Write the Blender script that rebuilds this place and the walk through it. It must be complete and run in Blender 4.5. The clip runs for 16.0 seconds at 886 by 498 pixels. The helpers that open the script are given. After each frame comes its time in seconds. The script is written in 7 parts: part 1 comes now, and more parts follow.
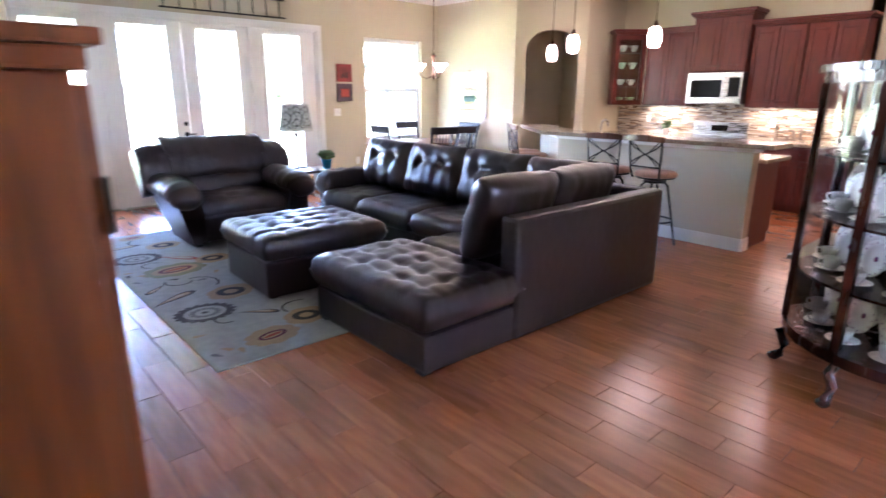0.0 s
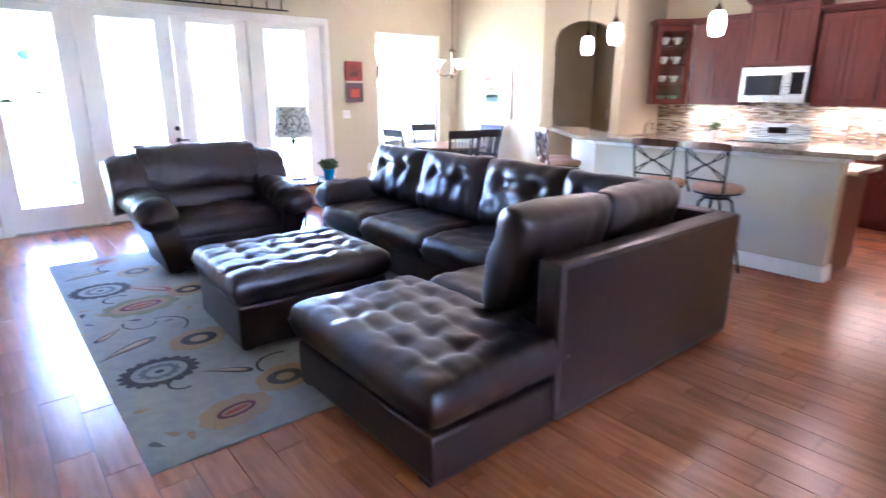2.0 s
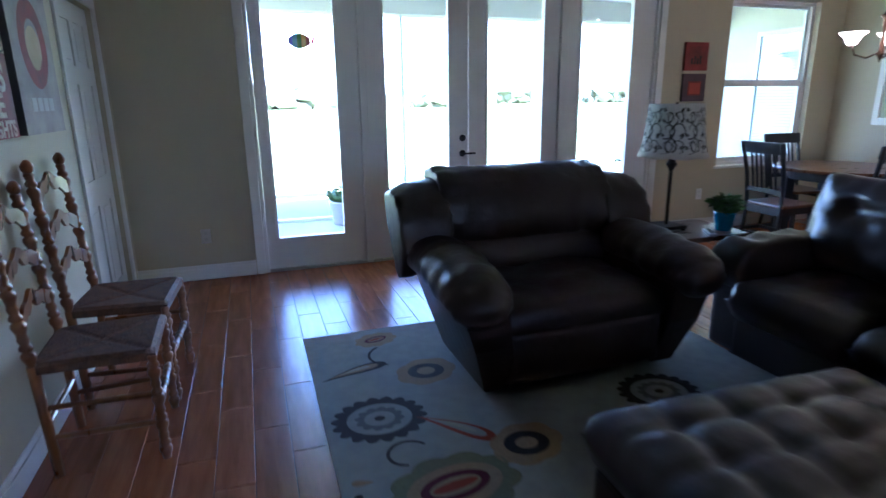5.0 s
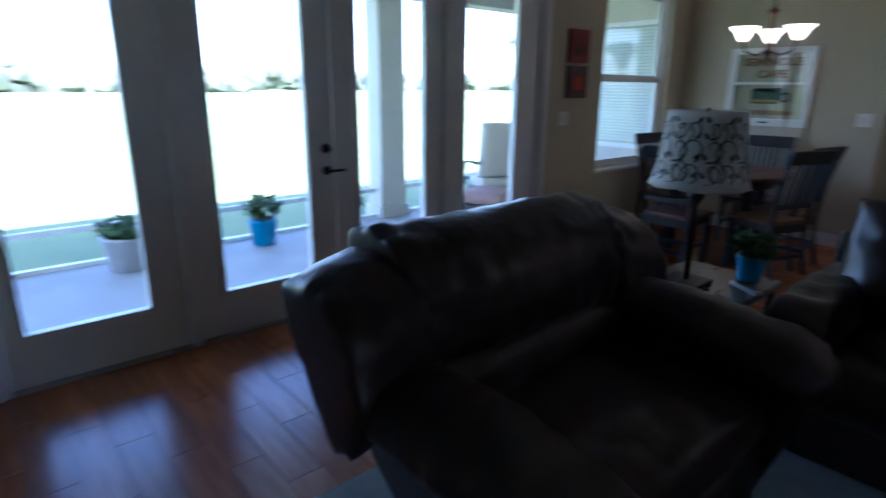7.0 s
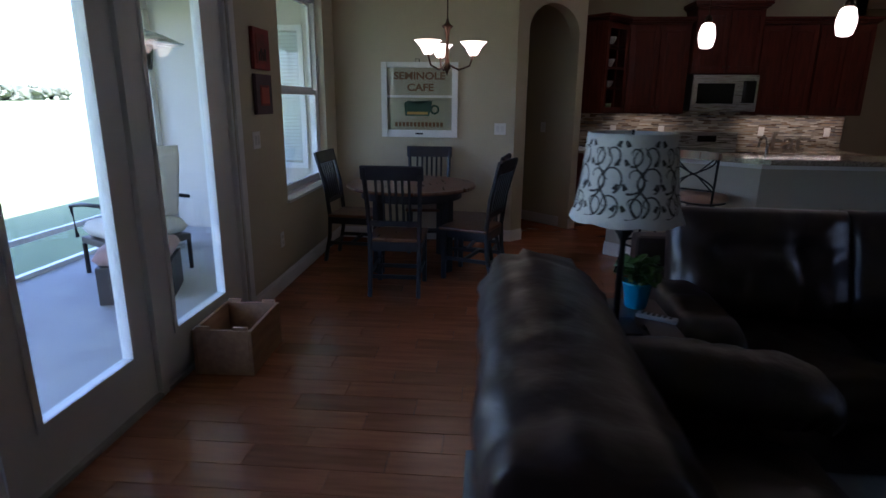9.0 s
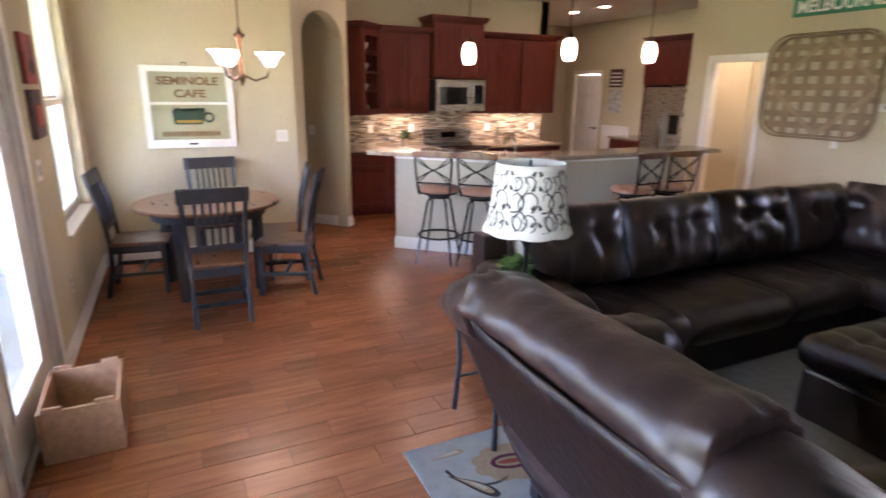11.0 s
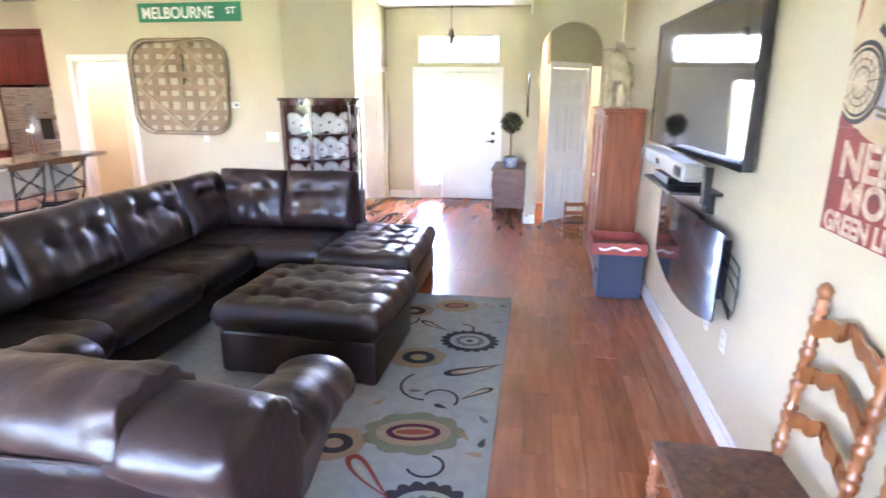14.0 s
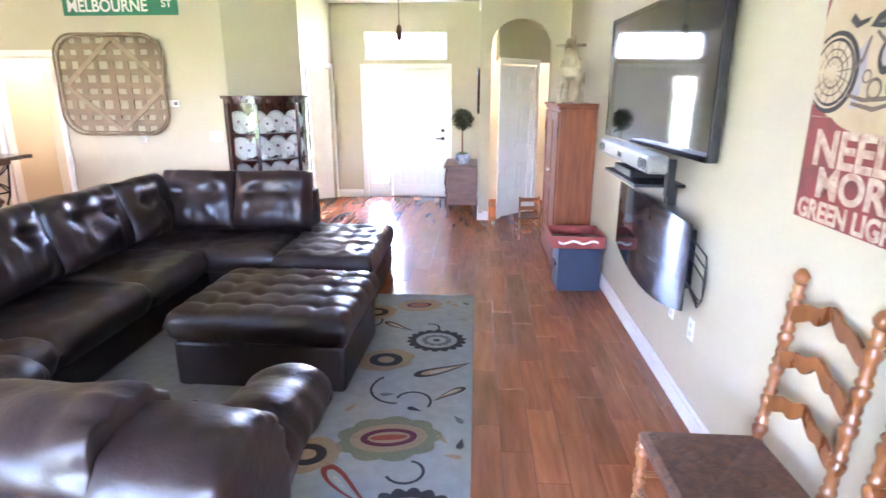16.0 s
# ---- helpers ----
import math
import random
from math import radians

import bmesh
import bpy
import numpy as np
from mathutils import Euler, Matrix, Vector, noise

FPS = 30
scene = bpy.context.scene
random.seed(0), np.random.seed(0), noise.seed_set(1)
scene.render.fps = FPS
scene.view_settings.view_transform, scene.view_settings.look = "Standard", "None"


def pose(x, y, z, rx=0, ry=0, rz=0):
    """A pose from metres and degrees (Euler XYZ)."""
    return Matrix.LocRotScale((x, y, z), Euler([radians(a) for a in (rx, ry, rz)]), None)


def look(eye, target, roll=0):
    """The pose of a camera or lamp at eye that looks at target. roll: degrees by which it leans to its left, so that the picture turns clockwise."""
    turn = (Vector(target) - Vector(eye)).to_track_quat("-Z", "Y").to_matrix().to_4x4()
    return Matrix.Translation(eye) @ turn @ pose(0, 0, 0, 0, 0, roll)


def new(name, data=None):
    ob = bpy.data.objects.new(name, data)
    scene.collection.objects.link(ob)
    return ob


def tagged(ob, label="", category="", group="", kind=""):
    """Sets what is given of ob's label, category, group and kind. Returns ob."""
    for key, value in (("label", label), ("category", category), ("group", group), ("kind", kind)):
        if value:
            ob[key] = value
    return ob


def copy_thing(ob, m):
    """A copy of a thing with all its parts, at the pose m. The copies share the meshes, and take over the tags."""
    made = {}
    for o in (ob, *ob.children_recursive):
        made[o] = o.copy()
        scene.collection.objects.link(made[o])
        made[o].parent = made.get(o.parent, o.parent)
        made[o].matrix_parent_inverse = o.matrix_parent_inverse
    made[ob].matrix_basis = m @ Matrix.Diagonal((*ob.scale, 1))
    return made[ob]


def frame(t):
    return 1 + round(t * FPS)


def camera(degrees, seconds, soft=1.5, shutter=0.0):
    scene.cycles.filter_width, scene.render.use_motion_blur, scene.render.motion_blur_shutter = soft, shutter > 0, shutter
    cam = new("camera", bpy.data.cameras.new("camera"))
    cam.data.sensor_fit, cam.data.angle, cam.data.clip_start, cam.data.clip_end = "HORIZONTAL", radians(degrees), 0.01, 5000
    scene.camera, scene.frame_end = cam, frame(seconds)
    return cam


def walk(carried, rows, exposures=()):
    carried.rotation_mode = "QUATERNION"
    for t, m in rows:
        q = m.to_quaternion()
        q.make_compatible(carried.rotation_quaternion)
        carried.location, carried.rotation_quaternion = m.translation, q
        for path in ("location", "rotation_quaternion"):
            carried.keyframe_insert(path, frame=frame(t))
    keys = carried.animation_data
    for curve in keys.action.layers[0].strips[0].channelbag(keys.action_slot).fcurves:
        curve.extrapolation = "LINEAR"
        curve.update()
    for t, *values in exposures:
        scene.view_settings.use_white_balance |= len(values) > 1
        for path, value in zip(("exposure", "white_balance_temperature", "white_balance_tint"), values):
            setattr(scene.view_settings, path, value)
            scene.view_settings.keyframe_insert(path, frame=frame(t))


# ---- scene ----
cam = camera(76.4, 16.0, shutter=0.5)
PATH = [
    (0, (0.675, -0.046, 1.51), (1.957, 1.394, 0.979), 0.4),
    (0.5, (0.929, 0.008, 1.534), (2.308, 1.355, 0.999), 0.4),
    (1, (1.109, 0.13, 1.531), (2.492, 1.472, 0.996), 0.2),
    (1.5, (1.201, 0.349, 1.542), (2.558, 1.717, 1.005), 0.1),
    (2, (1.298, 0.626, 1.512), (2.524, 2.113, 0.979), 0.0),
    (2.5, (1.425, 0.928, 1.524), (2.436, 2.569, 0.99), -0.4),
    (3, (1.463, 1.321, 1.479), (2.305, 3.059, 0.958), -0.7),
    (3.5, (1.491, 1.74, 1.484), (2.205, 3.534, 0.964), -0.6),
    (4, (1.49, 2.182, 1.474), (2.116, 4.009, 0.954), -0.6),
    (4.2, (1.494, 2.373, 1.471), (2.105, 4.205, 0.954), -0.7),
    (6.3, (1.289, 4.56, 1.355), (1.993, 6.365, 0.857), -0.4),
    (6.5, (1.344, 4.66, 1.392), (2.116, 6.433, 0.883), -0.5),
    (7, (1.472, 5.008, 1.474), (2.738, 6.454, 0.92), 0.5),
    (7.5, (1.561, 5.338, 1.5), (3.191, 6.351, 0.936), 1.3),
    (8, (1.653, 5.76, 1.493), (3.504, 6.285, 0.949), 1.1),
    (8.2, (1.706, 5.931, 1.466), (3.59, 6.338, 0.934), 1.1),
    (10.3, (1.804, 7.272, 1.575), (3.703, 6.944, 1.042), 0.0),
    (10.5, (1.812, 7.322, 1.592), (3.679, 6.848, 1.054), 0.2),
    (11, (1.75, 7.47, 1.69), (3.489, 6.646, 1.146), 0.8),
    (11.5, (1.676, 7.542, 1.691), (3.246, 6.424, 1.156), 0.8),
    (12, (1.614, 7.538, 1.668), (2.963, 6.159, 1.141), 0.7),
    (12.5, (1.601, 7.562, 1.626), (2.661, 5.945, 1.114), 0.6),
    (13, (1.549, 7.481, 1.676), (2.354, 5.726, 1.155), 0.4),
    (13.5, (1.518, 7.564, 1.737), (2.052, 5.712, 1.204), 0.3),
    (14, (1.487, 7.556, 1.728), (1.795, 5.653, 1.195), 0.3),
    (14.5, (1.462, 7.55, 1.718), (1.589, 5.625, 1.188), 0.4),
    (15, (1.489, 7.543, 1.718), (1.542, 5.616, 1.188), 0.4),
    (15.5, (1.538, 7.522, 1.712), (1.588, 5.595, 1.179), 0.3),
    (16, (1.624, 7.502, 1.708), (1.74, 5.579, 1.17), -0.0),
]
EXPOSURES = [(0, 6.7, 5500, 42), (1.5, 7.3, 5300, 42), (2.5, 6.75, 5000, 38), (3, 6.45, 4900, 36), (3.5, 5.7, 4800, 34), (4.2, 5.1, 4800, 32), (6.3, 3.75, 4800, 30), (8.2, 2.8, 4900, 32), (10.3, 4.4, 6000, 42), (11, 5.75, 6300, 44), (11.6, 6.25, 6250, 43), (12.5, 6.1, 6050, 42), (14, 7.15, 5700, 42), (16, 7.15, 5600, 42)]
walk(cam, [(t, look(eye, target, roll)) for t, eye, target, roll in PATH], EXPOSURES)

# ---- world, sun ----
world = bpy.data.worlds.new("sky")
scene.world = world
world.use_nodes = True
_n = world.node_tree.nodes
sky = _n.new("ShaderNodeTexSky")
sky.sky_type, sky.sun_disc, sky.sun_elevation, sky.sun_rotation = "NISHITA", False, radians(52), radians(200)
_n["Background"].inputs["Strength"].default_value = 0.15
world.node_tree.links.new(sky.outputs[0], _n["Background"].inputs["Color"])
sun = new("sun", bpy.data.lights.new("sun", "SUN"))
sun.data.energy, sun.data.angle, sun.data.color = 5.0, radians(0.5), (1, 0.95, 0.88)
sun.matrix_world = look((0, 0, 20), (0 + math.sin(radians(20)) * 8, math.cos(radians(20)) * 8 + 0, 20 - 10.2))

# ---- materials ----
def mat(name, c1, c2=None, rough=0.5, metal=0.0, scale=8.0, stretch=(1, 1, 1), bump=0.0, bump_scale=None, rvar=0.1,
        detail=6.0, island=0.0, obj=0.0, coat=0.0, spec=0.5, emit=None, trans=0.0):
    m = bpy.data.materials.new(name)
    m.use_nodes = True
    nt = m.node_tree
    N, L = nt.nodes, nt.links
    b = N["Principled BSDF"]
    b.inputs["Roughness"].default_value, b.inputs["Metallic"].default_value = rough, metal
    b.inputs["Coat Weight"].default_value, b.inputs["Specular IOR Level"].default_value = coat, spec
    b.inputs["Transmission Weight"].default_value = trans
    tc, mp = N.new("ShaderNodeTexCoord"), N.new("ShaderNodeMapping")
    mp.inputs["Scale"].default_value = stretch
    L.new(tc.outputs["Object"], mp.inputs["Vector"])
    no = N.new("ShaderNodeTexNoise")
    no.inputs["Scale"].default_value, no.inputs["Detail"].default_value = scale, detail
    L.new(mp.outputs[0], no.inputs["Vector"])
    c2 = c2 or tuple(v * 0.82 for v in c1)
    ramp = N.new("ShaderNodeValToRGB")
    ramp.color_ramp.elements[0].position, ramp.color_ramp.elements[1].position = 0.32, 0.7
    ramp.color_ramp.elements[0].color, ramp.color_ramp.elements[1].color = (*c2, 1), (*c1, 1)
    L.new(no.outputs["Fac"], ramp.inputs[0])
    col = ramp.outputs[0]
    if island or obj:
        src = N.new("ShaderNodeObjectInfo" if obj else "ShaderNodeNewGeometry")
        hsv, ma = N.new("ShaderNodeHueSaturation"), N.new("ShaderNodeMapRange")
        amt = obj or island
        ma.inputs["To Min"].default_value, ma.inputs["To Max"].default_value = 1 - amt, 1 + amt
        L.new(src.outputs["Random" if obj else "Random Per Island"], ma.inputs["Value"])
        L.new(ma.outputs[0], hsv.inputs["Value"])
        L.new(col, hsv.inputs["Color"])
        vm = N.new("ShaderNodeVectorMath")
        vm.operation = "MULTIPLY"
        vm.inputs[1].default_value = (37.0, 91.0, 13.0)
        L.new(src.outputs["Random" if obj else "Random Per Island"], vm.inputs[0])
        L.new(vm.outputs[0], mp.inputs["Location"])
        col = hsv.outputs[0]
    L.new(col, b.inputs["Base Color"])
    if emit:
        b.inputs["Emission Color"].default_value, b.inputs["Emission Strength"].default_value = (*emit[:3], 1), emit[3]
    n2 = N.new("ShaderNodeTexNoise")
    n2.inputs["Scale"].default_value, n2.inputs["Detail"].default_value = bump_scale or scale * 4, 4
    L.new(mp.outputs[0], n2.inputs["Vector"])
    mr = N.new("ShaderNodeMapRange")
    mr.inputs["To Min"].default_value, mr.inputs["To Max"].default_value = max(0.02, rough - rvar), min(1, rough + rvar)
    L.new(no.outputs["Fac"], mr.inputs["Value"])
    L.new(mr.outputs[0], b.inputs["Roughness"])
    if bump:
        bp = N.new("ShaderNodeBump")
        bp.inputs["Strength"].default_value, bp.inputs["Distance"].default_value = bump, 0.01
        L.new(n2.outputs["Fac"], bp.inputs["Height"])
        L.new(bp.outputs[0], b.inputs["Normal"])
    return m


def glass_mat(name, tint=(0.95, 0.98, 0.97)):
    m = bpy.data.materials.new(name)
    m.use_nodes = True
    N, L = m.node_tree.nodes, m.node_tree.links
    N.remove(N["Principled BSDF"])
    tr, gl, lw, pw, mx = N.new("ShaderNodeBsdfTransparent"), N.new("ShaderNodeBsdfGlossy"), N.new("ShaderNodeLayerWeight"), N.new("ShaderNodeMath"), N.new("ShaderNodeMixShader")
    tr.inputs[0].default_value, gl.inputs["Roughness"].default_value = (*tint, 1), 0.02
    pw.operation, pw.inputs[1].default_value = "POWER", 4.0
    lw.inputs[0].default_value = 0.5
    ad = N.new("ShaderNodeMath")
    ad.operation, ad.inputs[1].default_value, ad.inputs[2].default_value = "MULTIPLY_ADD", 0.55, 0.035
    L.new(lw.outputs["Facing"], pw.inputs[0])
    L.new(pw.outputs[0], ad.inputs[0])
    L.new(ad.outputs[0], mx.inputs[0])
    L.new(tr.outputs[0], mx.inputs[1])
    L.new(gl.outputs[0], mx.inputs[2])
    L.new(mx.outputs[0], N["Material Output"].inputs[0])
    return m


def glow(name, color, strength):
    return mat(name, (0.9, 0.88, 0.82), rough=0.3, emit=(*color, strength), scale=3)


PAINT = mat("tan_wall_paint", (0.54, 0.485, 0.345), (0.51, 0.455, 0.32), rough=0.7, scale=1.5, bump=0.12, bump_scale=160, spec=0.3)
CEIL = mat("ceiling_paint", (0.78, 0.77, 0.72), (0.74, 0.73, 0.68), rough=0.85, scale=2, bump=0.4, bump_scale=70, spec=0.2)
WHITE = mat("white_trim_paint", (0.80, 0.79, 0.76), (0.76, 0.75, 0.72), rough=0.38, scale=4, bump=0.03, bump_scale=60)
TILE = mat("wood_look_tile", (0.37, 0.132, 0.054), (0.25, 0.080, 0.032), rough=0.25, scale=4.0, stretch=(6, 0.7, 1), rvar=0.02, spec=0.55, obj=0.17, detail=5)
TILE_REST = mat("wood_look_tile_far", (0.37, 0.132, 0.054), (0.25, 0.082, 0.033), rough=0.25, scale=4.0, stretch=(6, 0.7, 1), rvar=0.02, spec=0.55, island=0.17, detail=5)
GROUT = mat("dark_grout", (0.10, 0.055, 0.035), rough=0.8, scale=40)
LEATHER = mat("dark_brown_leather", (0.024, 0.0125, 0.0105), (0.015, 0.008, 0.007), rough=0.34, scale=5, bump=0.22, bump_scale=13, rvar=0.07, spec=0.55)
LEATHER2 = mat("brown_recliner_leather", (0.028, 0.0145, 0.0125), (0.018, 0.0095, 0.008), rough=0.38, scale=4, bump=0.32, bump_scale=24, rvar=0.06, spec=0.45)
CHERRY = mat("cherry_cabinet_wood", (0.125, 0.021, 0.011), (0.07, 0.011, 0.007), rough=0.42, scale=5, stretch=(5, 5, 0.7), bump=0.06, coat=0.03, spec=0.3)
MAHOG = mat("mahogany_wood", (0.06, 0.016, 0.010), (0.03, 0.008, 0.006), rough=0.25, scale=6, stretch=(4, 4, 0.7), bump=0.05, coat=0.3)
PINE = mat("amber_pine_wood", (0.27, 0.078, 0.021), (0.16, 0.043, 0.013), rough=0.5, scale=3, stretch=(8, 8, 0.8), bump=0.1, coat=0.03, spec=0.35, detail=9)
OAKCH = mat("turned_honey_wood", (0.30, 0.11, 0.03), (0.17, 0.055, 0.016), rough=0.3, scale=6, stretch=(3, 3, 1), coat=0.3)
RUSH = mat("woven_rush", (0.17, 0.075, 0.035), (0.07, 0.03, 0.016), rough=0.65, scale=30, bump=0.6, bump_scale=90)
DARKP = mat("worn_black_paint", (0.022, 0.022, 0.026), (0.012, 0.012, 0.015), rough=0.4, scale=10, bump=0.05)
TABLEW = mat("brown_tabletop_wood", (0.17, 0.07, 0.026), (0.10, 0.037, 0.015), rough=0.3, scale=4, stretch=(1, 7, 1), coat=0.2)
IRON = mat("black_iron", (0.018, 0.016, 0.015), rough=0.45, metal=0.6, scale=20)
STEEL = mat("brushed_steel", (0.56, 0.55, 0.53), (0.48, 0.47, 0.45), rough=0.28, metal=1.0, scale=4, stretch=(1, 1, 40))
BRONZE = mat("oil_rubbed_bronze", (0.10, 0.055, 0.035), rough=0.4, metal=0.8, scale=15)
CHROME = mat("chrome", (0.7, 0.7, 0.7), rough=0.1, metal=1.0)
GRANITE = mat("speckled_granite", (0.52, 0.44, 0.33), (0.16, 0.11, 0.08), rough=0.15, scale=60, detail=8, coat=0.2)
GLASS = glass_mat("clear_glass")
BLACKG = mat("black_glass", (0.008, 0.008, 0.009), rough=0.05, scale=3, rvar=0.02)
BLACKPL = mat("black_plastic", (0.015, 0.015, 0.016), rough=0.4, scale=20)

# ---- building helpers ----
def part(name, bm, material, parent=None, label="", smooth=False, bevel=0.0, kind=""):
    me = bpy.data.meshes.new(name)
    if bevel:
        bmesh.ops.bevel(bm, geom=[e for e in bm.edges if len(e.link_faces) == 2 and e.calc_face_angle(0) > 0.6], offset=bevel, segments=2, affect="EDGES", profile=0.6)
    bmesh.ops.recalc_face_normals(bm, faces=bm.faces)
    bm.to_mesh(me)
    bm.free()
    if smooth:
        for p in me.polygons:
            p.use_smooth = True
    me.materials.append(material)
    ob = new(name, me)
    ob.parent = parent
    if label or kind:
        tagged(ob, label, kind=kind)
    return ob


def thing(name, m, label, category, group="", kind=""):
    ob = new(name)
    ob.empty_display_size = 0.1
    ob.matrix_basis = m
    return tagged(ob, label, category, group, kind)


def box(bm, x0, y0, z0, x1, y1, z1):
    """An axis-aligned box added to bm."""
    m = Matrix.LocRotScale(((x0 + x1) / 2, (y0 + y1) / 2, (z0 + z1) / 2), None, (abs(x1 - x0), abs(y1 - y0), abs(z1 - z0)))
    return bmesh.ops.create_cube(bm, size=1, matrix=m)["verts"]


def boxes(*args):
    bm = bmesh.new()
    for a in args:
        box(bm, *a)
    return bm


def rod(bm, a, b, r, r2=None, seg=10):
    """A round bar from a to b."""
    a, b = Vector(a), Vector(b)
    d = b - a
    m = Matrix.Translation((a + b) / 2) @ d.to_track_quat("Z", "Y").to_matrix().to_4x4()
    bmesh.ops.create_cone(bm, cap_ends=True, segments=seg, radius1=r, radius2=r if r2 is None else r2, depth=d.length, matrix=m)
    return bm


def lathe(profile, seg=20, bm=None, at=(0, 0, 0)):
    """A turned body from (radius, height) steps."""
    bm = bm or bmesh.new()
    rings = []
    for r, z in profile:
        rings.append([bm.verts.new((at[0] + r * math.cos(2 * math.pi * k / seg), at[1] + r * math.sin(2 * math.pi * k / seg), at[2] + z)) for k in range(seg)])
    for a, b in zip(rings, rings[1:]):
        for k in range(seg):
            bm.faces.new((a[k], a[(k + 1) % seg], b[(k + 1) % seg], b[k]))
    bm.faces.new(rings[0][::-1])
    bm.faces.new(rings[-1])
    return bm


def prism(points, z0, z1, bm=None):
    """An upright body on a plan outline."""
    bm = bm or bmesh.new()
    lo, hi = [bm.verts.new((x, y, z0)) for x, y in points], [bm.verts.new((x, y, z1)) for x, y in points]
    n = len(points)
    bm.faces.new(lo[::-1])
    bm.faces.new(hi)
    for k in range(n):
        bm.faces.new((lo[k], lo[(k + 1) % n], hi[(k + 1) % n], hi[k]))
    return bm


def tube(points, r, bm=None, seg=8):
    """A bent round bar through points."""
    bm = bm or bmesh.new()
    pts = [Vector(p) for p in points]
    rings, up = [], Vector((0.13, 0.21, 0.97))
    for k, p in enumerate(pts):
        d = (pts[min(k + 1, len(pts) - 1)] - pts[max(k - 1, 0)]).normalized()
        u = d.cross(up).normalized()
        v = d.cross(u)
        rings.append([bm.verts.new(p + r * (math.cos(2 * math.pi * s / seg) * u + math.sin(2 * math.pi * s / seg) * v)) for s in range(seg)])
    for a, b in zip(rings, rings[1:]):
        for s in range(seg):
            bm.faces.new((a[s], a[(s + 1) % seg], b[(s + 1) % seg], b[s]))
    bm.faces.new(rings[0][::-1])
    bm.faces.new(rings[-1])
    return bm


def pillow(w, d, h, n=16, m=16, power=4.0, tufts=(), depth=0.03, crown=0.0, wrinkle=0.004, seed=0.0):
    """A stuffed cushion lying flat: w by d in plan, h thick, from z 0 up, with rounded edges and optional tufts (x, y, radius)."""
    bm = bmesh.new()
    grid = {}
    for side in (1, -1):
        for i in range(n + 1):
            for j in range(m + 1):
                u, v = -1 + 2 * i / n, -1 + 2 * j / m
                u, v = math.copysign(abs(u) ** 0.8, u), math.copysign(abs(v) ** 0.8, v)
                edge = i in (0, n) or j in (0, m)
                if side < 0 and edge:
                    continue
                f = max(0.0, (1 - abs(u) ** (power * 2)) * (1 - abs(v) ** (power * 2))) ** 0.35
                z = h / 2 + side * f * h / 2
                x, y = u * w / 2, v * d / 2
                if side > 0:
                    z += crown * (1 - u * u) * (1 - v * v)
                    for tx, ty, tr in tufts:
                        q = ((x - tx) ** 2 + (y - ty) ** 2) / (tr * tr)
                        z -= depth * math.exp(-q * 2.5)
                    z += wrinkle * noise.noise(Vector((x * 9 + seed, y * 9, seed * 3.1))) * f * 2
                grid[side, i, j] = bm.verts.new((x, y, z))
    g = lambda s, i, j: grid.get((s, i, j)) or grid[1, i, j]
    for s in (1, -1):
        for i in range(n):
            for j in range(m):
                vs = [g(s, i, j), g(s, i + 1, j), g(s, i + 1, j + 1), g(s, i, j + 1)]
                bm.faces.new(vs if s > 0 else vs[::-1])
    return bm


def moved(bm, m):
    bmesh.ops.transform(bm, matrix=m, verts=bm.verts)
    return bm


def wall(name, p, q, thick, z1, openings=(), z0=0.0, label="tan painted drywall wall", material=None):
    """A wall whose room face runs from p to q, thickness to the left of that way; openings are (s0, s1, z0, z1) along it."""
    p, q = Vector(p), Vector(q)
    d = (q - p).normalized()
    length = (q - p).length
    cuts = sorted({0.0, length, *[v for o in openings for v in o[:2]]})
    bm = bmesh.new()
    for a, b in zip(cuts, cuts[1:]):
        mid = (a + b) / 2
        spans, top = [(z0, z1)], []
        for o in openings:
            if o[0] < mid < o[1]:
                spans = [x for lo, hi in spans for x in ((lo, min(hi, o[2])), (max(lo, o[3]), hi)) if x[1] - x[0] > 1e-4]
        for lo, hi in spans:
            box(bm, a, 0, lo, b, thick, hi)
    bmesh.ops.remove_doubles(bm, verts=bm.verts, dist=1e-4)
    moved(bm, Matrix.Translation((p.x, p.y, 0)) @ Matrix.Rotation(math.atan2(d.y, d.x), 4, "Z"))
    ob = part(name, bm, material or PAINT)
    return tagged(ob, label, "wall", kind="structure")


def baseboard(p, q, thick=0.016, h=0.125):
    """A moulded skirting that stands in front (to the right) of the line from p to q."""
    p, q = Vector(p), Vector(q)
    d = (q - p).normalized()
    bm = boxes((0, -thick, 0, (q - p).length, -0.001, h - 0.03), (0, -thick * 0.6, h - 0.03, (q - p).length, -0.001, h))
    moved(bm, Matrix.Translation((p.x, p.y, 0)) @ Matrix.Rotation(math.atan2(d.y, d.x), 4, "Z"))
    return tagged(part("baseboard", bm, WHITE, bevel=0.003), "white moulded baseboard along the wall", "baseboard", kind="structure")


# ---- structure ----
H = 3.03
XW, YN, XP, YS = 0.48, 8.2, 7.84, -1.80
XK, YB = 9.68, 0.60
PX, PY, QX, QY = 7.84, 6.30, 8.64, 5.50
FD0, FD1, FDH = 1.47, 5.36, 2.44
WN0, WN1, WNB, WNT = 6.24, 7.46, 0.69, 2.41
DL = math.hypot(QX - PX, QY - PY)

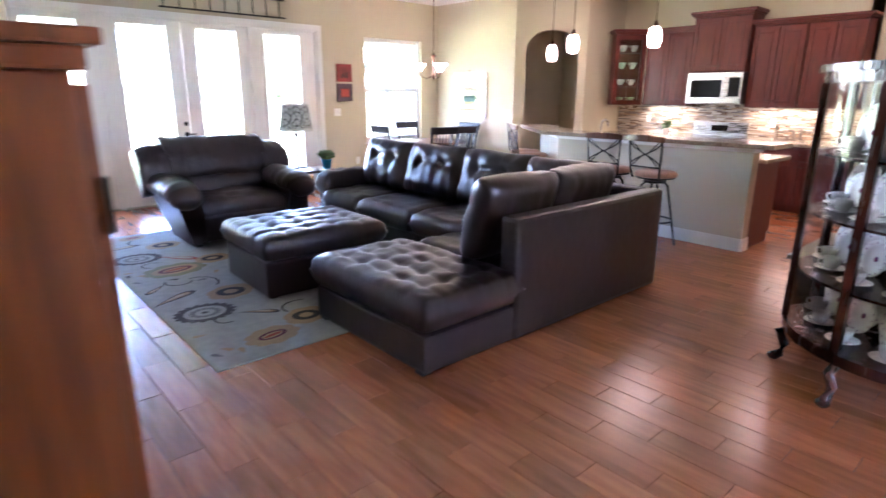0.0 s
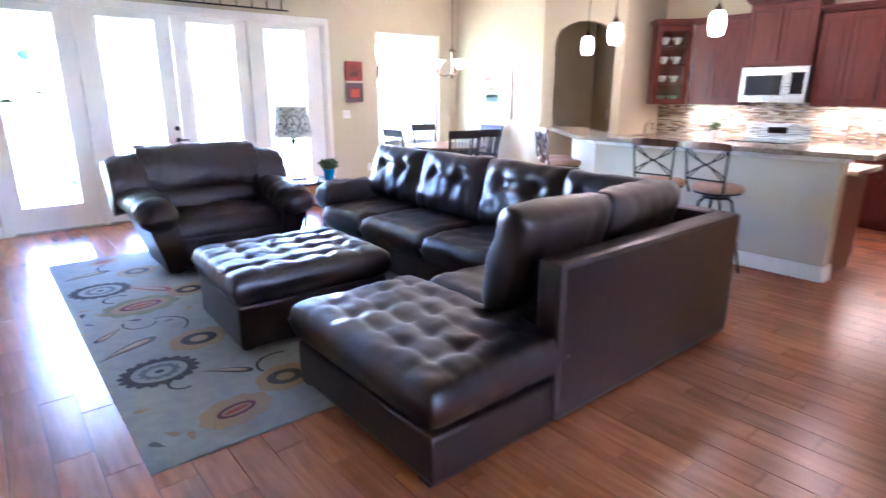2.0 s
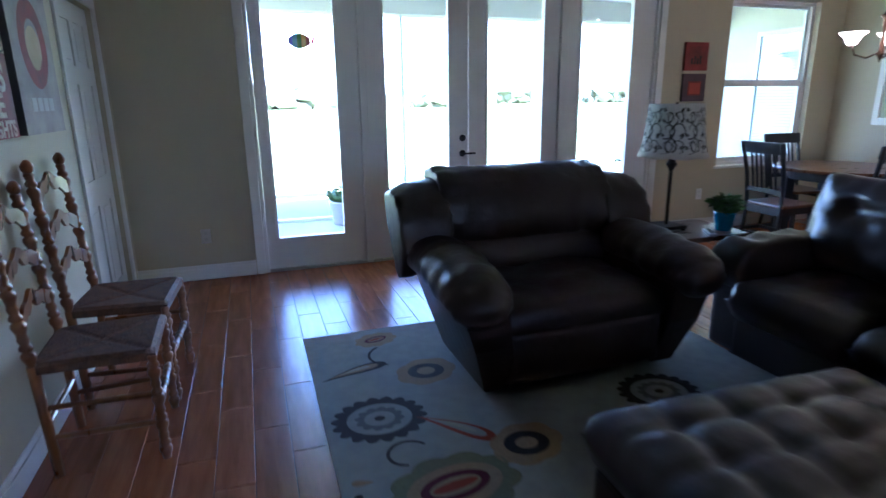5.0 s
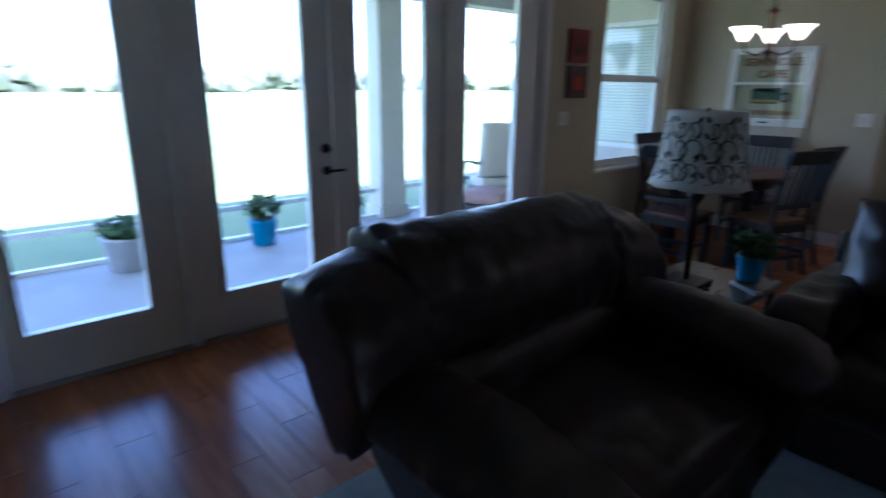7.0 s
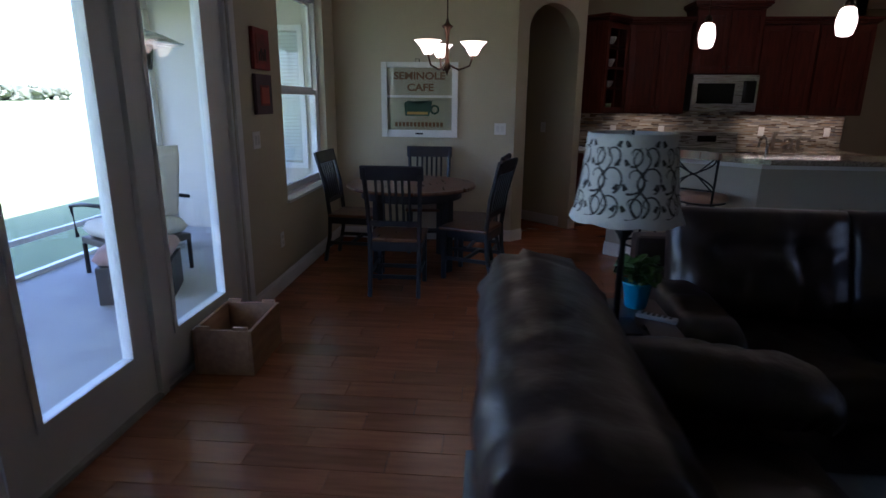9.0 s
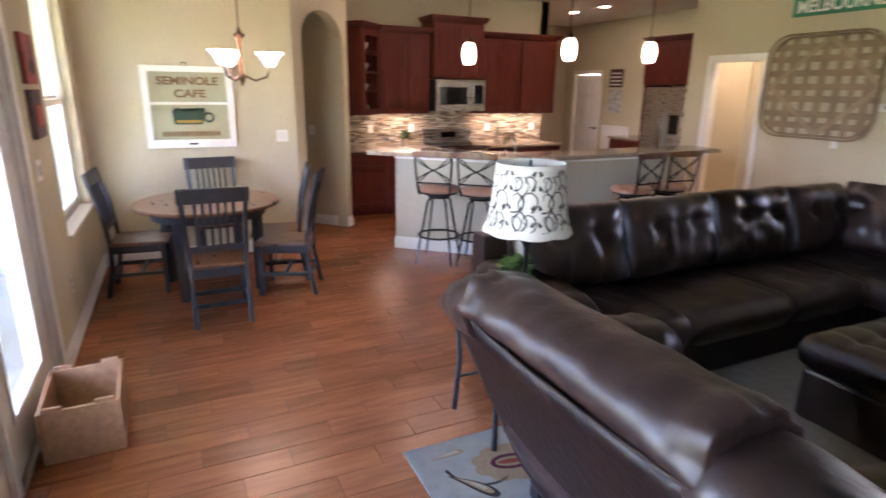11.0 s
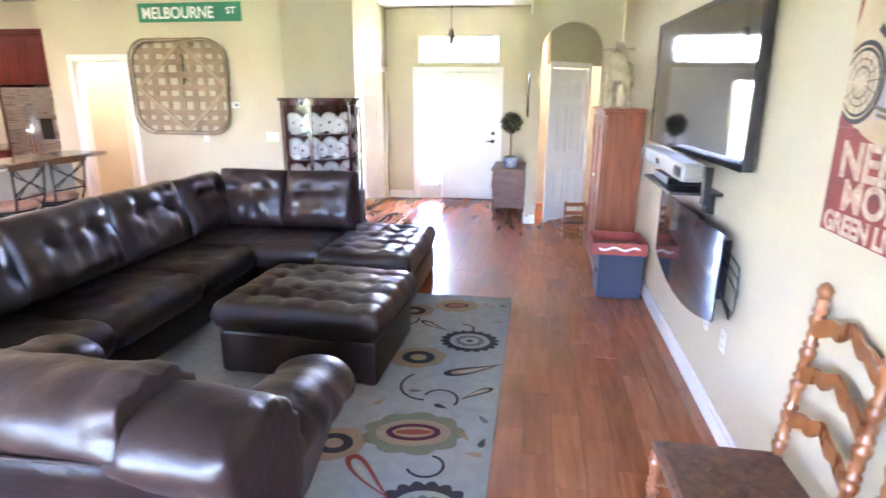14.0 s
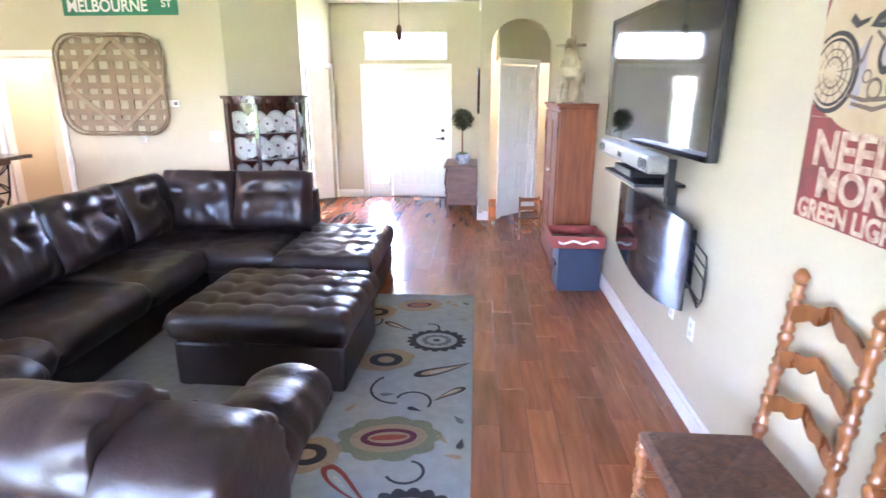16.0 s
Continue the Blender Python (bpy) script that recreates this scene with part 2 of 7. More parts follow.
wall("wall_tv", (XW, -0.12), (XW, YN + 0.16), 0.14, H, [(7.26, 8.10, 0, 2.06)])
wall("wall_north", (XW, YN), (XP + 0.14, YN), 0.16, H, [(FD0 - XW, FD1 - XW, 0, FDH), (WN0 - XW, WN1 - XW, WNB, WNT)])
wall("wall_dining", (XP, YN), (PX, PY), 0.14, H)
wall("wall_kitchen_north", (QX, QY), (XK + 0.14, QY), 0.14, H)
wall("wall_kitchen_east", (XK, QY), (XK, 1.93), 0.14, H)
wall("wall_nook_north", (XK, 1.93), (12.3, 1.93), 0.14, H)
wall("wall_nook_east", (12.3, 1.93), (12.3, -0.45), 0.14, H)
wall("wall_nook_south", (12.44, -0.45), (7.87, -0.45), 0.14, H, [(0.52, 1.28, 0, 2.04)])
wall("wall_fridge_side", (7.87, -0.45), (7.87, YB), -0.12, H)
wall("wall_basket", (7.87, YB), (4.65, YB), 0.12, H, [(0.28, 1.05, 0, 2.12)])
wall("wall_hutch", (4.65, YB), (3.95, -0.1), 0.12, H)
wall("wall_foyer_east", (3.95, -0.1), (3.95, YS - 0.14), 0.12, H, [(0.28, 1.60, 0, 2.06)])
wall("wall_front", (3.95, YS), (1.60, YS), 0.14, H, [(0.52, 1.83, 0, 2.06), (0.52, 1.83, 2.19, 2.61)])
wall("wall_foyer_west", (1.60, YS - 0.14), (1.60, -0.12), 0.06, H)


def arch_wall(name, p, q, thick, s0, s1, spring, rise, z1):
    """A wall with a segmental arched opening from s0 to s1."""
    p, q = Vector(p), Vector(q)
    d, length = (q - p).normalized(), (q - p).length
    bm = boxes((0, 0, 0, s0, thick, z1), (s1, 0, 0, length, thick, z1))
    n, mid, half = 18, (s0 + s1) / 2, (s1 - s0) / 2
    for k in range(n):
        x0, x1 = (mid - half * math.cos(math.pi * j / n) for j in (k, k + 1))
        h0, h1 = (spring + rise * math.sin(math.pi * j / n) for j in (k, k + 1))
        vs = [bm.verts.new(v) for v in ((x0, 0, h0), (x1, 0, h1), (x1, 0, z1), (x0, 0, z1), (x0, thick, h0), (x1, thick, h1), (x1, thick, z1), (x0, thick, z1))]
        for f in ((0, 1, 2, 3), (7, 6, 5, 4), (0, 4, 5, 1), (3, 2, 6, 7)):
            bm.faces.new([vs[j] for j in f])
    moved(bm, Matrix.Translation((p.x, p.y, 0)) @ Matrix.Rotation(math.atan2(d.y, d.x), 4, "Z"))
    return tagged(part(name, bm, PAINT), "tan drywall wall with an arched opening", "wall", kind="structure")


arch_wall("wall_arch", (PX, PY), (QX, QY), 0.14, 0.17, DL - 0.12, 2.2, 0.3, H)
arch_wall("wall_hall_arch", (1.60, -0.13), (XW, -0.13), 0.14, 0.14, 0.90, 2.27, 0.33, H)

bm = prism([(PX + 0.05, PY + 0.1), (PX + 1.6, PY + 1.55), (PX + 1.7, PY + 1.45), (PX + 0.2, PY)], 0, H)
tagged(part("wall_hall_west", bm, PAINT), "tan painted hallway wall behind the arch", "wall", kind="structure")
bm = prism([(QX - 0.02, QY + 0.10), (QX + 1.5, QY + 1.62), (QX + 1.6, QY + 1.52), (QX + 0.10, QY + 0.14)], 0, H)
tagged(part("wall_hall_east", bm, PAINT), "tan painted hallway wall behind the arch", "wall", kind="structure")
bm = prism([(PX + 1.2, PY + 1.65), (QX + 1.65, QY + 1.2), (QX + 1.75, QY + 1.3), (PX + 1.3, PY + 1.75)], 0, H)
tagged(part("wall_hall_end", bm, PAINT), "tan painted wall at the hallway end", "wall", kind="structure")
# rooms behind openings, plainly closed
for nm, a, b in (("wall_back_room_a", (XW - 1.6, 6.4), (XW - 1.6, 8.4)), ("wall_back_room_a2", (XW - 0.14, 6.6), (XW - 1.7, 6.6)), ("wall_back_room_a3", (XW - 1.7, 8.36), (XW - 0.14, 8.36)), ("wall_pantry_back", (8.0, -0.62), (6.0, -0.62)), ("wall_pantry_side", (6.3, 0.48), (6.3, -0.7)),
                 ("wall_bedroom_back", (5.6, 0.5), (5.6, -2.0)), 
                 ("wall_closet_west", (XW, -2.2), (XW, -0.27)), ("wall_closet_back", (1.6, -1.7), (XW, -1.7))):
    wall(nm, a, b, 0.1, H)
wall("wall_bedroom_side", (5.7, -1.94), (4.07, -1.94), 0.1, H, [(0.25, 1.35, 0.7, 2.2)])

CEILV = boxes((XW - 1.8, YS - 0.4, H, 12.3, YN + 0.16, H + 0.15))
tagged(part("ceiling", CEILV, CEIL), "white textured drywall ceiling", "ceiling", kind="structure")
fl = tagged(part("floor", boxes((XW - 1.8, YS - 0.6, -0.2, 12.3, YN + 0.16, -0.006)), GROUT), "reddish brown wood-look plank tile floor", "floor", kind="structure")

for a, b in (((XW, -0.13), (XW, 7.05)), ((XW, YN), (1.39, YN)), ((5.43, YN), (XP, YN)), ((XP, YN), (PX, PY)), ((PX, PY), (PX + 0.12, PY - 0.12)),
             ((QX - 0.085, QY + 0.085), (QX, QY)), ((QX + 1.0, QY + 1.13), (QX + 0.03, QY + 0.16)), ((6.72, YB), (4.65, YB)), ((4.65, YB), (3.95, -0.1)),
             ((3.95, -1.72), (3.95, YS)), ((3.95, YS), (3.52, YS)), ((2.04, YS), (1.60, YS)), ((1.60, YS), (1.60, -0.13)), ((1.60, -0.13), (1.46, -0.13))):
    baseboard(a, b)

# ---- doors and windows ----
def casing(name, m, w, h, d=0.018, cw=0.075, label="white painted door casing"):
    """Trim round an opening w wide and h high; local x along the wall, room side is -y."""
    th = thing(name, m, label, "door casing", kind="structure")
    part("trim", boxes((-cw, -d, 0, 0, -0.001, h)), WHITE, th, bevel=0.004)
    part("trim", boxes((w, -d, 0, w + cw, -0.001, h)), WHITE, th, bevel=0.004)
    part("trim", boxes((-cw, -d, h, w + cw, -0.001, h + cw)), WHITE, th, bevel=0.004)
    return th


def door(name, m, w, h, label, panels=True, hinges=0, knob=True, metal=None, t=0.04):
    """A panelled door slab, its face at y 0 and thickness to +y."""
    th = thing(name, m, label, "door", kind="structure")
    bm = bmesh.new()
    st = 0.11 * w / 0.76
    rows = [(0.2, 0.78), (0.95, 1.55), (1.66, h - 0.12)] if panels else []
    xs = [(st, w / 2 - st / 3), (w / 2 + st / 3, w - st)]
    box(bm, 0.004, 0.012, 0.01, w - 0.004, t - 0.012, h - 0.004)
    for y0, y1 in ((0, 0.0118), (t - 0.0118, t)):
        for x0, x1 in ((0.004, st), (w - st, w - 0.004), (w / 2 - st / 3, w / 2 + st / 3)):
            box(bm, x0, y0, 0.01, x1, y1, h - 0.004)
        edges = [0.01] + [v for r in rows for v in r] + [h - 0.004]
        for k in range(0, len(edges), 2):
            for x0, x1 in xs:
                box(bm, x0, y0, edges[k], x1, y1, edges[k + 1])
    part("door_slab", bm, WHITE, th)
    for x0, x1 in xs:
        for z0, z1 in rows:
            part("panel", boxes((x0 + 0.035, 0.003, z0 + 0.035, x1 - 0.035, t - 0.003, z1 - 0.035)), WHITE, th, bevel=0.008)
    for k in range(hinges):
        z = (0.25, h / 2, h - 0.25)[k]
        part("hinge", rod(boxes((-0.012, -0.006, z - 0.045, 0.03, 0.002, z + 0.045)), (-0.004, -0.008, z - 0.05), (-0.004, -0.008, z + 0.05), 0.007), metal or IRON, th, "dark bronze hinge")
    if knob:
        bm = lathe([(0.03, 0), (0.03, 0.008), (0.012, 0.012), (0.012, 0.045)], 14)
        moved(bm, Matrix.Translation((w - 0.07, 0, 0.97)) @ Matrix.Rotation(radians(90), 4, "X"))
        rod(bm, (w - 0.07, -0.045, 0.97), (w - 0.18, -0.045, 0.97), 0.009)
        part("door_handle", bm, metal or IRON, th, "dark lever handle", smooth=True)
        bm = moved(lathe([(0.028, 0), (0.028, 0.012), (0.02, 0.02)], 14), Matrix.Translation((w - 0.07, 0, 1.1)) @ Matrix.Rotation(radians(90), 4, "X"))
        if knob == 2:
            part("deadbolt", bm, metal or IRON, th, "dark deadbolt turn", smooth=True)
        else:
            bm.free()
    return th


def rotz(x, y, deg, z=0):
    return Matrix.Translation((x, y, z)) @ Matrix.Rotation(radians(deg), 4, "Z")


# french door set in the north wall: two fixed lights and two doors
casing("casing_french_doors", rotz(FD0, YN, 0), FD1 - FD0, FDH, cw=0.075)
fj = thing("french_door_frame", rotz(0, 0, 0), "white wooden jambs between glazed french doors", "door frame", kind="structure")
PANES = [(1.60, 2.165), (2.585, 3.16), (3.54, 4.10), (4.50, 5.07)]
JAMBS = [(FD0, FD0 + 0.03), (2.355, 2.415), (3.325, 3.375), (4.27, 4.33), (FD1 - 0.03, FD1)]
for a, b in JAMBS:
    if a != 3.325:
        part("jamb", boxes((a, YN + 0.002, 0, b, YN + 0.155, FDH)), WHITE, fj, bevel=0.003)
part("jamb", boxes((FD0 + 0.03, YN + 0.002, FDH - 0.03, FD1 - 0.03, YN + 0.155, FDH)), WHITE, fj)
ALU = mat("brushed_threshold_metal", (0.42, 0.38, 0.33), (0.34, 0.31, 0.27), rough=0.45, metal=0.4, scale=20)
part("threshold", boxes((FD0 + 0.03, YN + 0.002, 0, FD1 - 0.03, YN + 0.155, 0.02)), ALU, fj, "brushed metal threshold")
for k, (p0, p1) in enumerate(PANES):
    x0 = JAMBS[k][1] if k != 2 else 3.352
    x1 = JAMBS[k + 1][0] if k != 1 else 3.348
    d = thing(f"door_{k + 1}", rotz(0, YN + 0.03, 0), "white full-glass french door" if k in (1, 2) else "white fixed full-glass door panel", "door", "french doors", "structure")
    gz0, gz1 = 0.292, 2.335
    part("door_slab", boxes((x0 + .002, 0, 0.022, p0, 0.045, FDH - 0.032), (p1, 0, 0.022, x1 - .002, 0.045, FDH - 0.032), (p0, 0, 0.022, p1, 0.045, gz0), (p0, 0, gz1, p1, 0.045, FDH - 0.032)), WHITE, d)
    part("glazing_bead", boxes((p0 - 0.03, -0.010, gz0 - 0.03, p0, 0, gz1 + 0.03), (p1, -0.010, gz0 - 0.03, p1 + 0.03, 0, gz1 + 0.03), (p0, -0.010, gz0 - 0.03, p1, 0, gz0), (p0, -0.010, gz1, p1, 0, gz1 + 0.03)), WHITE, d, bevel=0.003)
    gp = part("glass_pane", boxes((p0 - 0.01, 0.018, gz0 - 0.01, p1 + 0.01, 0.024, gz1 + 0.01)), GLASS, d, "clear glass pane")
    gp.visible_shadow = False
    if k == 1:
        for z, nm in ((1.09, "deadbolt"), (0.95, "door_handle")):
            bm = moved(lathe([(0.03, 0), (0.03, 0.01), (0.014, 0.016), (0.012, 0.05)], 14), Matrix.Translation((3.29, 0, z)) @ Matrix.Rotation(radians(90), 4, "X"))
            if nm == "door_handle":
                rod(bm, (3.29, -0.05, z), (3.40, -0.05, z), 0.009)
            part(nm, bm, IRON, d, "dark bronze " + nm.replace("_", " "), smooth=True)

# dining window, single hung
w1 = thing("window_1", rotz(0, 0, 0), "white single-hung vinyl window above the dining area", "window", kind="structure")
wy = YN + 0.07
zm = 1.56
part("window_frame", boxes((WN0, wy, WNB, WN0 + 0.035, wy + 0.08, WNT), (WN1 - 0.035, wy, WNB, WN1, wy + 0.08, WNT), (WN0 + 0.035, wy, WNB, WN1 - 0.035, wy + 0.08, WNB + 0.035), (WN0 + 0.035, wy, WNT - 0.035, WN1 - 0.035, wy + 0.08, WNT)), WHITE, w1)
part("sash", boxes((WN0 + 0.037, wy + 0.005, WNB + 0.037, WN0 + 0.075, wy + 0.04, zm + 0.02), (WN1 - 0.075, wy + 0.005, WNB + 0.037, WN1 - 0.037, wy + 0.04, zm + 0.02), (WN0 + 0.075, wy + 0.005, WNB + 0.037, WN1 - 0.075, wy + 0.04, WNB + 0.085), (WN0 + 0.075, wy + 0.005, zm - 0.025, WN1 - 0.075, wy + 0.04, zm + 0.02)), WHITE, w1, bevel=0.003)
part("sash", boxes((WN0 + 0.037, wy + 0.042, zm + 0.022, WN0 + 0.06, wy + 0.075, WNT - 0.037), (WN1 - 0.06, wy + 0.042, zm + 0.022, WN1 - 0.037, wy + 0.075, WNT - 0.037), (WN0 + 0.06, wy + 0.042, WNT - 0.065, WN1 - 0.06, wy + 0.075, WNT - 0.037), (WN0 + 0.06, wy + 0.042, zm + 0.022, WN1 - 0.06, wy + 0.075, zm + 0.045)), WHITE, w1, bevel=0.003)
for z0, z1, yy in ((WNB + 0.08, zm - 0.02, wy + 0.02), (zm + 0.04, WNT - 0.06, wy + 0.058)):
    part("glass_pane", boxes((WN0 + 0.06, yy, z0, WN1 - 0.06, yy + 0.005, z1)), GLASS, w1).visible_shadow = False
part("window_sill", boxes((WN0 - 0.03, YN - 0.03, WNB - 0.022, WN1 + 0.03, YN - 0.001, WNB + 0.004), (WN0 + 0.001, YN - 0.001, WNB + 0.0005, WN1 - 0.001, wy, WNB + 0.004)), WHITE, w1, "white marble sill", bevel=0.004)

# side door in the TV wall, pantry opening, nook door, bedroom door, front door
casing("casing_side_door", rotz(XW, 7.14, 90), 0.84, 2.06)
door("door_5", rotz(XW - 0.03, 7.145, 90), 0.83, 2.05, "white panelled side door, closed, with dark hinges", hinges=3, knob=False)
casing("casing_pantry", rotz(7.59, YB, 180), 0.77, 2.12)
part("jamb", boxes((0, 0.001, 0, 0.02, 0.12, 2.12), (0.75, 0.001, 0, 0.77, 0.12, 2.12), (0.02, 0.001, 2.10, 0.75, 0.12, 2.12)), WHITE, casing("casing_pantry_inner", rotz(7.59, YB - 0.005, 180), 0.77, 2.12, d=0.004, cw=0.01))
casing("casing_nook_door", rotz(11.92, -0.45, 180), 0.76, 2.04)
door("door_6", rotz(11.915, -0.48, 180), 0.75, 2.03, "white panelled door, closed, beside the kitchen")
casing("casing_bedroom", rotz(3.95, -0.38, -90), 1.32, 2.06)
door("door_7", rotz(4.0, -1.69, 30), 0.80, 2.05, "white panelled bedroom door standing open", hinges=3)
casing("casing_front_door", rotz(3.43, YS, 180), 1.31, 2.06)
door("door_8", rotz(3.034, YS - 0.05, 180), 0.913, 2.063, "white six-panel front door, closed", hinges=0, knob=2, t=0.045)
sl = thing("window_2", rotz(0, 0, 0), "white sidelight window beside the front door", "window", kind="structure")
part("window_frame", boxes((3.035, YS - 0.1, 0, 3.10, YS - 0.03, 2.06), (3.37, YS - 0.1, 0, 3.43, YS - 0.03, 2.06), (3.10, YS - 0.1, 0, 3.37, YS - 0.03, 0.24), (3.10, YS - 0.1, 1.93, 3.37, YS - 0.03, 2.06)), WHITE, sl)
for z in (0.6, 0.95, 1.3, 1.62):
    part("muntin", boxes((3.10, YS - 0.075, z, 3.37, YS - 0.05, z + 0.012)), WHITE, sl)
part("glass_pane", boxes((3.09, YS - 0.066, 0.22, 3.38, YS - 0.060, 1.95)), GLASS, sl).visible_shadow = False
tr = thing("window_3", rotz(0, 0, 0), "white transom window above the front door", "window", kind="structure")
part("window_frame", boxes((2.12, YS - 0.1, 2.19, 2.16, YS - 0.03, 2.61), (3.39, YS - 0.1, 2.19, 3.43, YS - 0.03, 2.61), (2.16, YS - 0.1, 2.19, 3.39, YS - 0.03, 2.225), (2.16, YS - 0.1, 2.575, 3.39, YS - 0.03, 2.61)), WHITE, tr)
part("glass_pane", boxes((2.15, YS - 0.07, 2.21, 3.40, YS - 0.064, 2.59)), GLASS, tr).visible_shadow = False
part("threshold", boxes((2.121, YS - 0.11, 0, 3.034, YS - 0.01, 0.013)), BRONZE, sl, "bronze door threshold")
# closet door seen through the hall arch
bm = prism([(1.40, -0.30), (0.70, -1.0), (0.62, -0.92), (1.36, -0.272)], 2.1, H)
tagged(part("wall_closet_front", bm, PAINT), "tan wall above the closet door", "wall", kind="structure")
casing("casing_closet", rotz(1.30, -0.28, 180 + 45), 0.66, 2.06)
door("door_9", rotz(1.30, -0.30, 180 + 45), 0.66, 2.05, "white panelled closet door inside the arched hall", knob=False)

# ---- seating ----
def tuft_grid(w, d, nx, ny, r):
    return [((i + 0.5) / nx * w - w / 2, (j + 0.5) / ny * d - d / 2, r) for i in range(nx) for j in range(ny)]


def tufted(w, d, h, nx, ny, depth=0.022, n=48, m=44, seed=0.0, groove=0.007, wrinkle=0.004):
    """A seat cushion with sewn square tufting: shallow grooves and deeper buttons."""
    bm = pillow(w, d, h, n, m, power=7, wrinkle=wrinkle, seed=seed)
    for v in bm.verts:
        if v.co.z > h * 0.6:
            u, q = (v.co.x / w + 0.5) * nx, (v.co.y / d + 0.5) * ny
            du, dq = abs(u - round(u)) * w / nx, abs(q - round(q)) * d / ny
            iu, iq = 0 < round(u) < nx, 0 < round(q) < ny
            g = 0
            if iu:
                g = max(g, math.exp(-(du / 0.022) ** 2) * groove)
            if iq:
                g = max(g, math.exp(-(dq / 0.022) ** 2) * groove)
            if iu and iq:
                g += math.exp(-(du * du + dq * dq) / 0.045 ** 2) * depth
            v.co.z -= g
    return bm


def back_cushion(w, h, t, seed, sag=0.0):
    """A stuffed back cushion standing on z 0, its face towards -y, with two rows of tucks."""
    tf = [(x * w, y * h, 0.085) for x, y in ((-0.2, 0.12), (0.2, 0.12))]
    bm = pillow(w, h, t, 26, 22, power=2.6, tufts=tf, depth=0.055, crown=0.03, wrinkle=0.012, seed=seed)
    for v in bm.verts:
        x, y = v.co.x, v.co.y
        if v.co.z > t * 0.5:
            v.co.z -= 0.028 * math.exp(-((y - 0.12 * h) / 0.03) ** 2) * max(0.0, 1 - abs(x) / (w * 0.42))
            v.co.z += 0.006 * math.sin(x * 60 + seed) * math.exp(-((y + 0.22 * h) / 0.12) ** 2)
        v.co.y += 0.012 * noise.noise(Vector((x * 4, seed, y * 3)))
        v.co.z += 0.010 * noise.noise(Vector((x * 14 + seed, y * 3.5, seed)))
    return moved(bm, Matrix.Translation((0, 0, h / 2)) @ Matrix.Rotation(radians(90), 4, "X"))


sofa = thing("sectional_sofa", rotz(0, 0, 0), "dark brown leather sectional sofa with tufted chaise and loose back cushions", "sofa")
SX0, SX1, SY0, SY1 = 2.44, 4.92, 2.08, 5.78
ZB, ZS = 0.24, 0.45
part("base", boxes((SX0 + 0.02, SY0 + 0.02, 0.018, 3.22, 3.26, ZB), ), LEATHER, sofa, "chaise base panel", bevel=0.02)
part("base", boxes((3.224, SY0 + 0.02, 0.018, SX1 - 0.02, 3.03, ZB)), LEATHER, sofa, bevel=0.02)
part("base", boxes((3.90, 3.034, 0.018, SX1 - 0.02, SY1 - 0.22, ZB)), LEATHER, sofa, bevel=0.02)
part("chaise_cushion", moved(tufted(0.82, 1.24, 0.23, 5, 6, seed=1.7, depth=0.016, groove=0.006, wrinkle=0.007), Matrix.Translation((2.85, 2.70, ZB - 0.005))), LEATHER, sofa, "tufted leather chaise cushion", smooth=True)
part("seat_cushion", moved(pillow(0.80, 0.80, 0.23, 20, 20, 6, wrinkle=0.008, seed=3), Matrix.Translation((3.64, 2.78, ZB - 0.005))), LEATHER, sofa, smooth=True)
for k, (y0, y1) in enumerate(((2.4, 3.2), (3.2, 3.98), (3.98, 4.88), (4.88, 5.56))):
    part("seat_cushion", moved(pillow(0.92, y1 - y0 + 0.01, 0.235, 20, 20, 6, crown=0.01, wrinkle=0.01, seed=5 + k), Matrix.Translation((4.28, (y0 + y1) / 2, ZB - 0.005))), LEATHER, sofa, smooth=True)
part("back_frame", boxes((3.17, SY0 + 0.004, 0.018, SX1 - 0.02, SY0 + 0.15, 0.80)), LEATHER, sofa, bevel=0.03)
part("back_frame", boxes((SX1 - 0.16, SY0 + 0.155, 0.018, SX1, SY1 - 0.02, 0.80)), LEATHER, sofa, bevel=0.03)
part("arm", moved(pillow(1.0, 0.25, 0.30, 22, 12, 3, wrinkle=0.012, seed=9), Matrix.Translation((4.36, SY1 - 0.13, 0.36))), LEATHER, sofa, "padded leather arm", smooth=True)
part("arm_panel", boxes((3.92, SY1 - 0.235, 0.018, SX1 - 0.165, SY1 - 0.03, 0.46)), LEATHER, sofa, bevel=0.03)
for k, y in enumerate((5.24, 4.41, 3.57)):
    m = Matrix.Translation((4.60, y, ZS - 0.02)) @ Matrix.Rotation(radians(-90), 4, "Z") @ Matrix.Rotation(radians(-17), 4, "X")
    part("back_cushion", moved(back_cushion(0.87, 0.55, 0.25, 2.0 + k * 3.7), m), LEATHER, sofa, "plump tufted leather back cushion", smooth=True)
m = Matrix.Translation((4.58, 2.82, ZS - 0.02)) @ Matrix.Rotation(radians(-90), 4, "Z") @ Matrix.Rotation(radians(-17), 4, "X")
part("back_cushion", moved(back_cushion(0.72, 0.54, 0.25, 21), m), LEATHER, sofa, smooth=True)
for k, x in enumerate((4.20, 3.50)):
    m = Matrix.Translation((x, 2.42, ZS - 0.02)) @ Matrix.Rotation(radians(180), 4, "Z") @ Matrix.Rotation(radians(-19), 4, "X")
    part("back_cushion", moved(back_cushion(0.72, 0.56, 0.25, 31 + k * 4.1), m), LEATHER, sofa, smooth=True)
for x, y in ((2.5, 2.16), (2.5, 3.2), (4.84, 2.16), (4.84, 5.62), (3.96, 5.56), (3.96, 3.1)):
    part("foot", boxes((x - 0.035, y - 0.035, 0, x + 0.035, y + 0.035, 0.02)), DARKP, sofa, "black block foot", bevel=0.004)

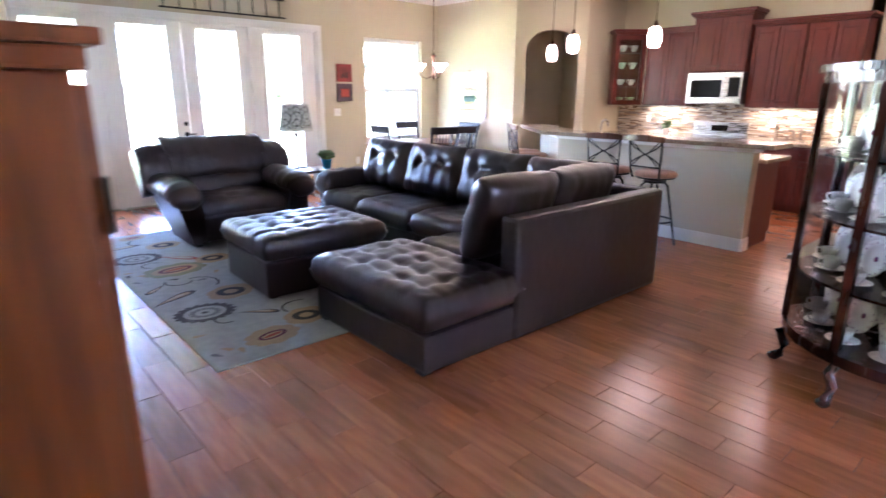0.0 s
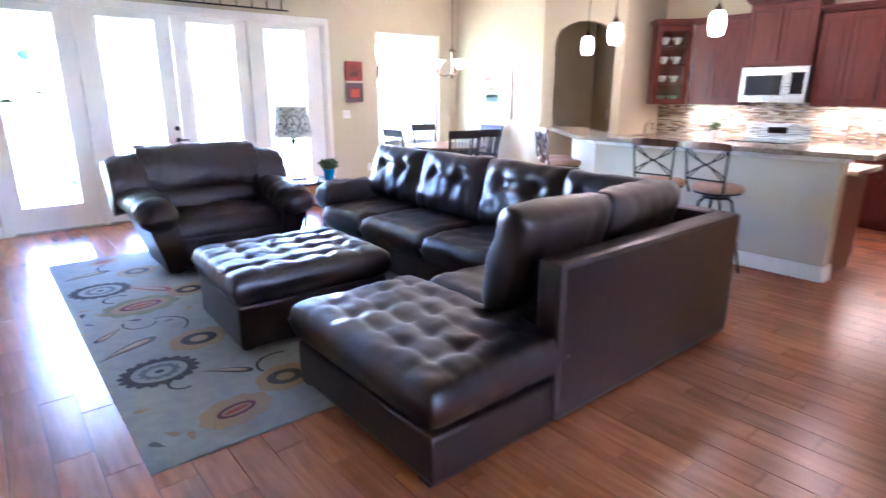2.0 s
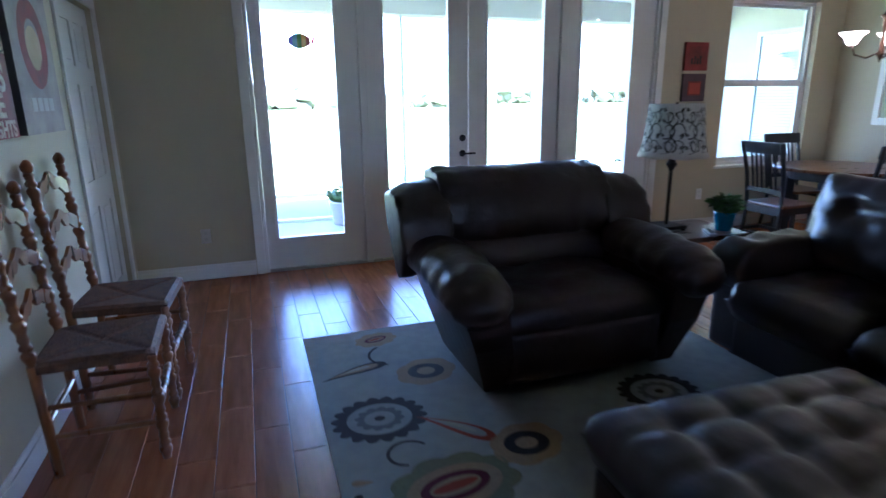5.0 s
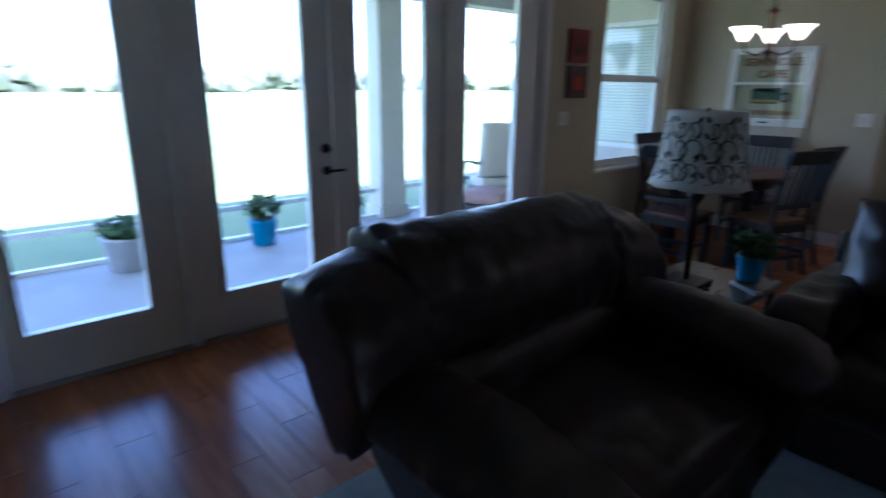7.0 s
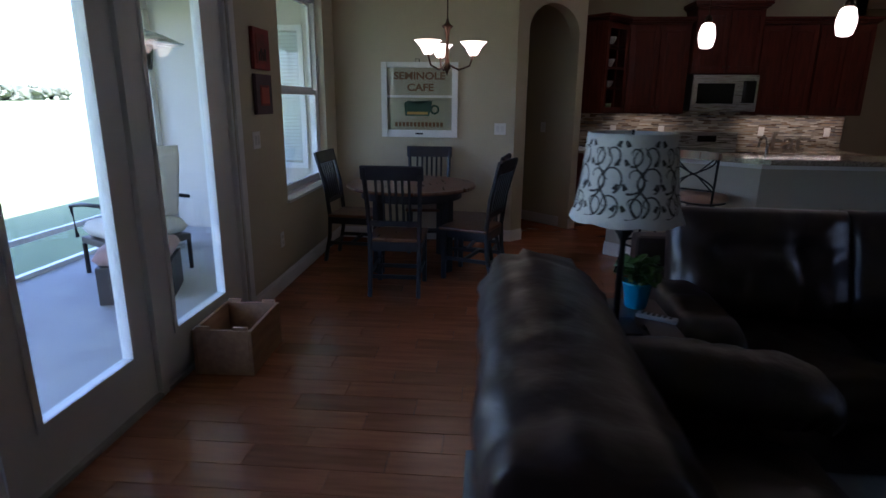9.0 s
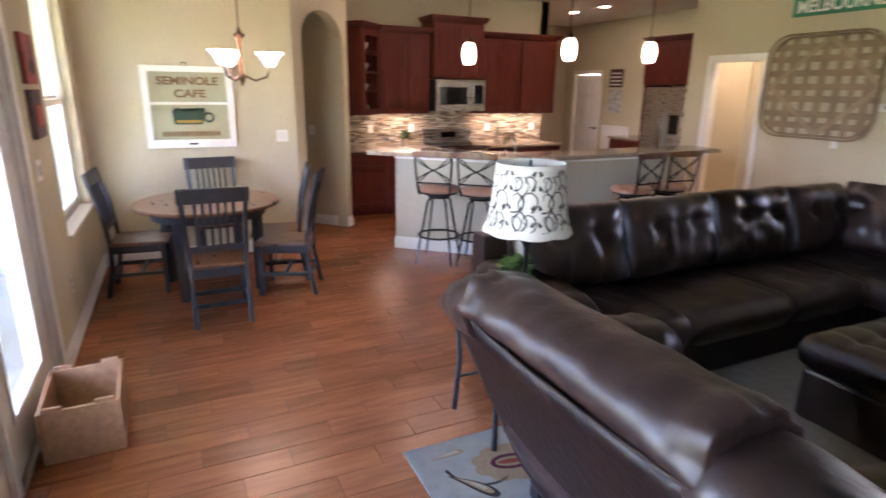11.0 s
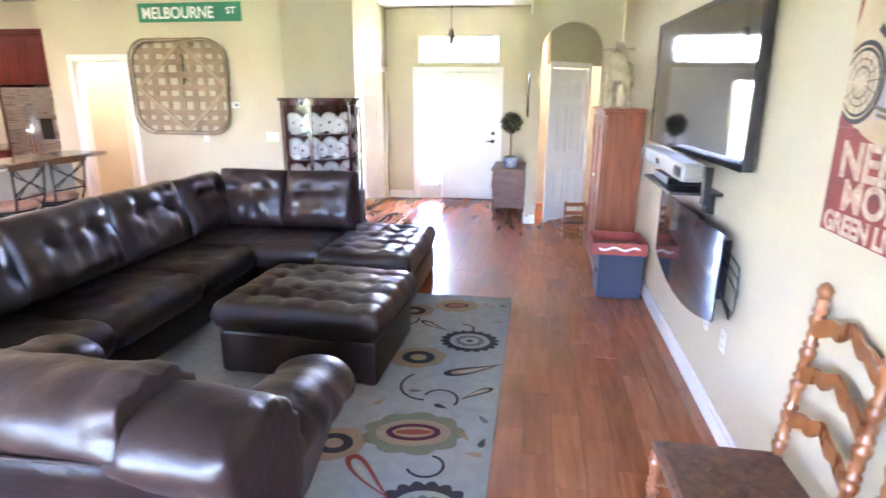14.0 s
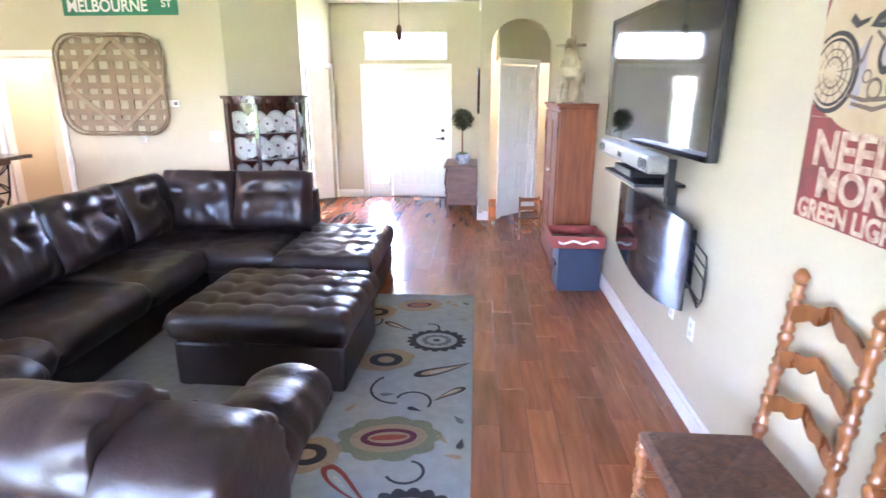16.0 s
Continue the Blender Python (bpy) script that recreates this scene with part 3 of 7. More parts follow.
ott = thing("ottoman", rotz(2.86, 4.17, -2), "dark brown leather storage ottoman with a grid-tufted top on the rug", "ottoman")
part("base", boxes((-0.51, -0.42, 0.022, 0.51, 0.42, 0.30)), LEATHER, ott, bevel=0.02)
part("cushion", moved(tufted(1.08, 0.92, 0.21, 5, 5, depth=0.017, seed=12, groove=0.008), Matrix.Translation((0, 0, 0.295))), LEATHER, ott, "square-tufted leather top", smooth=True)
for i in (-1, 1):
    for j in (-1, 1):
        part("foot", boxes((i * 0.46 - 0.03, j * 0.37 - 0.03, 0.0125, i * 0.46 + 0.03, j * 0.37 + 0.03, 0.024)), DARKP, ott)

def sausage(points, radii, seg=24, squash=1.0, wrinkle=0.006, seed=0.0, folds=0.0, pitch=40.0, up=(0, 0, 1), creases=0.004):
    """A soft stuffed roll along points with the given radii, rounded at the ends."""
    bm = bmesh.new()
    pts, n = [Vector(p) for p in points], 40
    rows = []
    for k in range(n + 1):
        q = k / n
        f = q * (len(pts) - 1)
        i = min(int(f), len(pts) - 2)
        w = f - i
        w = w * w * (3 - 2 * w) * 0.3 + w * 0.7
        c, r = pts[i].lerp(pts[i + 1], w), radii[i] * (1 - w) + radii[i + 1] * w
        d = (pts[i + 1] - pts[i]).normalized()
        u = d.cross(Vector(up)).normalized()
        v = u.cross(d)
        e = min(q, 1 - q) * 7
        r *= math.sqrt(max(0.0, 1 - max(0.0, 1 - e) ** 2)) * 0.93 + 0.07
        row = []
        for s_ in range(seg):
            a_ = 2 * math.pi * s_ / seg
            o = math.cos(a_) * u + math.sin(a_) * v * squash
            rr_ = r * (1 + 0.0)
            p = c + o * rr_
            nz = noise.noise(Vector((p.x * 6 + seed, p.y * 6, p.z * 6)))
            p += o * (creases * noise.noise(Vector((q * 22 + seed, a_ * 0.9, seed))) * abs(math.cos(a_ / 2 + 0.4)) + wrinkle * nz * 2 + folds * math.sin(q * pitch + 3 * nz) * math.exp(-((q - 0.3) / 0.25) ** 2))
            row.append(bm.verts.new(p))
        rows.append(row)
    for a_, b_ in zip(rows, rows[1:]):
        for k in range(seg):
            bm.faces.new((a_[k], a_[(k + 1) % seg], b_[(k + 1) % seg], b_[k]))
    bm.faces.new(rows[0][::-1])
    bm.faces.new(rows[-1])
    return bm


rec = thing("recliner", rotz(2.95, 6.09, 0), "oversized dark brown leather recliner chair with pillow arms and winged back", "recliner")
part("base", boxes((-0.50, -0.46, 0.06, 0.50, 0.16, 0.30)), LEATHER2, rec, bevel=0.03)
part("footrest", moved(pillow(0.92, 0.28, 0.10, 20, 12, 4, wrinkle=0.006, seed=2), Matrix.Translation((0, -0.47, 0.21)) @ Matrix.Rotation(radians(90), 4, "X")), LEATHER2, rec, smooth=True)
part("seat", moved(pillow(0.98, 0.86, 0.24, 24, 20, 4, crown=0.02, wrinkle=0.01, seed=4), Matrix.Translation((0, -0.13, 0.25))), LEATHER2, rec, "wide padded seat", smooth=True)


def flared_panel(sx):
    """An arm side that widens towards the top and runs under at the foot."""
    bm = bmesh.new()
    rows = []
    for z, xi, xo, yf, yb in ((0.05, 0.42, 0.55, -0.52, 0.10), (0.30, 0.44, 0.63, -0.60, 0.16), (0.55, 0.47, 0.71, -0.62, 0.20)):
        rows.append([bm.verts.new((sx * x, y, z)) for x, y in ((xi, yf), (xo, yf), (xo, yb), (xi, yb))])
    for a, b in zip(rows, rows[1:]):
        for k in range(4):
            bm.faces.new((a[k], a[(k + 1) % 4], b[(k + 1) % 4], b[k]))
    bm.faces.new(rows[0][::-1])
    bm.faces.new(rows[-1])
    return bm


for sx in (-1, 1):
    part("arm_panel", flared_panel(sx), LEATHER2, rec, bevel=0.035)
    part("arm", sausage([(sx * 0.60, -0.68, 0.47), (sx * 0.60, -0.54, 0.565), (sx * 0.60, -0.2, 0.60), (sx * 0.61, 0.10, 0.60), (sx * 0.62, 0.30, 0.62)], [0.13, 0.165, 0.17, 0.165, 0.13], 32, squash=0.72, folds=0.005, pitch=70, seed=sx * 3.0, creases=0.012), LEATHER2, rec, "puffy rolled arm pad", smooth=True)


def recliner_shell():
    """The leaning outer back: smooth, narrow at the floor and flared to the sides at the top."""
    bm = bmesh.new()
    rows = []
    for k in range(9):
        q = k / 8
        z, y = 0.09 + 0.78 * q, 0.14 + 0.30 * q ** 0.9
        w = 0.56 + 0.20 * q ** 1.3
        rows.append([bm.verts.new((-w + 2 * w * i / 12, y + 0.035 * (1 - (i / 6 - 1) ** 2), z)) for i in range(13)])
    for k in range(8):
        for i in range(12):
            bm.faces.new((rows[k][i], rows[k][i + 1], rows[k + 1][i + 1], rows[k + 1][i]))
    bmesh.ops.solidify(bm, geom=bm.faces[:], thickness=0.10)
    return bm


part("back_shell", recliner_shell(), LEATHER2, rec, "smooth leather outer back", smooth=True)
def padded_loft(profile, x0, x1, n=26, end=(0.72, 0.72), forward=0.0, drop=0.0, seed=0.0, side=1, puff=4.0):
    """A stuffed pad: a rounded cross-section carried along x, drawn in at both ends, with leather puckers."""
    loop = []
    for k in range(len(profile)):
        p0, p1, p2, p3 = (Vector(profile[(k + d) % len(profile)]) for d in (-1, 0, 1, 2))
        for j in range(4):
            q = j / 4
            loop.append(0.5 * (2 * p1 + (p2 - p0) * q + (2 * p0 - 5 * p1 + 4 * p2 - p3) * q * q + (3 * p1 - p0 - 3 * p2 + p3) * q ** 3))
    c = sum(loop, Vector((0, 0))) / len(loop)
    bm = bmesh.new()
    rings = []
    for i in range(n + 1):
        u = -math.cos(math.pi * i / n)
        e = end[0] if u < 0 else end[1]
        s = e + (1 - e) * (1 - abs(u) ** puff) ** (1 / puff)
        g = (u + 1) / 2
        ring = []
        for p in loop:
            d = p - c
            x = x0 + (x1 - x0) * g
            pk = 1 + (0.03 + 0.05 * abs(u) ** 3) * noise.noise(Vector((x * 15 + seed, d.x * 9, d.y * 9))) + 0.03 * noise.noise(Vector((x * 7, d.x * 6 + seed, d.y * 6)))
            pk += 0.07 * abs(u) ** 5 * math.sin(11 * math.atan2(d.y, d.x) + 5 * noise.noise(Vector((d.x * 7 + seed, d.y * 7, u))))
            q = c + d * s * pk
            ring.append(bm.verts.new((side * x, q.x - forward * g * g, q.y - drop * g * g)))
        rings.append(ring)
    m = len(loop)
    for i in range(n):
        for k in range(m):
            bm.faces.new((rings[i][k], rings[i][(k + 1) % m], rings[i + 1][(k + 1) % m], rings[i + 1][k]))
    for ring in (rings[0], rings[-1]):
        v = bm.verts.new(sum((r.co for r in ring), Vector()) / m)
        for k in range(m):
            bm.faces.new((ring[k], ring[(k + 1) % m], v))
    bmesh.ops.recalc_face_normals(bm, faces=bm.faces[:])
    return bm


BACK = [(0.10, 0.64), (0.07, 0.73), (0.09, 0.85), (0.15, 0.96), (0.24, 1.03), (0.34, 1.05), (0.43, 1.025), (0.485, 0.97), (0.485, 0.90), (0.40, 0.86), (0.24, 0.67)]
part("back_pillow", padded_loft(BACK, -0.54, 0.54, 56, (0.86, 0.86), seed=3, puff=10), LEATHER2, rec, "full padded headrest with a rolled top", smooth=True)
LUMBAR = [(0.10, 0.40), (0.03, 0.50), (0.04, 0.60), (0.10, 0.66), (0.25, 0.66), (0.24, 0.52), (0.18, 0.40)]
part("lumbar_pillow", padded_loft(LUMBAR, -0.50, 0.50, 30, (0.85, 0.85), seed=9, puff=8), LEATHER2, rec, smooth=True)
WING = [(0.10, 0.52), (0.04, 0.62), (0.05, 0.78), (0.11, 0.90), (0.21, 0.97), (0.33, 0.99), (0.43, 0.97), (0.48, 0.92), (0.475, 0.85), (0.36, 0.70), (0.22, 0.52)]
for sx in (-1, 1):
    part("wing", padded_loft(WING, 0.50, 0.80, 34, (0.92, 0.72), 0.03, 0.045, 15 + sx, sx, 4.5), LEATHER2, rec, "padded side wing", smooth=True)
part("seam", tube([(-0.74 + 1.48 * k / 16, 0.432 + 0.045 * (1 - (k / 8 - 1) ** 2), 0.872) for k in range(17)], 0.006), LEATHER2, rec, "welted seam")
for sx in (-1, 1):
    for yy in (-0.4, 0.12):
        part("foot", boxes((sx * 0.46 - 0.03, yy - 0.03, 0.0125, sx * 0.46 + 0.03, yy + 0.03, 0.062)), BLACKPL, rec)

# ---- rug ----
RUGF = mat("grey_blue_rug_pile", (0.37, 0.37, 0.325), (0.31, 0.315, 0.28), rough=0.95, scale=14, bump=0.9, bump_scale=420, spec=0.1)
R_DARK = mat("charcoal_yarn", (0.055, 0.05, 0.05), rough=0.95, scale=60, bump=0.7, bump_scale=400, spec=0.1)
R_TAN = mat("tan_yarn", (0.38, 0.27, 0.16), rough=0.95, scale=60, bump=0.7, bump_scale=400, spec=0.1)
R_RED = mat("rust_red_yarn", (0.33, 0.075, 0.045), rough=0.95, scale=60, bump=0.7, bump_scale=400, spec=0.1)
R_WINE = mat("wine_yarn", (0.13, 0.03, 0.05), rough=0.95, scale=60, bump=0.7, bump_scale=400, spec=0.1)
R_CREAM = mat("cream_yarn", (0.48, 0.43, 0.33), rough=0.95, scale=60, bump=0.7, bump_scale=400, spec=0.1)
R_GREY = mat("mid_grey_yarn", (0.17, 0.17, 0.165), rough=0.95, scale=60, bump=0.7, bump_scale=400, spec=0.1)
R_OLIVE = mat("olive_yarn", (0.22, 0.22, 0.13), rough=0.95, scale=60, bump=0.7, bump_scale=400, spec=0.1)
RX0, RX1, RY0, RY1 = 1.63, 3.94, 2.91, 6.63
rug = thing("area_rug", rotz(0, 0, 0), "grey-blue wool area rug with paisley and flower motifs", "rug")
part("rug_field", boxes((RX0, RY0, 0, RX1, RY1, 0.010)), RUGF, rug, bevel=0.003)


def flat(outline, z, bm=None):
    """A thin raised patch with the given outline."""
    bm = bm or bmesh.new()
    vs = [bm.verts.new((x, y, z)) for x, y in outline]
    f = bm.faces.new(vs)
    if f.normal.z < 0:
        f.normal_flip()
    return bm


def band(inner, outer, z, bm=None):
    bm = bm or bmesh.new()
    a, b = [bm.verts.new((x, y, z)) for x, y in inner], [bm.verts.new((x, y, z)) for x, y in outer]
    for k in range(len(a)):
        j = (k + 1) % len(a)
        bm.faces.new((a[k], a[j], b[j], b[k]))
    return bm


def oval(x, y, rx, ry, turn=0.0, lobes=0, amp=0.0, n=48):
    out = []
    for k in range(n):
        a = 2 * math.pi * k / n
        r = 1 + amp * abs(math.sin(lobes * a / 2)) if lobes else 1
        u, v = rx * r * math.cos(a), ry * r * math.sin(a)
        out.append((x + u * math.cos(turn) - v * math.sin(turn), y + u * math.sin(turn) + v * math.cos(turn)))
    return out


def paisley_shape(x, y, s, turn, wide=0.36, n=36):
    """A curved leaf: round at one end, pointed and bent at the other."""
    out = []
    for k in range(n):
        a = 2 * math.pi * k / n
        u = math.cos(a)
        v = wide * math.sin(a) * (0.55 - 0.45 * u) + 0.28 * (u + 1) ** 2 / 4
        out.append((x + s * (u * math.cos(turn) - v * math.sin(turn)), y + s * (u * math.sin(turn) + v * math.cos(turn))))
    return out


Z1, Z2, Z3 = 0.0112, 0.0122, 0.0132


def motif_flower(x, y, s):
    part("motif", band(oval(x, y, s * .72, s * .62, n=108), oval(x, y, s * .92, s * .80, 0, 18, 0.16, 108), Z1), R_DARK, rug)
    part("motif", band(oval(x, y, s * .34, s * .29, n=72), oval(x, y, s * .46, s * .40, 0, 12, 0.2, 72), Z1), R_GREY, rug)
    part("motif", flat(oval(x, y, s * .12, s * .1), Z1), R_DARK, rug)


def motif_paisley(x, y, s, turn, dark=None, fill=None):
    part("motif", flat(paisley_shape(x, y, s, turn), Z1), dark or R_DARK, rug)
    part("motif", flat(paisley_shape(x, y, s * 0.76, turn, 0.28), Z2), fill or R_TAN, rug)
    part("motif", flat(paisley_shape(x, y, s * 0.5, turn, 0.22), Z3), R_CREAM, rug)


def motif_bloom(x, y, s, turn=0.0):
    part("motif", flat(oval(x, y, s, s * .72, turn, 9, 0.14, 90), Z1), R_OLIVE if s > .2 else R_TAN, rug)
    part("motif", flat(oval(x, y, s * .82, s * .5, turn), Z2), R_TAN, rug)
    part("motif", band(oval(x, y, s * .45, s * .20, turn), oval(x, y, s * .60, s * .32, turn), Z3), R_WINE, rug)
    part("motif", flat(oval(x, y, s * .40, s * .10, turn), Z3), R_RED, rug)


def motif_ring(x, y, s):
    part("motif", flat(oval(x, y, s * 1.6, s * 1.3, 0.4, 7, 0.1, 70), Z1), R_TAN, rug)
    part("motif", band(oval(x, y, s * .5, s * .42), oval(x, y, s, s * .85), Z2), R_DARK, rug)


def motif_stem(x, y, s, turn, sweep=2.6, mat_=None):
    pts = [(x + s * math.cos(turn + sweep * k / 14) * (1 - 0.3 * k / 14), y + s * math.sin(turn + sweep * k / 14) * (1 - 0.3 * k / 14)) for k in range(15)]
    bm = bmesh.new()
    for (a, b), (c, d) in zip(pts, pts[1:]):
        n = Vector((d - b, a - c)).normalized() * 0.008
        vs = [bm.verts.new((px, py, Z1)) for px, py in ((a + n.x, b + n.y), (c + n.x, d + n.y), (c - n.x, d - n.y), (a - n.x, b - n.y))]
        bm.faces.new(vs)
    bmesh.ops.remove_doubles(bm, verts=bm.verts, dist=0.012)
    part("motif", bm, mat_ or R_DARK, rug)


for x, y, s in ((1.89, 3.84, .20), (1.88, 5.58, .21), (3.1, 3.3, .2), (3.25, 5.35, .2)):
    motif_flower(x, y, s)
for x, y, s, t in ((1.81, 4.29, .20, 3.5), (1.85, 6.10, .19, 3.3), (1.77, 4.56, .12, .6), (3.60, 6.42, .13, .5), (3.3, 4.9, .2, 1.0), (3.55, 3.9, .2, 2.2), (2.2, 3.62, .14, 2.4)):
    motif_paisley(x, y, s, t)
motif_paisley(2.20, 5.41, .20, 2.2, R_RED, RUGF)
motif_paisley(3.84, 6.45, .09, 1.5, R_TAN, R_CREAM)
for x, y, s, t in ((2.08, 3.17, .17, .2), (2.05, 5.02, .24, .15), (3.67, 6.19, .17, 1.4), (2.7, 6.3, .2, .4), (2.05, 6.46, .12, .3), (3.4, 3.2, .17, 1)):
    motif_bloom(x, y, s, t)
for x, y, s in ((2.20, 4.16, .11), (2.22, 5.96, .10), (2.43, 5.18, .10), (2.41, 3.34, .10), (3.0, 6.4, .1)):
    motif_ring(x, y, s)
for x, y, s, t, w in ((2.05, 4.55, .20, 5.4, 2.4), (1.93, 5.27, .10, 0.5, 4.0), (1.96, 3.62, .09, 1.0, 4.0), (2.1, 6.2, .16, 2.0, 2.2), (1.98, 4.66, .12, 2.6, 3.4), (2.45, 3.5, .16, 1, 2.4), (3.72, 6.3, .2, 1.5, 2.0)):
    motif_stem(x, y, s, t, w)
for x, y in ((1.68, 5.05), (1.72, 5.15), (1.78, 5.02), (1.70, 3.10), (1.78, 3.16), (1.84, 3.08), (1.70, 4.83), (1.95, 4.75), (2.12, 4.60), (1.72, 3.45), (2.3, 4.75)):
    part("motif", flat(paisley_shape(x, y, 0.045, x * 40, .6), Z1), (R_DARK, R_TAN, R_GREY)[int(x * 100) % 3], rug)

# ---- ladder-back chairs ----
def turned_leg(bm, x, y, z0, z1, r, lean=(0, 0), n=6):
    """A bobbin-turned post from z0 to z1."""
    prof = []
    L = z1 - z0
    for k in range(n):
        a = z0 + L * k / n
        s = L / n
        prof += [(r * .72, a), (r * .72, a + s * .12), (r * 1.05, a + s * .3), (r * 1.05, a + s * .42), (r * .62, a + s * .5), (r * .95, a + s * .58), (r * .95, a + s * .66), (r * .62, a + s * .74), (r * .85, a + s * .92)]
    prof.append((r * .7, z1))
    b2 = lathe(prof, 12)
    for v in b2.verts:
        q = v.co.z - z0
        v.co.x += x + lean[0] * q
        v.co.y += y + lean[1] * q
    me = bpy.data.meshes.new("t")
    b2.to_mesh(me)
    b2.free()
    bm.from_mesh(me)
    bpy.data.meshes.remove(me)


def ladder_chair():
    """Faces +x, back towards -x."""
    c = thing("ladder_back_chair", rotz(0, 0, 0), "turned honey-brown ladder-back chair with a woven rush seat", "chair", "chairs along the television wall")
    W, D, SH = 0.44, 0.40, 0.45
    for sy in (-1, 1):
        bm = bmesh.new()
        rod(bm, (-0.19, sy * 0.19, 0), (-0.205, sy * 0.19, SH), 0.019, 0.021)
        turned_leg(bm, -0.205, sy * 0.19, SH, 1.02, 0.025, (-0.10, 0), 5)
        moved(bm, Matrix())
        part("back_post", bm, OAKCH, c, smooth=True)
        part("finial", lathe([(0.012, 0), (0.024, 0.015), (0.027, 0.03), (0.018, 0.045), (0.008, 0.055)], 12, at=(-0.262, sy * 0.19, 1.015)), OAKCH, c, smooth=True)
        bm = bmesh.new()
        turned_leg(bm, 0.20, sy * 0.215, 0, SH - 0.01, 0.024, (0, 0), 4)
        part("leg", bm, OAKCH, c, smooth=True)
        for z in (0.16, 0.28):
            part("stretcher", rod(bmesh.new(), (-0.19, sy * 0.19, z), (0.20, sy * 0.215, z), 0.011), OAKCH, c)
    bm = bmesh.new()
    turned_leg(bm, 0, 0, -0.2, 0.2, 0.018, (0, 0), 3)
    part("stretcher", moved(bm, Matrix.Translation((0.20, 0, 0.22)) @ Matrix.Rotation(radians(90), 4, "X")), OAKCH, c, "bobbin-turned front stretcher", smooth=True)
    part("stretcher", rod(bmesh.new(), (-0.19, -0.19, 0.22), (-0.19, 0.19, 0.22), 0.011), OAKCH, c)
    bm = bmesh.new()
    n = 24
    top, bot = {}, {}
    for i in range(n + 1):
        for j in range(n + 1):
            u, v = -1 + 2 * i / n, -1 + 2 * j / n
            hw = 0.205 + 0.02 * (u + 1) / 2
            dia = abs(abs(u) - abs(v))
            z = SH + 0.012 - 0.012 * (1 - max(abs(u), abs(v))) - 0.006 * math.exp(-(dia / 0.06) ** 2)
            if max(abs(u), abs(v)) > 0.99:
                z -= 0.012
            top[i, j] = bm.verts.new((u * 0.215, v * hw, z))
            bot[i, j] = bm.verts.new((u * 0.215, v * hw, SH - 0.03))
    for i in range(n):
        for j in range(n):
            bm.faces.new((top[i, j], top[i + 1, j], top[i + 1, j + 1], top[i, j + 1]))
            bm.faces.new((bot[i, j + 1], bot[i + 1, j + 1], bot[i + 1, j], bot[i, j]))
    for i in range(n):
        for a in (((i, 0), (i + 1, 0)), ((i + 1, n), (i, n)), ((0, i + 1), (0, i)), ((n, i), (n, i + 1))):
            bm.faces.new((bot[a[0]], bot[a[1]], top[a[1]], top[a[0]]))
    part("seat", bm, RUSH, c, "woven rush seat")
    for k, z in enumerate((0.60, 0.76, 0.92)):
        bm = bmesh.new()
        x = -0.205 - 0.10 * (z - SH)
        m_ = 20
        for s in (0, 1):
            for a in range(m_ + 1):
                q = -1 + 2 * a / m_
                y = q * 0.175
                arch = 0.045 * math.cos(q * math.pi / 2) ** 2 + 0.008 * math.cos(q * 9)
                bm.verts.new((x - 0.012 * (1 - q * q) + s * 0.014, y, z + 0.035 + arch * 1.0))
                bm.verts.new((x - 0.012 * (1 - q * q) + s * 0.014, y, z - 0.012 + arch * 1.15 - 0.016 * abs(math.sin(q * 6.3))))
        bm.verts.ensure_lookup_table()
        o = 2 * (m_ + 1)
        for a in range(m_):
            i = 2 * a
            V = bm.verts
            for f in ((i, i + 1, i + 3, i + 2), (o + i, o + i + 2, o + i + 3, o + i + 1), (i, i + 2, o + i + 2, o + i), (i + 1, o + i + 1, o + i + 3, i + 3)):
                bm.faces.new([V[t] for t in f])
        part("back_slat", bm, OAKCH, c, "scrolled ladder slat")
    return c


ch = ladder_chair()
ch.matrix_basis = rotz(0.775, 5.82, 2) @ Matrix.Diagonal((1, 1.0, 1.06, 1))
copy_thing(ch, rotz(0.785, 6.34, -3) @ Matrix.Diagonal((1, 1.0, 1.06, 1)))

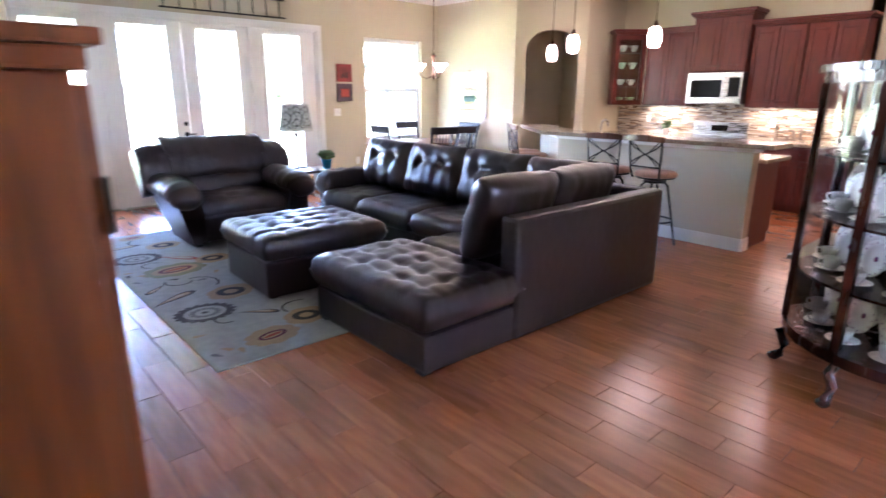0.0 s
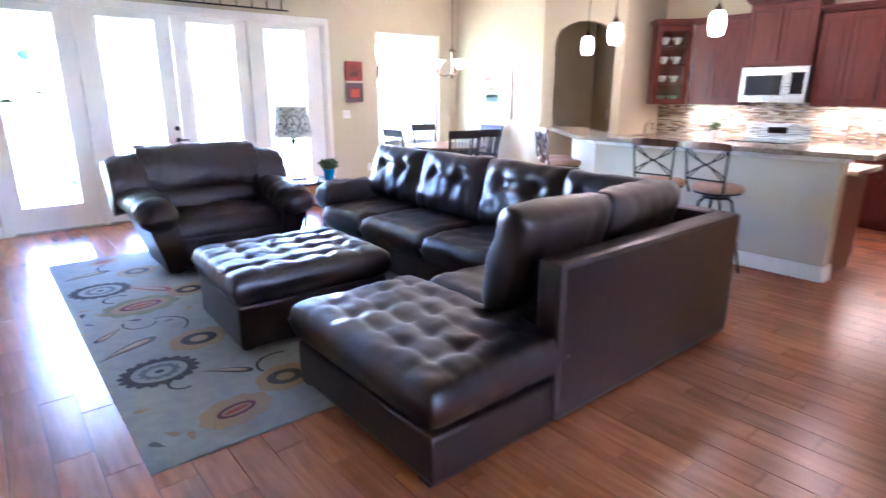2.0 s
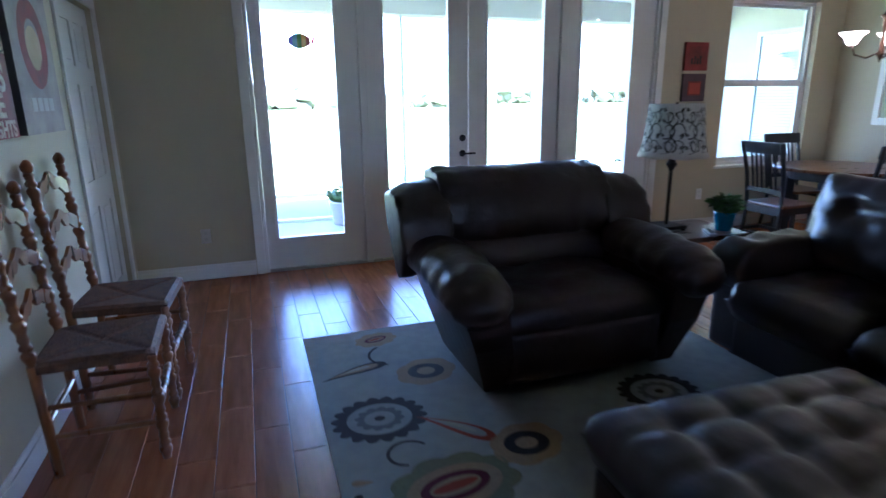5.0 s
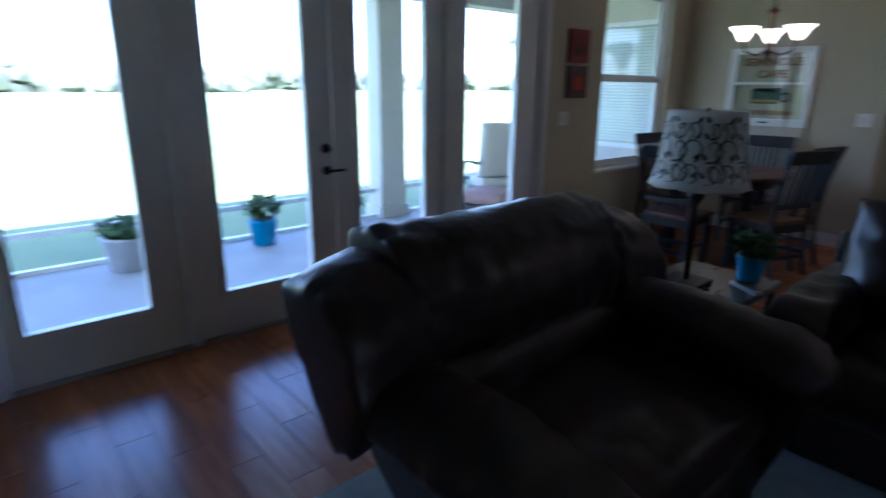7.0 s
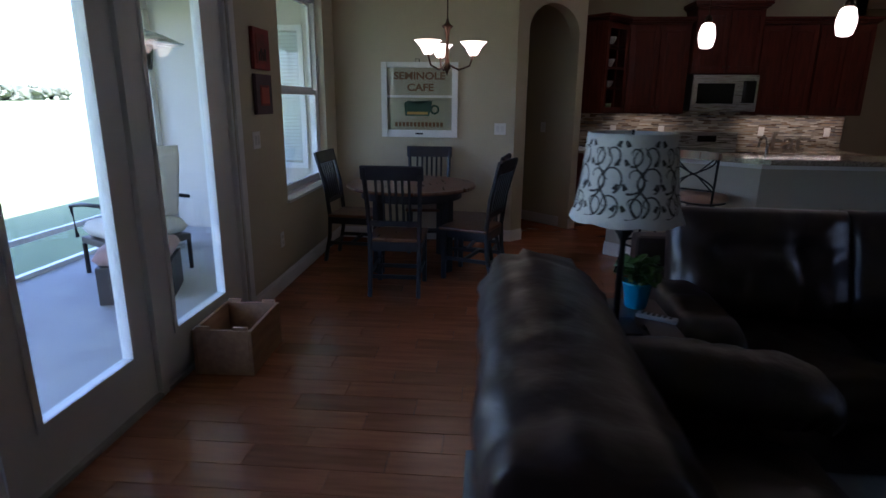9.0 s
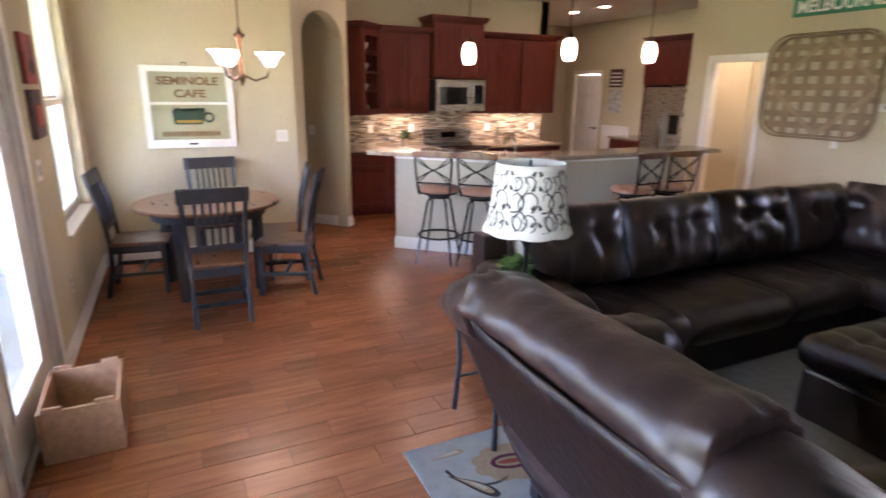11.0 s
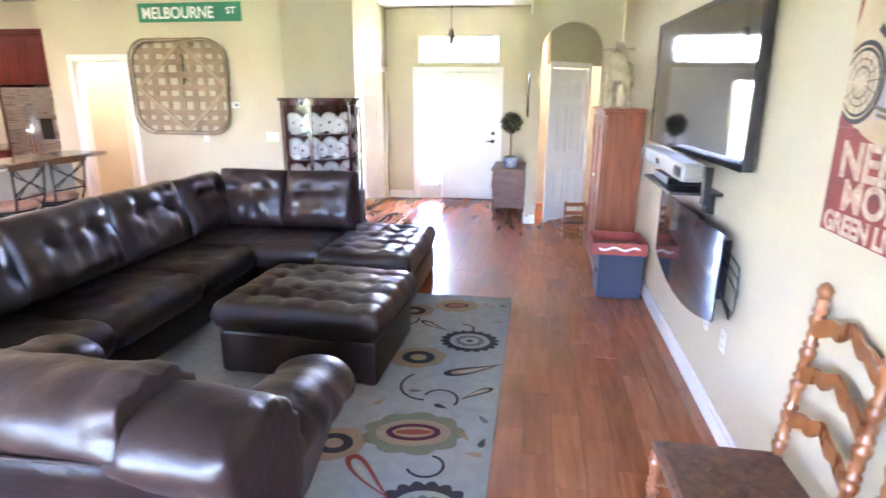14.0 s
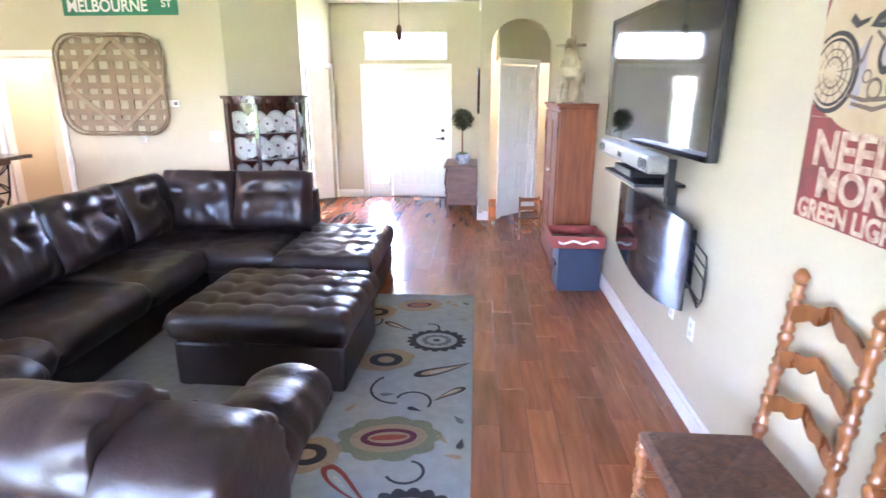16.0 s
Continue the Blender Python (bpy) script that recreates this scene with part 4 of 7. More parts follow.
# ---- kitchen ----
def cabinet(name, m, w, d, h, label, doors=2, drawer=False, glass=False, crown=0.0, knobs_low=True, toe=False, base_mat=None):
    """A cabinet unit against the wall at y 0..d, front at y 0 facing -y, from z 0 up."""
    c = thing(name, m, label, "cabinet", "cherry kitchen cabinets")
    z0 = 0.1 if toe else 0
    if glass:
        part("body", boxes((0, 0.02, 0, 0.02, d, h), (w - 0.02, 0.02, 0, w, d, h), (0.02, d - 0.02, 0, w - 0.02, d, h), (0.02, 0.02, 0, w - 0.02, d - 0.02, 0.02), (0.02, 0.02, h - 0.02, w - 0.02, d - 0.02, h)), CHERRY, c)
    else:
        part("body", boxes((0, 0.021, z0, w, d, h)), CHERRY, c)
    if toe:
        part("toe_kick", boxes((0, 0.08, 0, w, d, 0.099)), CHERRY, c)
    top = h - 0.02
    if drawer:
        part("drawer", boxes((0.012, 0, top - 0.15, w - 0.012, 0.02, top)), CHERRY, c, bevel=0.004)
        part("handle", moved(lathe([(0.006, 0), (0.006, 0.012), (0.014, 0.018), (0.010, 0.026)], 10), Matrix.Translation((w / 2, 0, top - 0.075)) @ Matrix.Rotation(radians(90), 4, "X")), BRONZE, c)
        top -= 0.165
    lo = z0 + 0.015
    dw = (w - 0.016 - 0.006 * (doors - 1)) / doors
    for k in range(doors):
        x0 = 0.008 + k * (dw + 0.006)
        x1, f = x0 + dw, 0.058
        dr = part("door", boxes((x0, 0, lo, x0 + f, 0.02, top), (x1 - f, 0, lo, x1, 0.02, top), (x0 + f, 0, lo, x1 - f, 0.02, lo + f), (x0 + f, 0, top - f, x1 - f, 0.02, top)), CHERRY, c, "framed cherry door", bevel=0.003)
        if glass:
            part("glass_pane", boxes((x0 + f - .004, 0.009, lo + f - .004, x1 - f + .004, 0.013, top - f + .004)), GLASS, dr)
            for i in (1, 2, 3):
                z = lo + f + (top - lo - 2 * f) * i / 4
                part("muntin", boxes((x0 + f, 0.002, z - 0.007, x1 - f, 0.018, z + 0.007)), CHERRY, dr)
            part("muntin", boxes(((x0 + x1) / 2 - 0.007, 0.001, lo + f, (x0 + x1) / 2 + 0.007, 0.017, top - f)), CHERRY, dr)
        else:
            part("panel", boxes((x0 + f, 0.009, lo + f, x1 - f, 0.019, top - f)), CHERRY, dr)
            part("panel", boxes((x0 + f + 0.02, 0.003, lo + f + 0.02, x1 - f - 0.02, 0.012, top - f - 0.02)), CHERRY, dr, bevel=0.005)
        side = x1 - 0.03 if (k % 2 == 0 and doors > 1) or doors == 1 else x0 + 0.03
        zk = lo + 0.07 if knobs_low else top - 0.07
        part("handle", moved(lathe([(0.006, 0), (0.006, 0.012), (0.014, 0.018), (0.010, 0.026)], 10), Matrix.Translation((side, 0, zk)) @ Matrix.Rotation(radians(90), 4, "X")), BRONZE, dr, "bronze knob")
    if crown:
        bm = bmesh.new()
        for i, (o, za, zb) in enumerate(((0.012, 0, 0.02), (0.03, 0.02, 0.045), (0.05, 0.045, crown))):
            box(bm, -o if i else -0.004, -o, h + za, w + (o if i else 0.004), d, h + zb)
        part("crown_moulding", bm, CHERRY, c, bevel=0.004)
    return c


XF = 9.32            # face of the upper cabinets
UZ = 1.36
def K(y, x, z=0):    # pose of a unit whose front faces -x and whose left end is at y
    return rotz(x, y, -90, z)


cabinet("upper_cabinet", K(4.86, XF, UZ), 0.74, 0.345, 1.07, "cherry wood upper cabinet with two framed doors", crown=0.075)
tallc = cabinet("upper_cabinet", K(4.10, XF - 0.06, 1.84), 0.80, 0.405, 0.75, "taller cherry wood cabinet above the microwave", crown=0.085)
cabinet("upper_cabinet", K(3.285, XF, UZ), 0.66, 0.345, 1.07, "cherry wood upper cabinet with two framed doors", crown=0.075)
cabinet("upper_cabinet", K(2.615, XF, UZ), 0.64, 0.345, 1.07, "cherry wood upper cabinet with two framed doors", crown=0.075)
gc = cabinet("glass_cabinet", rotz(8.98, 5.20, -45, UZ), 0.48, 0.30, 1.07, "corner cherry wood cabinet with a glass door and dishes", doors=1, glass=True, crown=0.075)
for z in (0.28, 0.54, 0.80):
    part("shelf", boxes((0.02, 0.03, z, 0.46, 0.275, z + 0.015)), CHERRY, gc)
CHINA = mat("white_china", (0.78, 0.77, 0.74), (0.72, 0.72, 0.70), rough=0.15, scale=20, coat=0.4)
GREENG = mat("green_bowl", (0.25, 0.30, 0.18), rough=0.3)
for z, col in ((0.021, GREENG), (0.296, CHINA), (0.556, CHINA), (0.816, CHINA)):
    for x in (0.15, 0.32):
        b = part("bowl", lathe([(0.025, 0), (0.03, 0.01), (0.06, 0.06), (0.07, 0.1), (0.066, 0.1), (0.05, 0.05)], 16), col, None, smooth=True)
        b.matrix_basis = rotz(8.98, 5.20, -45, UZ) @ rotz(x, 0.16, 0, z)
        tagged(b, "ceramic bowl inside the glass cabinet", "bowl", "bowls in the glass cabinet")
for y, w, dr in ((5.46, 0.60, 1), (4.855, 0.735, 2), (3.27, 0.46, 1), (2.805, 0.83, 2)):
    cabinet("base_cabinet", K(y, 9.06, 0), w, 0.60, 0.87, "cherry wood base cabinet with a drawer and framed doors", doors=dr, drawer=True, knobs_low=False, toe=True)
for y0, y1 in ((4.11, 5.49), (1.96, 3.28)):
    tagged(part("countertop", boxes((9.03, y0, 0.872, 9.676, y1, 0.91)), GRANITE, None, bevel=0.006), "speckled tan granite kitchen countertop", "countertop")

stove = thing("range_stove", K(4.09, 9.03, 0), "stainless steel electric range with a black glass top", "stove")
part("body", boxes((0, 0.03, 0.02, 0.79, 0.63, 0.905)), STEEL, stove, bevel=0.004)
part("oven_door", boxes((0.01, 0, 0.2, 0.78, 0.029, 0.78)), BLACKG, stove, bevel=0.004)
part("handle", rod(bmesh.new(), (0.06, -0.035, 0.74), (0.73, -0.035, 0.74), 0.011), STEEL, stove)
part("cooktop", boxes((0.0, 0.0, 0.906, 0.79, 0.56, 0.918)), BLACKG, stove, bevel=0.003)
part("control_panel", boxes((0, 0.565, 0.906, 0.79, 0.63, 1.13)), STEEL, stove, bevel=0.006)
part("display", boxes((0.28, 0.56, 1.0, 0.52, 0.5655, 1.08)), BLACKG, stove)
for x in (0.07, 0.16, 0.62, 0.70):
    part("knob", moved(lathe([(0.024, 0), (0.022, 0.02)], 12), Matrix.Translation((x, 0.565, 1.03)) @ Matrix.Rotation(radians(90), 4, "X")), STEEL, stove)
micro = thing("microwave", K(4.08, 9.20, 1.40), "stainless steel over-range microwave with a black window", "microwave")
part("body", boxes((0, 0.03, 0, 0.78, 0.47, 0.43)), BLACKPL, micro)
part("door", boxes((0, 0, 0.0, 0.56, 0.029, 0.43)), STEEL, micro, bevel=0.004)
part("window", boxes((0.06, -0.003, 0.09, 0.50, 0.001, 0.33)), BLACKG, micro, "black glass window")
part("control_panel", boxes((0.564, 0, 0, 0.78, 0.029, 0.43)), STEEL, micro, bevel=0.004)
part("display", boxes((0.60, -0.003, 0.10, 0.75, 0.001, 0.36)), BLACKG, micro)
part("handle", tube([(0.55, -0.005, 0.05), (0.552, -0.04, 0.09), (0.552, -0.045, 0.215), (0.552, -0.04, 0.34), (0.55, -0.005, 0.38)], 0.010), STEEL, micro, "bowed steel handle", smooth=True)

# mosaic backsplash: thin strips in mixed colours
bs = thing("backsplash", rotz(0, 0, 0), "thin glass and stone mosaic strip backsplash", "backsplash", kind="structure")
part("backing", boxes((XK - 0.006, 1.95, 0.911, XK - 0.001, 5.48, UZ + 0.48)), mat("mosaic_grout", (0.45, 0.42, 0.36), rough=0.8), bs)
MOS = [mat("mosaic_%d" % k, c, rough=0.18, scale=12, island=0.25, coat=0.3) for k, c in enumerate(((0.42, 0.36, 0.28), (0.16, 0.10, 0.06), (0.60, 0.56, 0.47), (0.22, 0.20, 0.19), (0.34, 0.24, 0.15)))]
rnd = random.Random(7)
bms = [bmesh.new() for _ in MOS]
z = 0.915
while z < UZ + 0.46:
    y = 1.955 - rnd.random() * 0.1
    while y < 5.47:
        ln = rnd.uniform(0.06, 0.17)
        a, b = max(y, 1.955), min(y + ln - 0.004, 5.475)
        if b - a > 0.01 and (z < UZ + 0.02 or 3.2 < (a + b) / 2 < 4.2):
            box(bms[rnd.choice((0, 0, 1, 2, 2, 3, 4))], XK - 0.011 - rnd.random() * 0.002, a, z, XK - 0.0055, b, z + 0.0155)
        y += ln
    z += 0.0195
for b_, m_ in zip(bms, MOS):
    part("mosaic_strips", b_, m_, bs, kind="stuff")

# lights under the cabinets
for y0, w in ((4.5, 0.7), (2.95, 0.55), (2.3, 0.55)):
    la = bpy.data.lights.new("under_cabinet_light", "AREA")
    la.shape, la.size, la.size_y, la.energy, la.color = "RECTANGLE", w, 0.05, 0.13, (1, 0.80, 0.50)
    lo = new("under_cabinet_lamp", la)
    lo.matrix_world = Matrix.Translation((9.50, y0, UZ - 0.012)) @ Matrix.Rotation(radians(90), 4, "Z")

def letter_sign(word, m, size, depth, material, label, category, bold=0.0):
    cu = bpy.data.curves.new("letters", "FONT")
    cu.body, cu.size, cu.extrude, cu.align_x, cu.offset = word, size, depth, "LEFT", bold
    ob = new("letters", cu)
    me = bpy.data.meshes.new_from_object(ob.evaluated_get(bpy.context.evaluated_depsgraph_get()))
    bpy.data.objects.remove(ob)
    me.materials.clear()
    me.materials.append(material)
    out = new("letters", me)
    out.matrix_basis = m
    if label:
        tagged(out, label, category)
    return out


upright = Matrix.Rotation(radians(90), 4, "X")
GREYW = mat("weathered_grey_wood", (0.26, 0.23, 0.19), (0.14, 0.12, 0.10), rough=0.8, scale=12, bump=0.2)
e = letter_sign("Eat", K(2.92, 9.52, 0.912) @ upright, 0.34, 0.02, GREYW, "weathered wooden letters spelling Eat on the counter", "letter decor")
e.name = "wooden_letters"

LEAF = mat("green_leaf", (0.07, 0.14, 0.03), (0.03, 0.07, 0.015), rough=0.5, scale=10, island=0.4)


def leaves(n, rx, rz, z0, size, seed, droop=0.0):
    """A clump of many small bent leaves."""
    r = random.Random(seed)
    bm = bmesh.new()
    for _ in range(n):
        d = Vector((r.gauss(0, 1), r.gauss(0, 1), r.gauss(0, 1))).normalized() * r.uniform(0.45, 1.0)
        p = Vector((d.x * rx, d.y * rx, z0 + rz + d.z * rz))
        m = Matrix.Translation(p) @ Euler((r.uniform(-1, 1), r.uniform(-1, 1), r.uniform(0, 6.3))).to_matrix().to_4x4()
        s = size * r.uniform(0.6, 1.2)
        vs = [bm.verts.new(m @ Vector(c)) for c in ((0, -s, 0), (s * .5, -s * .2, s * .12), (s * .35, s * .5, s * .1), (0, s, -s * .1), (-s * .35, s * .5, s * .1), (-s * .5, -s * .2, s * .12))]
        bm.faces.new(vs[:4])
        bm.faces.new((vs[0], vs[3], vs[4], vs[5]))
    return bm


def potted(name, m, label, pot_mat, r, h, n, rx, rz, size, seed, saucer=False):
    p = thing(name, m, label, "plant")
    part("pot", lathe([(r * .72, 0), (r * .78, 0.01), (r, h * .9), (r * 1.04, h * .92), (r * 1.04, h), (r * .92, h), (r * .9, h * .85)], 20), pot_mat, p, smooth=True)
    part("foliage", leaves(n, rx, rz, h * .85, size, seed), LEAF, p, "bright green leaves")
    return p


potted("potted_herb", rotz(9.45, 4.46, 0, 0.912), "small green herb in a pale pot on the counter", CHINA, 0.05, 0.09, 90, 0.075, 0.075, 0.03, 3)
for y, z in ((4.90, 1.14), (4.27, 1.14), (2.98, 1.14), (2.15, 1.14)):
    pl = tagged(part("outlet_plate", boxes((XK - 0.020, y - 0.038, z - 0.058, XK - 0.0135, y + 0.038, z + 0.058)), WHITE, bevel=0.002), "white outlet plate on the mosaic backsplash", "outlet", "backsplash outlets")

# breakfast bar: half wall with raised granite top
BARP = mat("bar_wall_paint", (0.50, 0.46, 0.36), (0.47, 0.43, 0.34), rough=0.7, scale=1.5, bump=0.12, bump_scale=160, spec=0.3)
bar = thing("breakfast_bar", rotz(0, 0, 0), "tan half wall breakfast bar with raised granite counter", "kitchen bar")
BARL = [(6.53, 2.05), (6.53, 4.36), (7.42, 5.36)]
part("half_wall", prism([(6.53, 2.05), (6.53, 4.36), (7.42, 5.36), (7.53, 5.26), (6.68, 4.30), (6.68, 2.05)][::-1], 0, 1.035), BARP, bar)
part("counter_top", prism([(6.30, 1.80), (6.26, 4.42), (7.26, 5.62), (7.36, 5.70), (7.66, 5.42), (6.76, 4.28), (6.76, 1.80)][::-1], 1.04, 1.08), GRANITE, bar, "speckled granite bar top", bevel=0.008)
part("trim", prism([(6.505, 2.03), (6.505, 4.37), (7.40, 5.38), (7.55, 5.26), (6.70, 4.29), (6.70, 2.03)][::-1], 0.985, 1.037), WHITE, bar, "white trim under the bar top")
def skirt(p, q):
    p, q = Vector(p), Vector(q)
    d = q - p
    return moved(boxes((0, -0.018, 0, d.length, -0.001, 0.10), (0, -0.011, 0.10, d.length, -0.001, 0.13)), rotz(p.x, p.y, math.degrees(math.atan2(d.y, d.x))))
for a, b in (((7.42, 5.36), (6.53, 4.36)), ((6.53, 4.36), (6.53, 2.05)), ((6.53, 2.05), (6.68, 2.05)), ((7.53, 5.26), (7.42, 5.36))):
    part("baseboard", skirt(a, b), WHITE, bar)
cabinet("base_cabinet", rotz(6.69, 2.06, 90, 0) @ rotz(0, -0.62, 0), 2.2, 0.61, 0.87, "cherry wood island base cabinet behind the bar", doors=4, drawer=False, toe=True)
isl = part("island_counter", prism([(6.70, 1.98), (6.70, 4.25), (7.52, 5.2), (7.9, 4.8), (7.36, 4.1), (7.36, 1.98)][::-1], 0.872, 0.91), GRANITE)
tagged(isl, "speckled granite island counter below the bar", "countertop")
fc = thing("kitchen_faucet", rotz(7.05, 4.1, 0, 0.911), "brushed steel kitchen faucet with a curved spout", "faucet")
part("spout", tube([(0, 0, 0), (0, 0, 0.22), (0.02, 0, 0.28), (0.08, 0, 0.30), (0.14, 0, 0.27), (0.16, 0, 0.2)], 0.012), STEEL, fc, smooth=True)
part("lever", rod(bmesh.new(), (0, 0.03, 0.02), (0.02, 0.12, 0.16), 0.008), STEEL, fc)

SEATP = mat("tan_stool_cushion", (0.40, 0.23, 0.16), (0.33, 0.18, 0.12), rough=0.6, scale=12, bump=0.1)


def bar_stool():
    """Faces +x, back at -x."""
    s = thing("bar_stool", rotz(0, 0, 0), "black iron swivel bar stool with crossed back and tan seat", "stool", "stools at the breakfast bar")
    for a in (45, 135, 225, 315):
        c_, s_ = math.cos(radians(a)), math.sin(radians(a))
        part("leg", tube([(0.09 * c_, 0.09 * s_, 0.66), (0.13 * c_, 0.13 * s_, 0.62), (0.20 * c_, 0.20 * s_, 0.28), (0.26 * c_, 0.26 * s_, 0)], 0.0115), IRON, s, smooth=True)
    ring = [(0.205 * math.cos(k * math.pi / 16), 0.205 * math.sin(k * math.pi / 16), 0.27) for k in range(33)]
    part("foot_ring", tube(ring, 0.010), IRON, s, smooth=True)
    part("swivel", lathe([(0.11, 0.655), (0.11, 0.675), (0.06, 0.68), (0.06, 0.70), (0.19, 0.702), (0.19, 0.712)], 20), IRON, s)
    part("seat", lathe([(0.17, 0.713), (0.205, 0.722), (0.21, 0.745), (0.19, 0.768), (0.12, 0.775)], 24), SEATP, s, "round tan padded seat", smooth=True)
    for sy in (-1, 1):
        part("back_post", tube([(-0.17, sy * 0.15, 0.705), (-0.20, sy * 0.165, 0.80), (-0.225, sy * 0.185, 1.09)], 0.010), IRON, s, smooth=True)
    for d in (-1, 1):
        part("back_bar", tube([(-0.205 - 0.02 * k / 10, d * 0.17 * math.cos(math.pi * k / 10), 0.83 + 0.24 * k / 10) for k in range(11)], 0.007), IRON, s, smooth=True)
        part("back_bar", tube([(-0.207 - 0.02 * k / 10, d * (0.02 + 0.13 * abs(2 * k / 10 - 1)), 0.83 + 0.24 * k / 10) for k in range(11)], 0.006), IRON, s, smooth=True)
    part("back_bar", rod(bmesh.new(), (-0.205, -0.168, 0.825), (-0.205, 0.168, 0.825), 0.008), IRON, s)
    bm = bmesh.new()
    n = 14
    for k in range(n):
        q0, q1 = -1 + 2 * k / n, -1 + 2 * (k + 1) / n
        vs = []
        for q in (q0, q1):
            x = -0.235 - 0.03 * (1 - q * q)
            for dx, zz in ((0, 1.075), (0, 1.125 + 0.012 * (1 - q * q)), (0.022, 1.125 + 0.012 * (1 - q * q)), (0.022, 1.075)):
                vs.append(bm.verts.new((x + dx, q * 0.205, zz)))
        for a in range(4):
            b = (a + 1) % 4
            bm.faces.new((vs[a], vs[b], vs[4 + b], vs[4 + a]))
        if k == 0:
            bm.faces.new(vs[:4])
        if k == n - 1:
            bm.faces.new(vs[4:][::-1])
    bmesh.ops.remove_doubles(bm, verts=bm.verts, dist=1e-5)
    part("top_rail", bm, TABLEW, s, "curved brown wooden top rail")
    return s


st = bar_stool()
st.matrix_basis = rotz(6.10, 2.80, -5)
copy_thing(st, rotz(6.08, 3.30, 6))
copy_thing(st, rotz(6.80, 5.13, -40))
copy_thing(st, rotz(6.54, 4.80, -42))

# fridge alcove and nook
fr = thing("refrigerator", rotz(9.20, 0.22, 180), "stainless steel french-door refrigerator beside the pantry", "refrigerator")
part("body", boxes((0, 0.05, 0.02, 0.90, 0.64, 1.78)), mat("grey_fridge_side", (0.18, 0.18, 0.18), rough=0.5), fr)
part("door", boxes((0.005, 0, 0.6, 0.447, 0.049, 1.775)), STEEL, fr, bevel=0.012)
part("door", boxes((0.453, 0, 0.6, 0.895, 0.049, 1.775)), STEEL, fr, bevel=0.012)
part("drawer", boxes((0.005, 0, 0.05, 0.895, 0.049, 0.59)), STEEL, fr, bevel=0.012)
for x in (0.42, 0.48):
    part("handle", tube([(x, 0, 0.75), (x, -0.05, 0.8), (x, -0.06, 1.15), (x, -0.05, 1.5), (x, 0, 1.55)], 0.013), CHROME, fr, smooth=True)
part("dispenser", boxes((0.58, -0.004, 1.05, 0.78, 0.002, 1.35)), BLACKG, fr)
cabinet("upper_cabinet", rotz(9.34, 0.16, 180, 1.82), 1.16, 0.60, 0.68, "cherry wood cabinet above the refrigerator", crown=0.07)
tagged(part("fridge_panel", boxes((9.26, -0.44, 0, 9.30, 0.16, 1.818)), CHERRY), "cherry wood end panel beside the refrigerator", "panel")
cabinet("base_cabinet", rotz(10.05, 0.16, 180, 0), 0.72, 0.60, 0.87, "cherry wood base cabinet by the refrigerator", doors=2, drawer=True, toe=True)
sct = part("countertop", boxes((9.31, -0.445, 0.872, 10.07, 0.18, 0.91)), GRANITE)
tagged(sct, "short granite counter beside the refrigerator", "countertop")
tagged(part("half_panel", boxes((10.2, -0.445, 0, 10.95, -0.40, 1.05)), WHITE, bevel=0.006), "white low wall panel beside the nook door", "panel")
wc = thing("wall_calendar", rotz(10.85, -0.45, 180, 1.30), "paper calendar and dark note board on the wall", "calendar")
part("board", boxes((0, -0.02, 0.48, 0.36, -0.002, 0.82)), mat("dark_note_board", (0.08, 0.03, 0.025), rough=0.6), wc)
for k in range(4):
    part("line", boxes((0.04, -0.023, 0.52 + k * 0.07, 0.32, -0.02, 0.545 + k * 0.07)), CHINA, wc)
part("page", boxes((0.02, -0.012, 0, 0.36, -0.002, 0.44)), mat("printed_paper", (0.62, 0.62, 0.60), (0.25, 0.27, 0.3), rough=0.8, scale=18), wc)

# ---- dining ----
def dining_chair():
    """Faces +x, back at -x."""
    c = thing("dining_chair", rotz(0, 0, 0), "black painted slat-back dining chair with a brown wooden seat", "chair", "chairs round the dining table")
    for sy in (-1, 1):
        part("back_post", tube([(-0.25, sy * 0.19, 0), (-0.20, sy * 0.19, 0.25), (-0.19, sy * 0.19, 0.45), (-0.22, sy * 0.20, 0.72), (-0.30, sy * 0.21, 1.02)], 0.019, seg=6), DARKP, c)
        part("leg", moved(boxes((-0.018, -0.018, 0, 0.018, 0.018, 0.43)), Matrix.Translation((0.19, sy * 0.19, 0))), DARKP, c, bevel=0.004)
        part("stretcher", boxes((-0.20, sy * 0.19 - 0.01, 0.17, 0.18, sy * 0.19 + 0.01, 0.20)), DARKP, c)
        part("apron", boxes((-0.19, sy * 0.19 - 0.012, 0.37, 0.17, sy * 0.19 + 0.012, 0.43)), DARKP, c)
    part("stretcher", boxes((-0.005, -0.18, 0.17, 0.015, 0.18, 0.20)), DARKP, c)
    part("stretcher", boxes((-0.215, -0.18, 0.14, -0.195, 0.18, 0.17)), DARKP, c)
    part("apron", boxes((-0.20, -0.175, 0.36, -0.18, 0.175, 0.43)), DARKP, c)
    part("seat", boxes((-0.20, -0.22, 0.431, 0.23, 0.22, 0.46)), TABLEW, c, "scooped brown wooden seat", bevel=0.012)
    part("top_rail", moved(boxes((-0.012, -0.235, -0.055, 0.012, 0.235, 0.055)), Matrix.Translation((-0.285, 0, 0.975)) @ Matrix.Rotation(radians(-14), 4, "Y")), DARKP, c, bevel=0.006)
    part("lower_rail", boxes((-0.215, -0.185, 0.56, -0.195, 0.185, 0.60)), DARKP, c)
    for k in range(6):
        y = -0.125 + 0.05 * k
        part("slat", tube([(-0.205, y, 0.59), (-0.235, y, 0.75), (-0.275, y, 0.93)], 0.011, seg=5), DARKP, c)
    return c


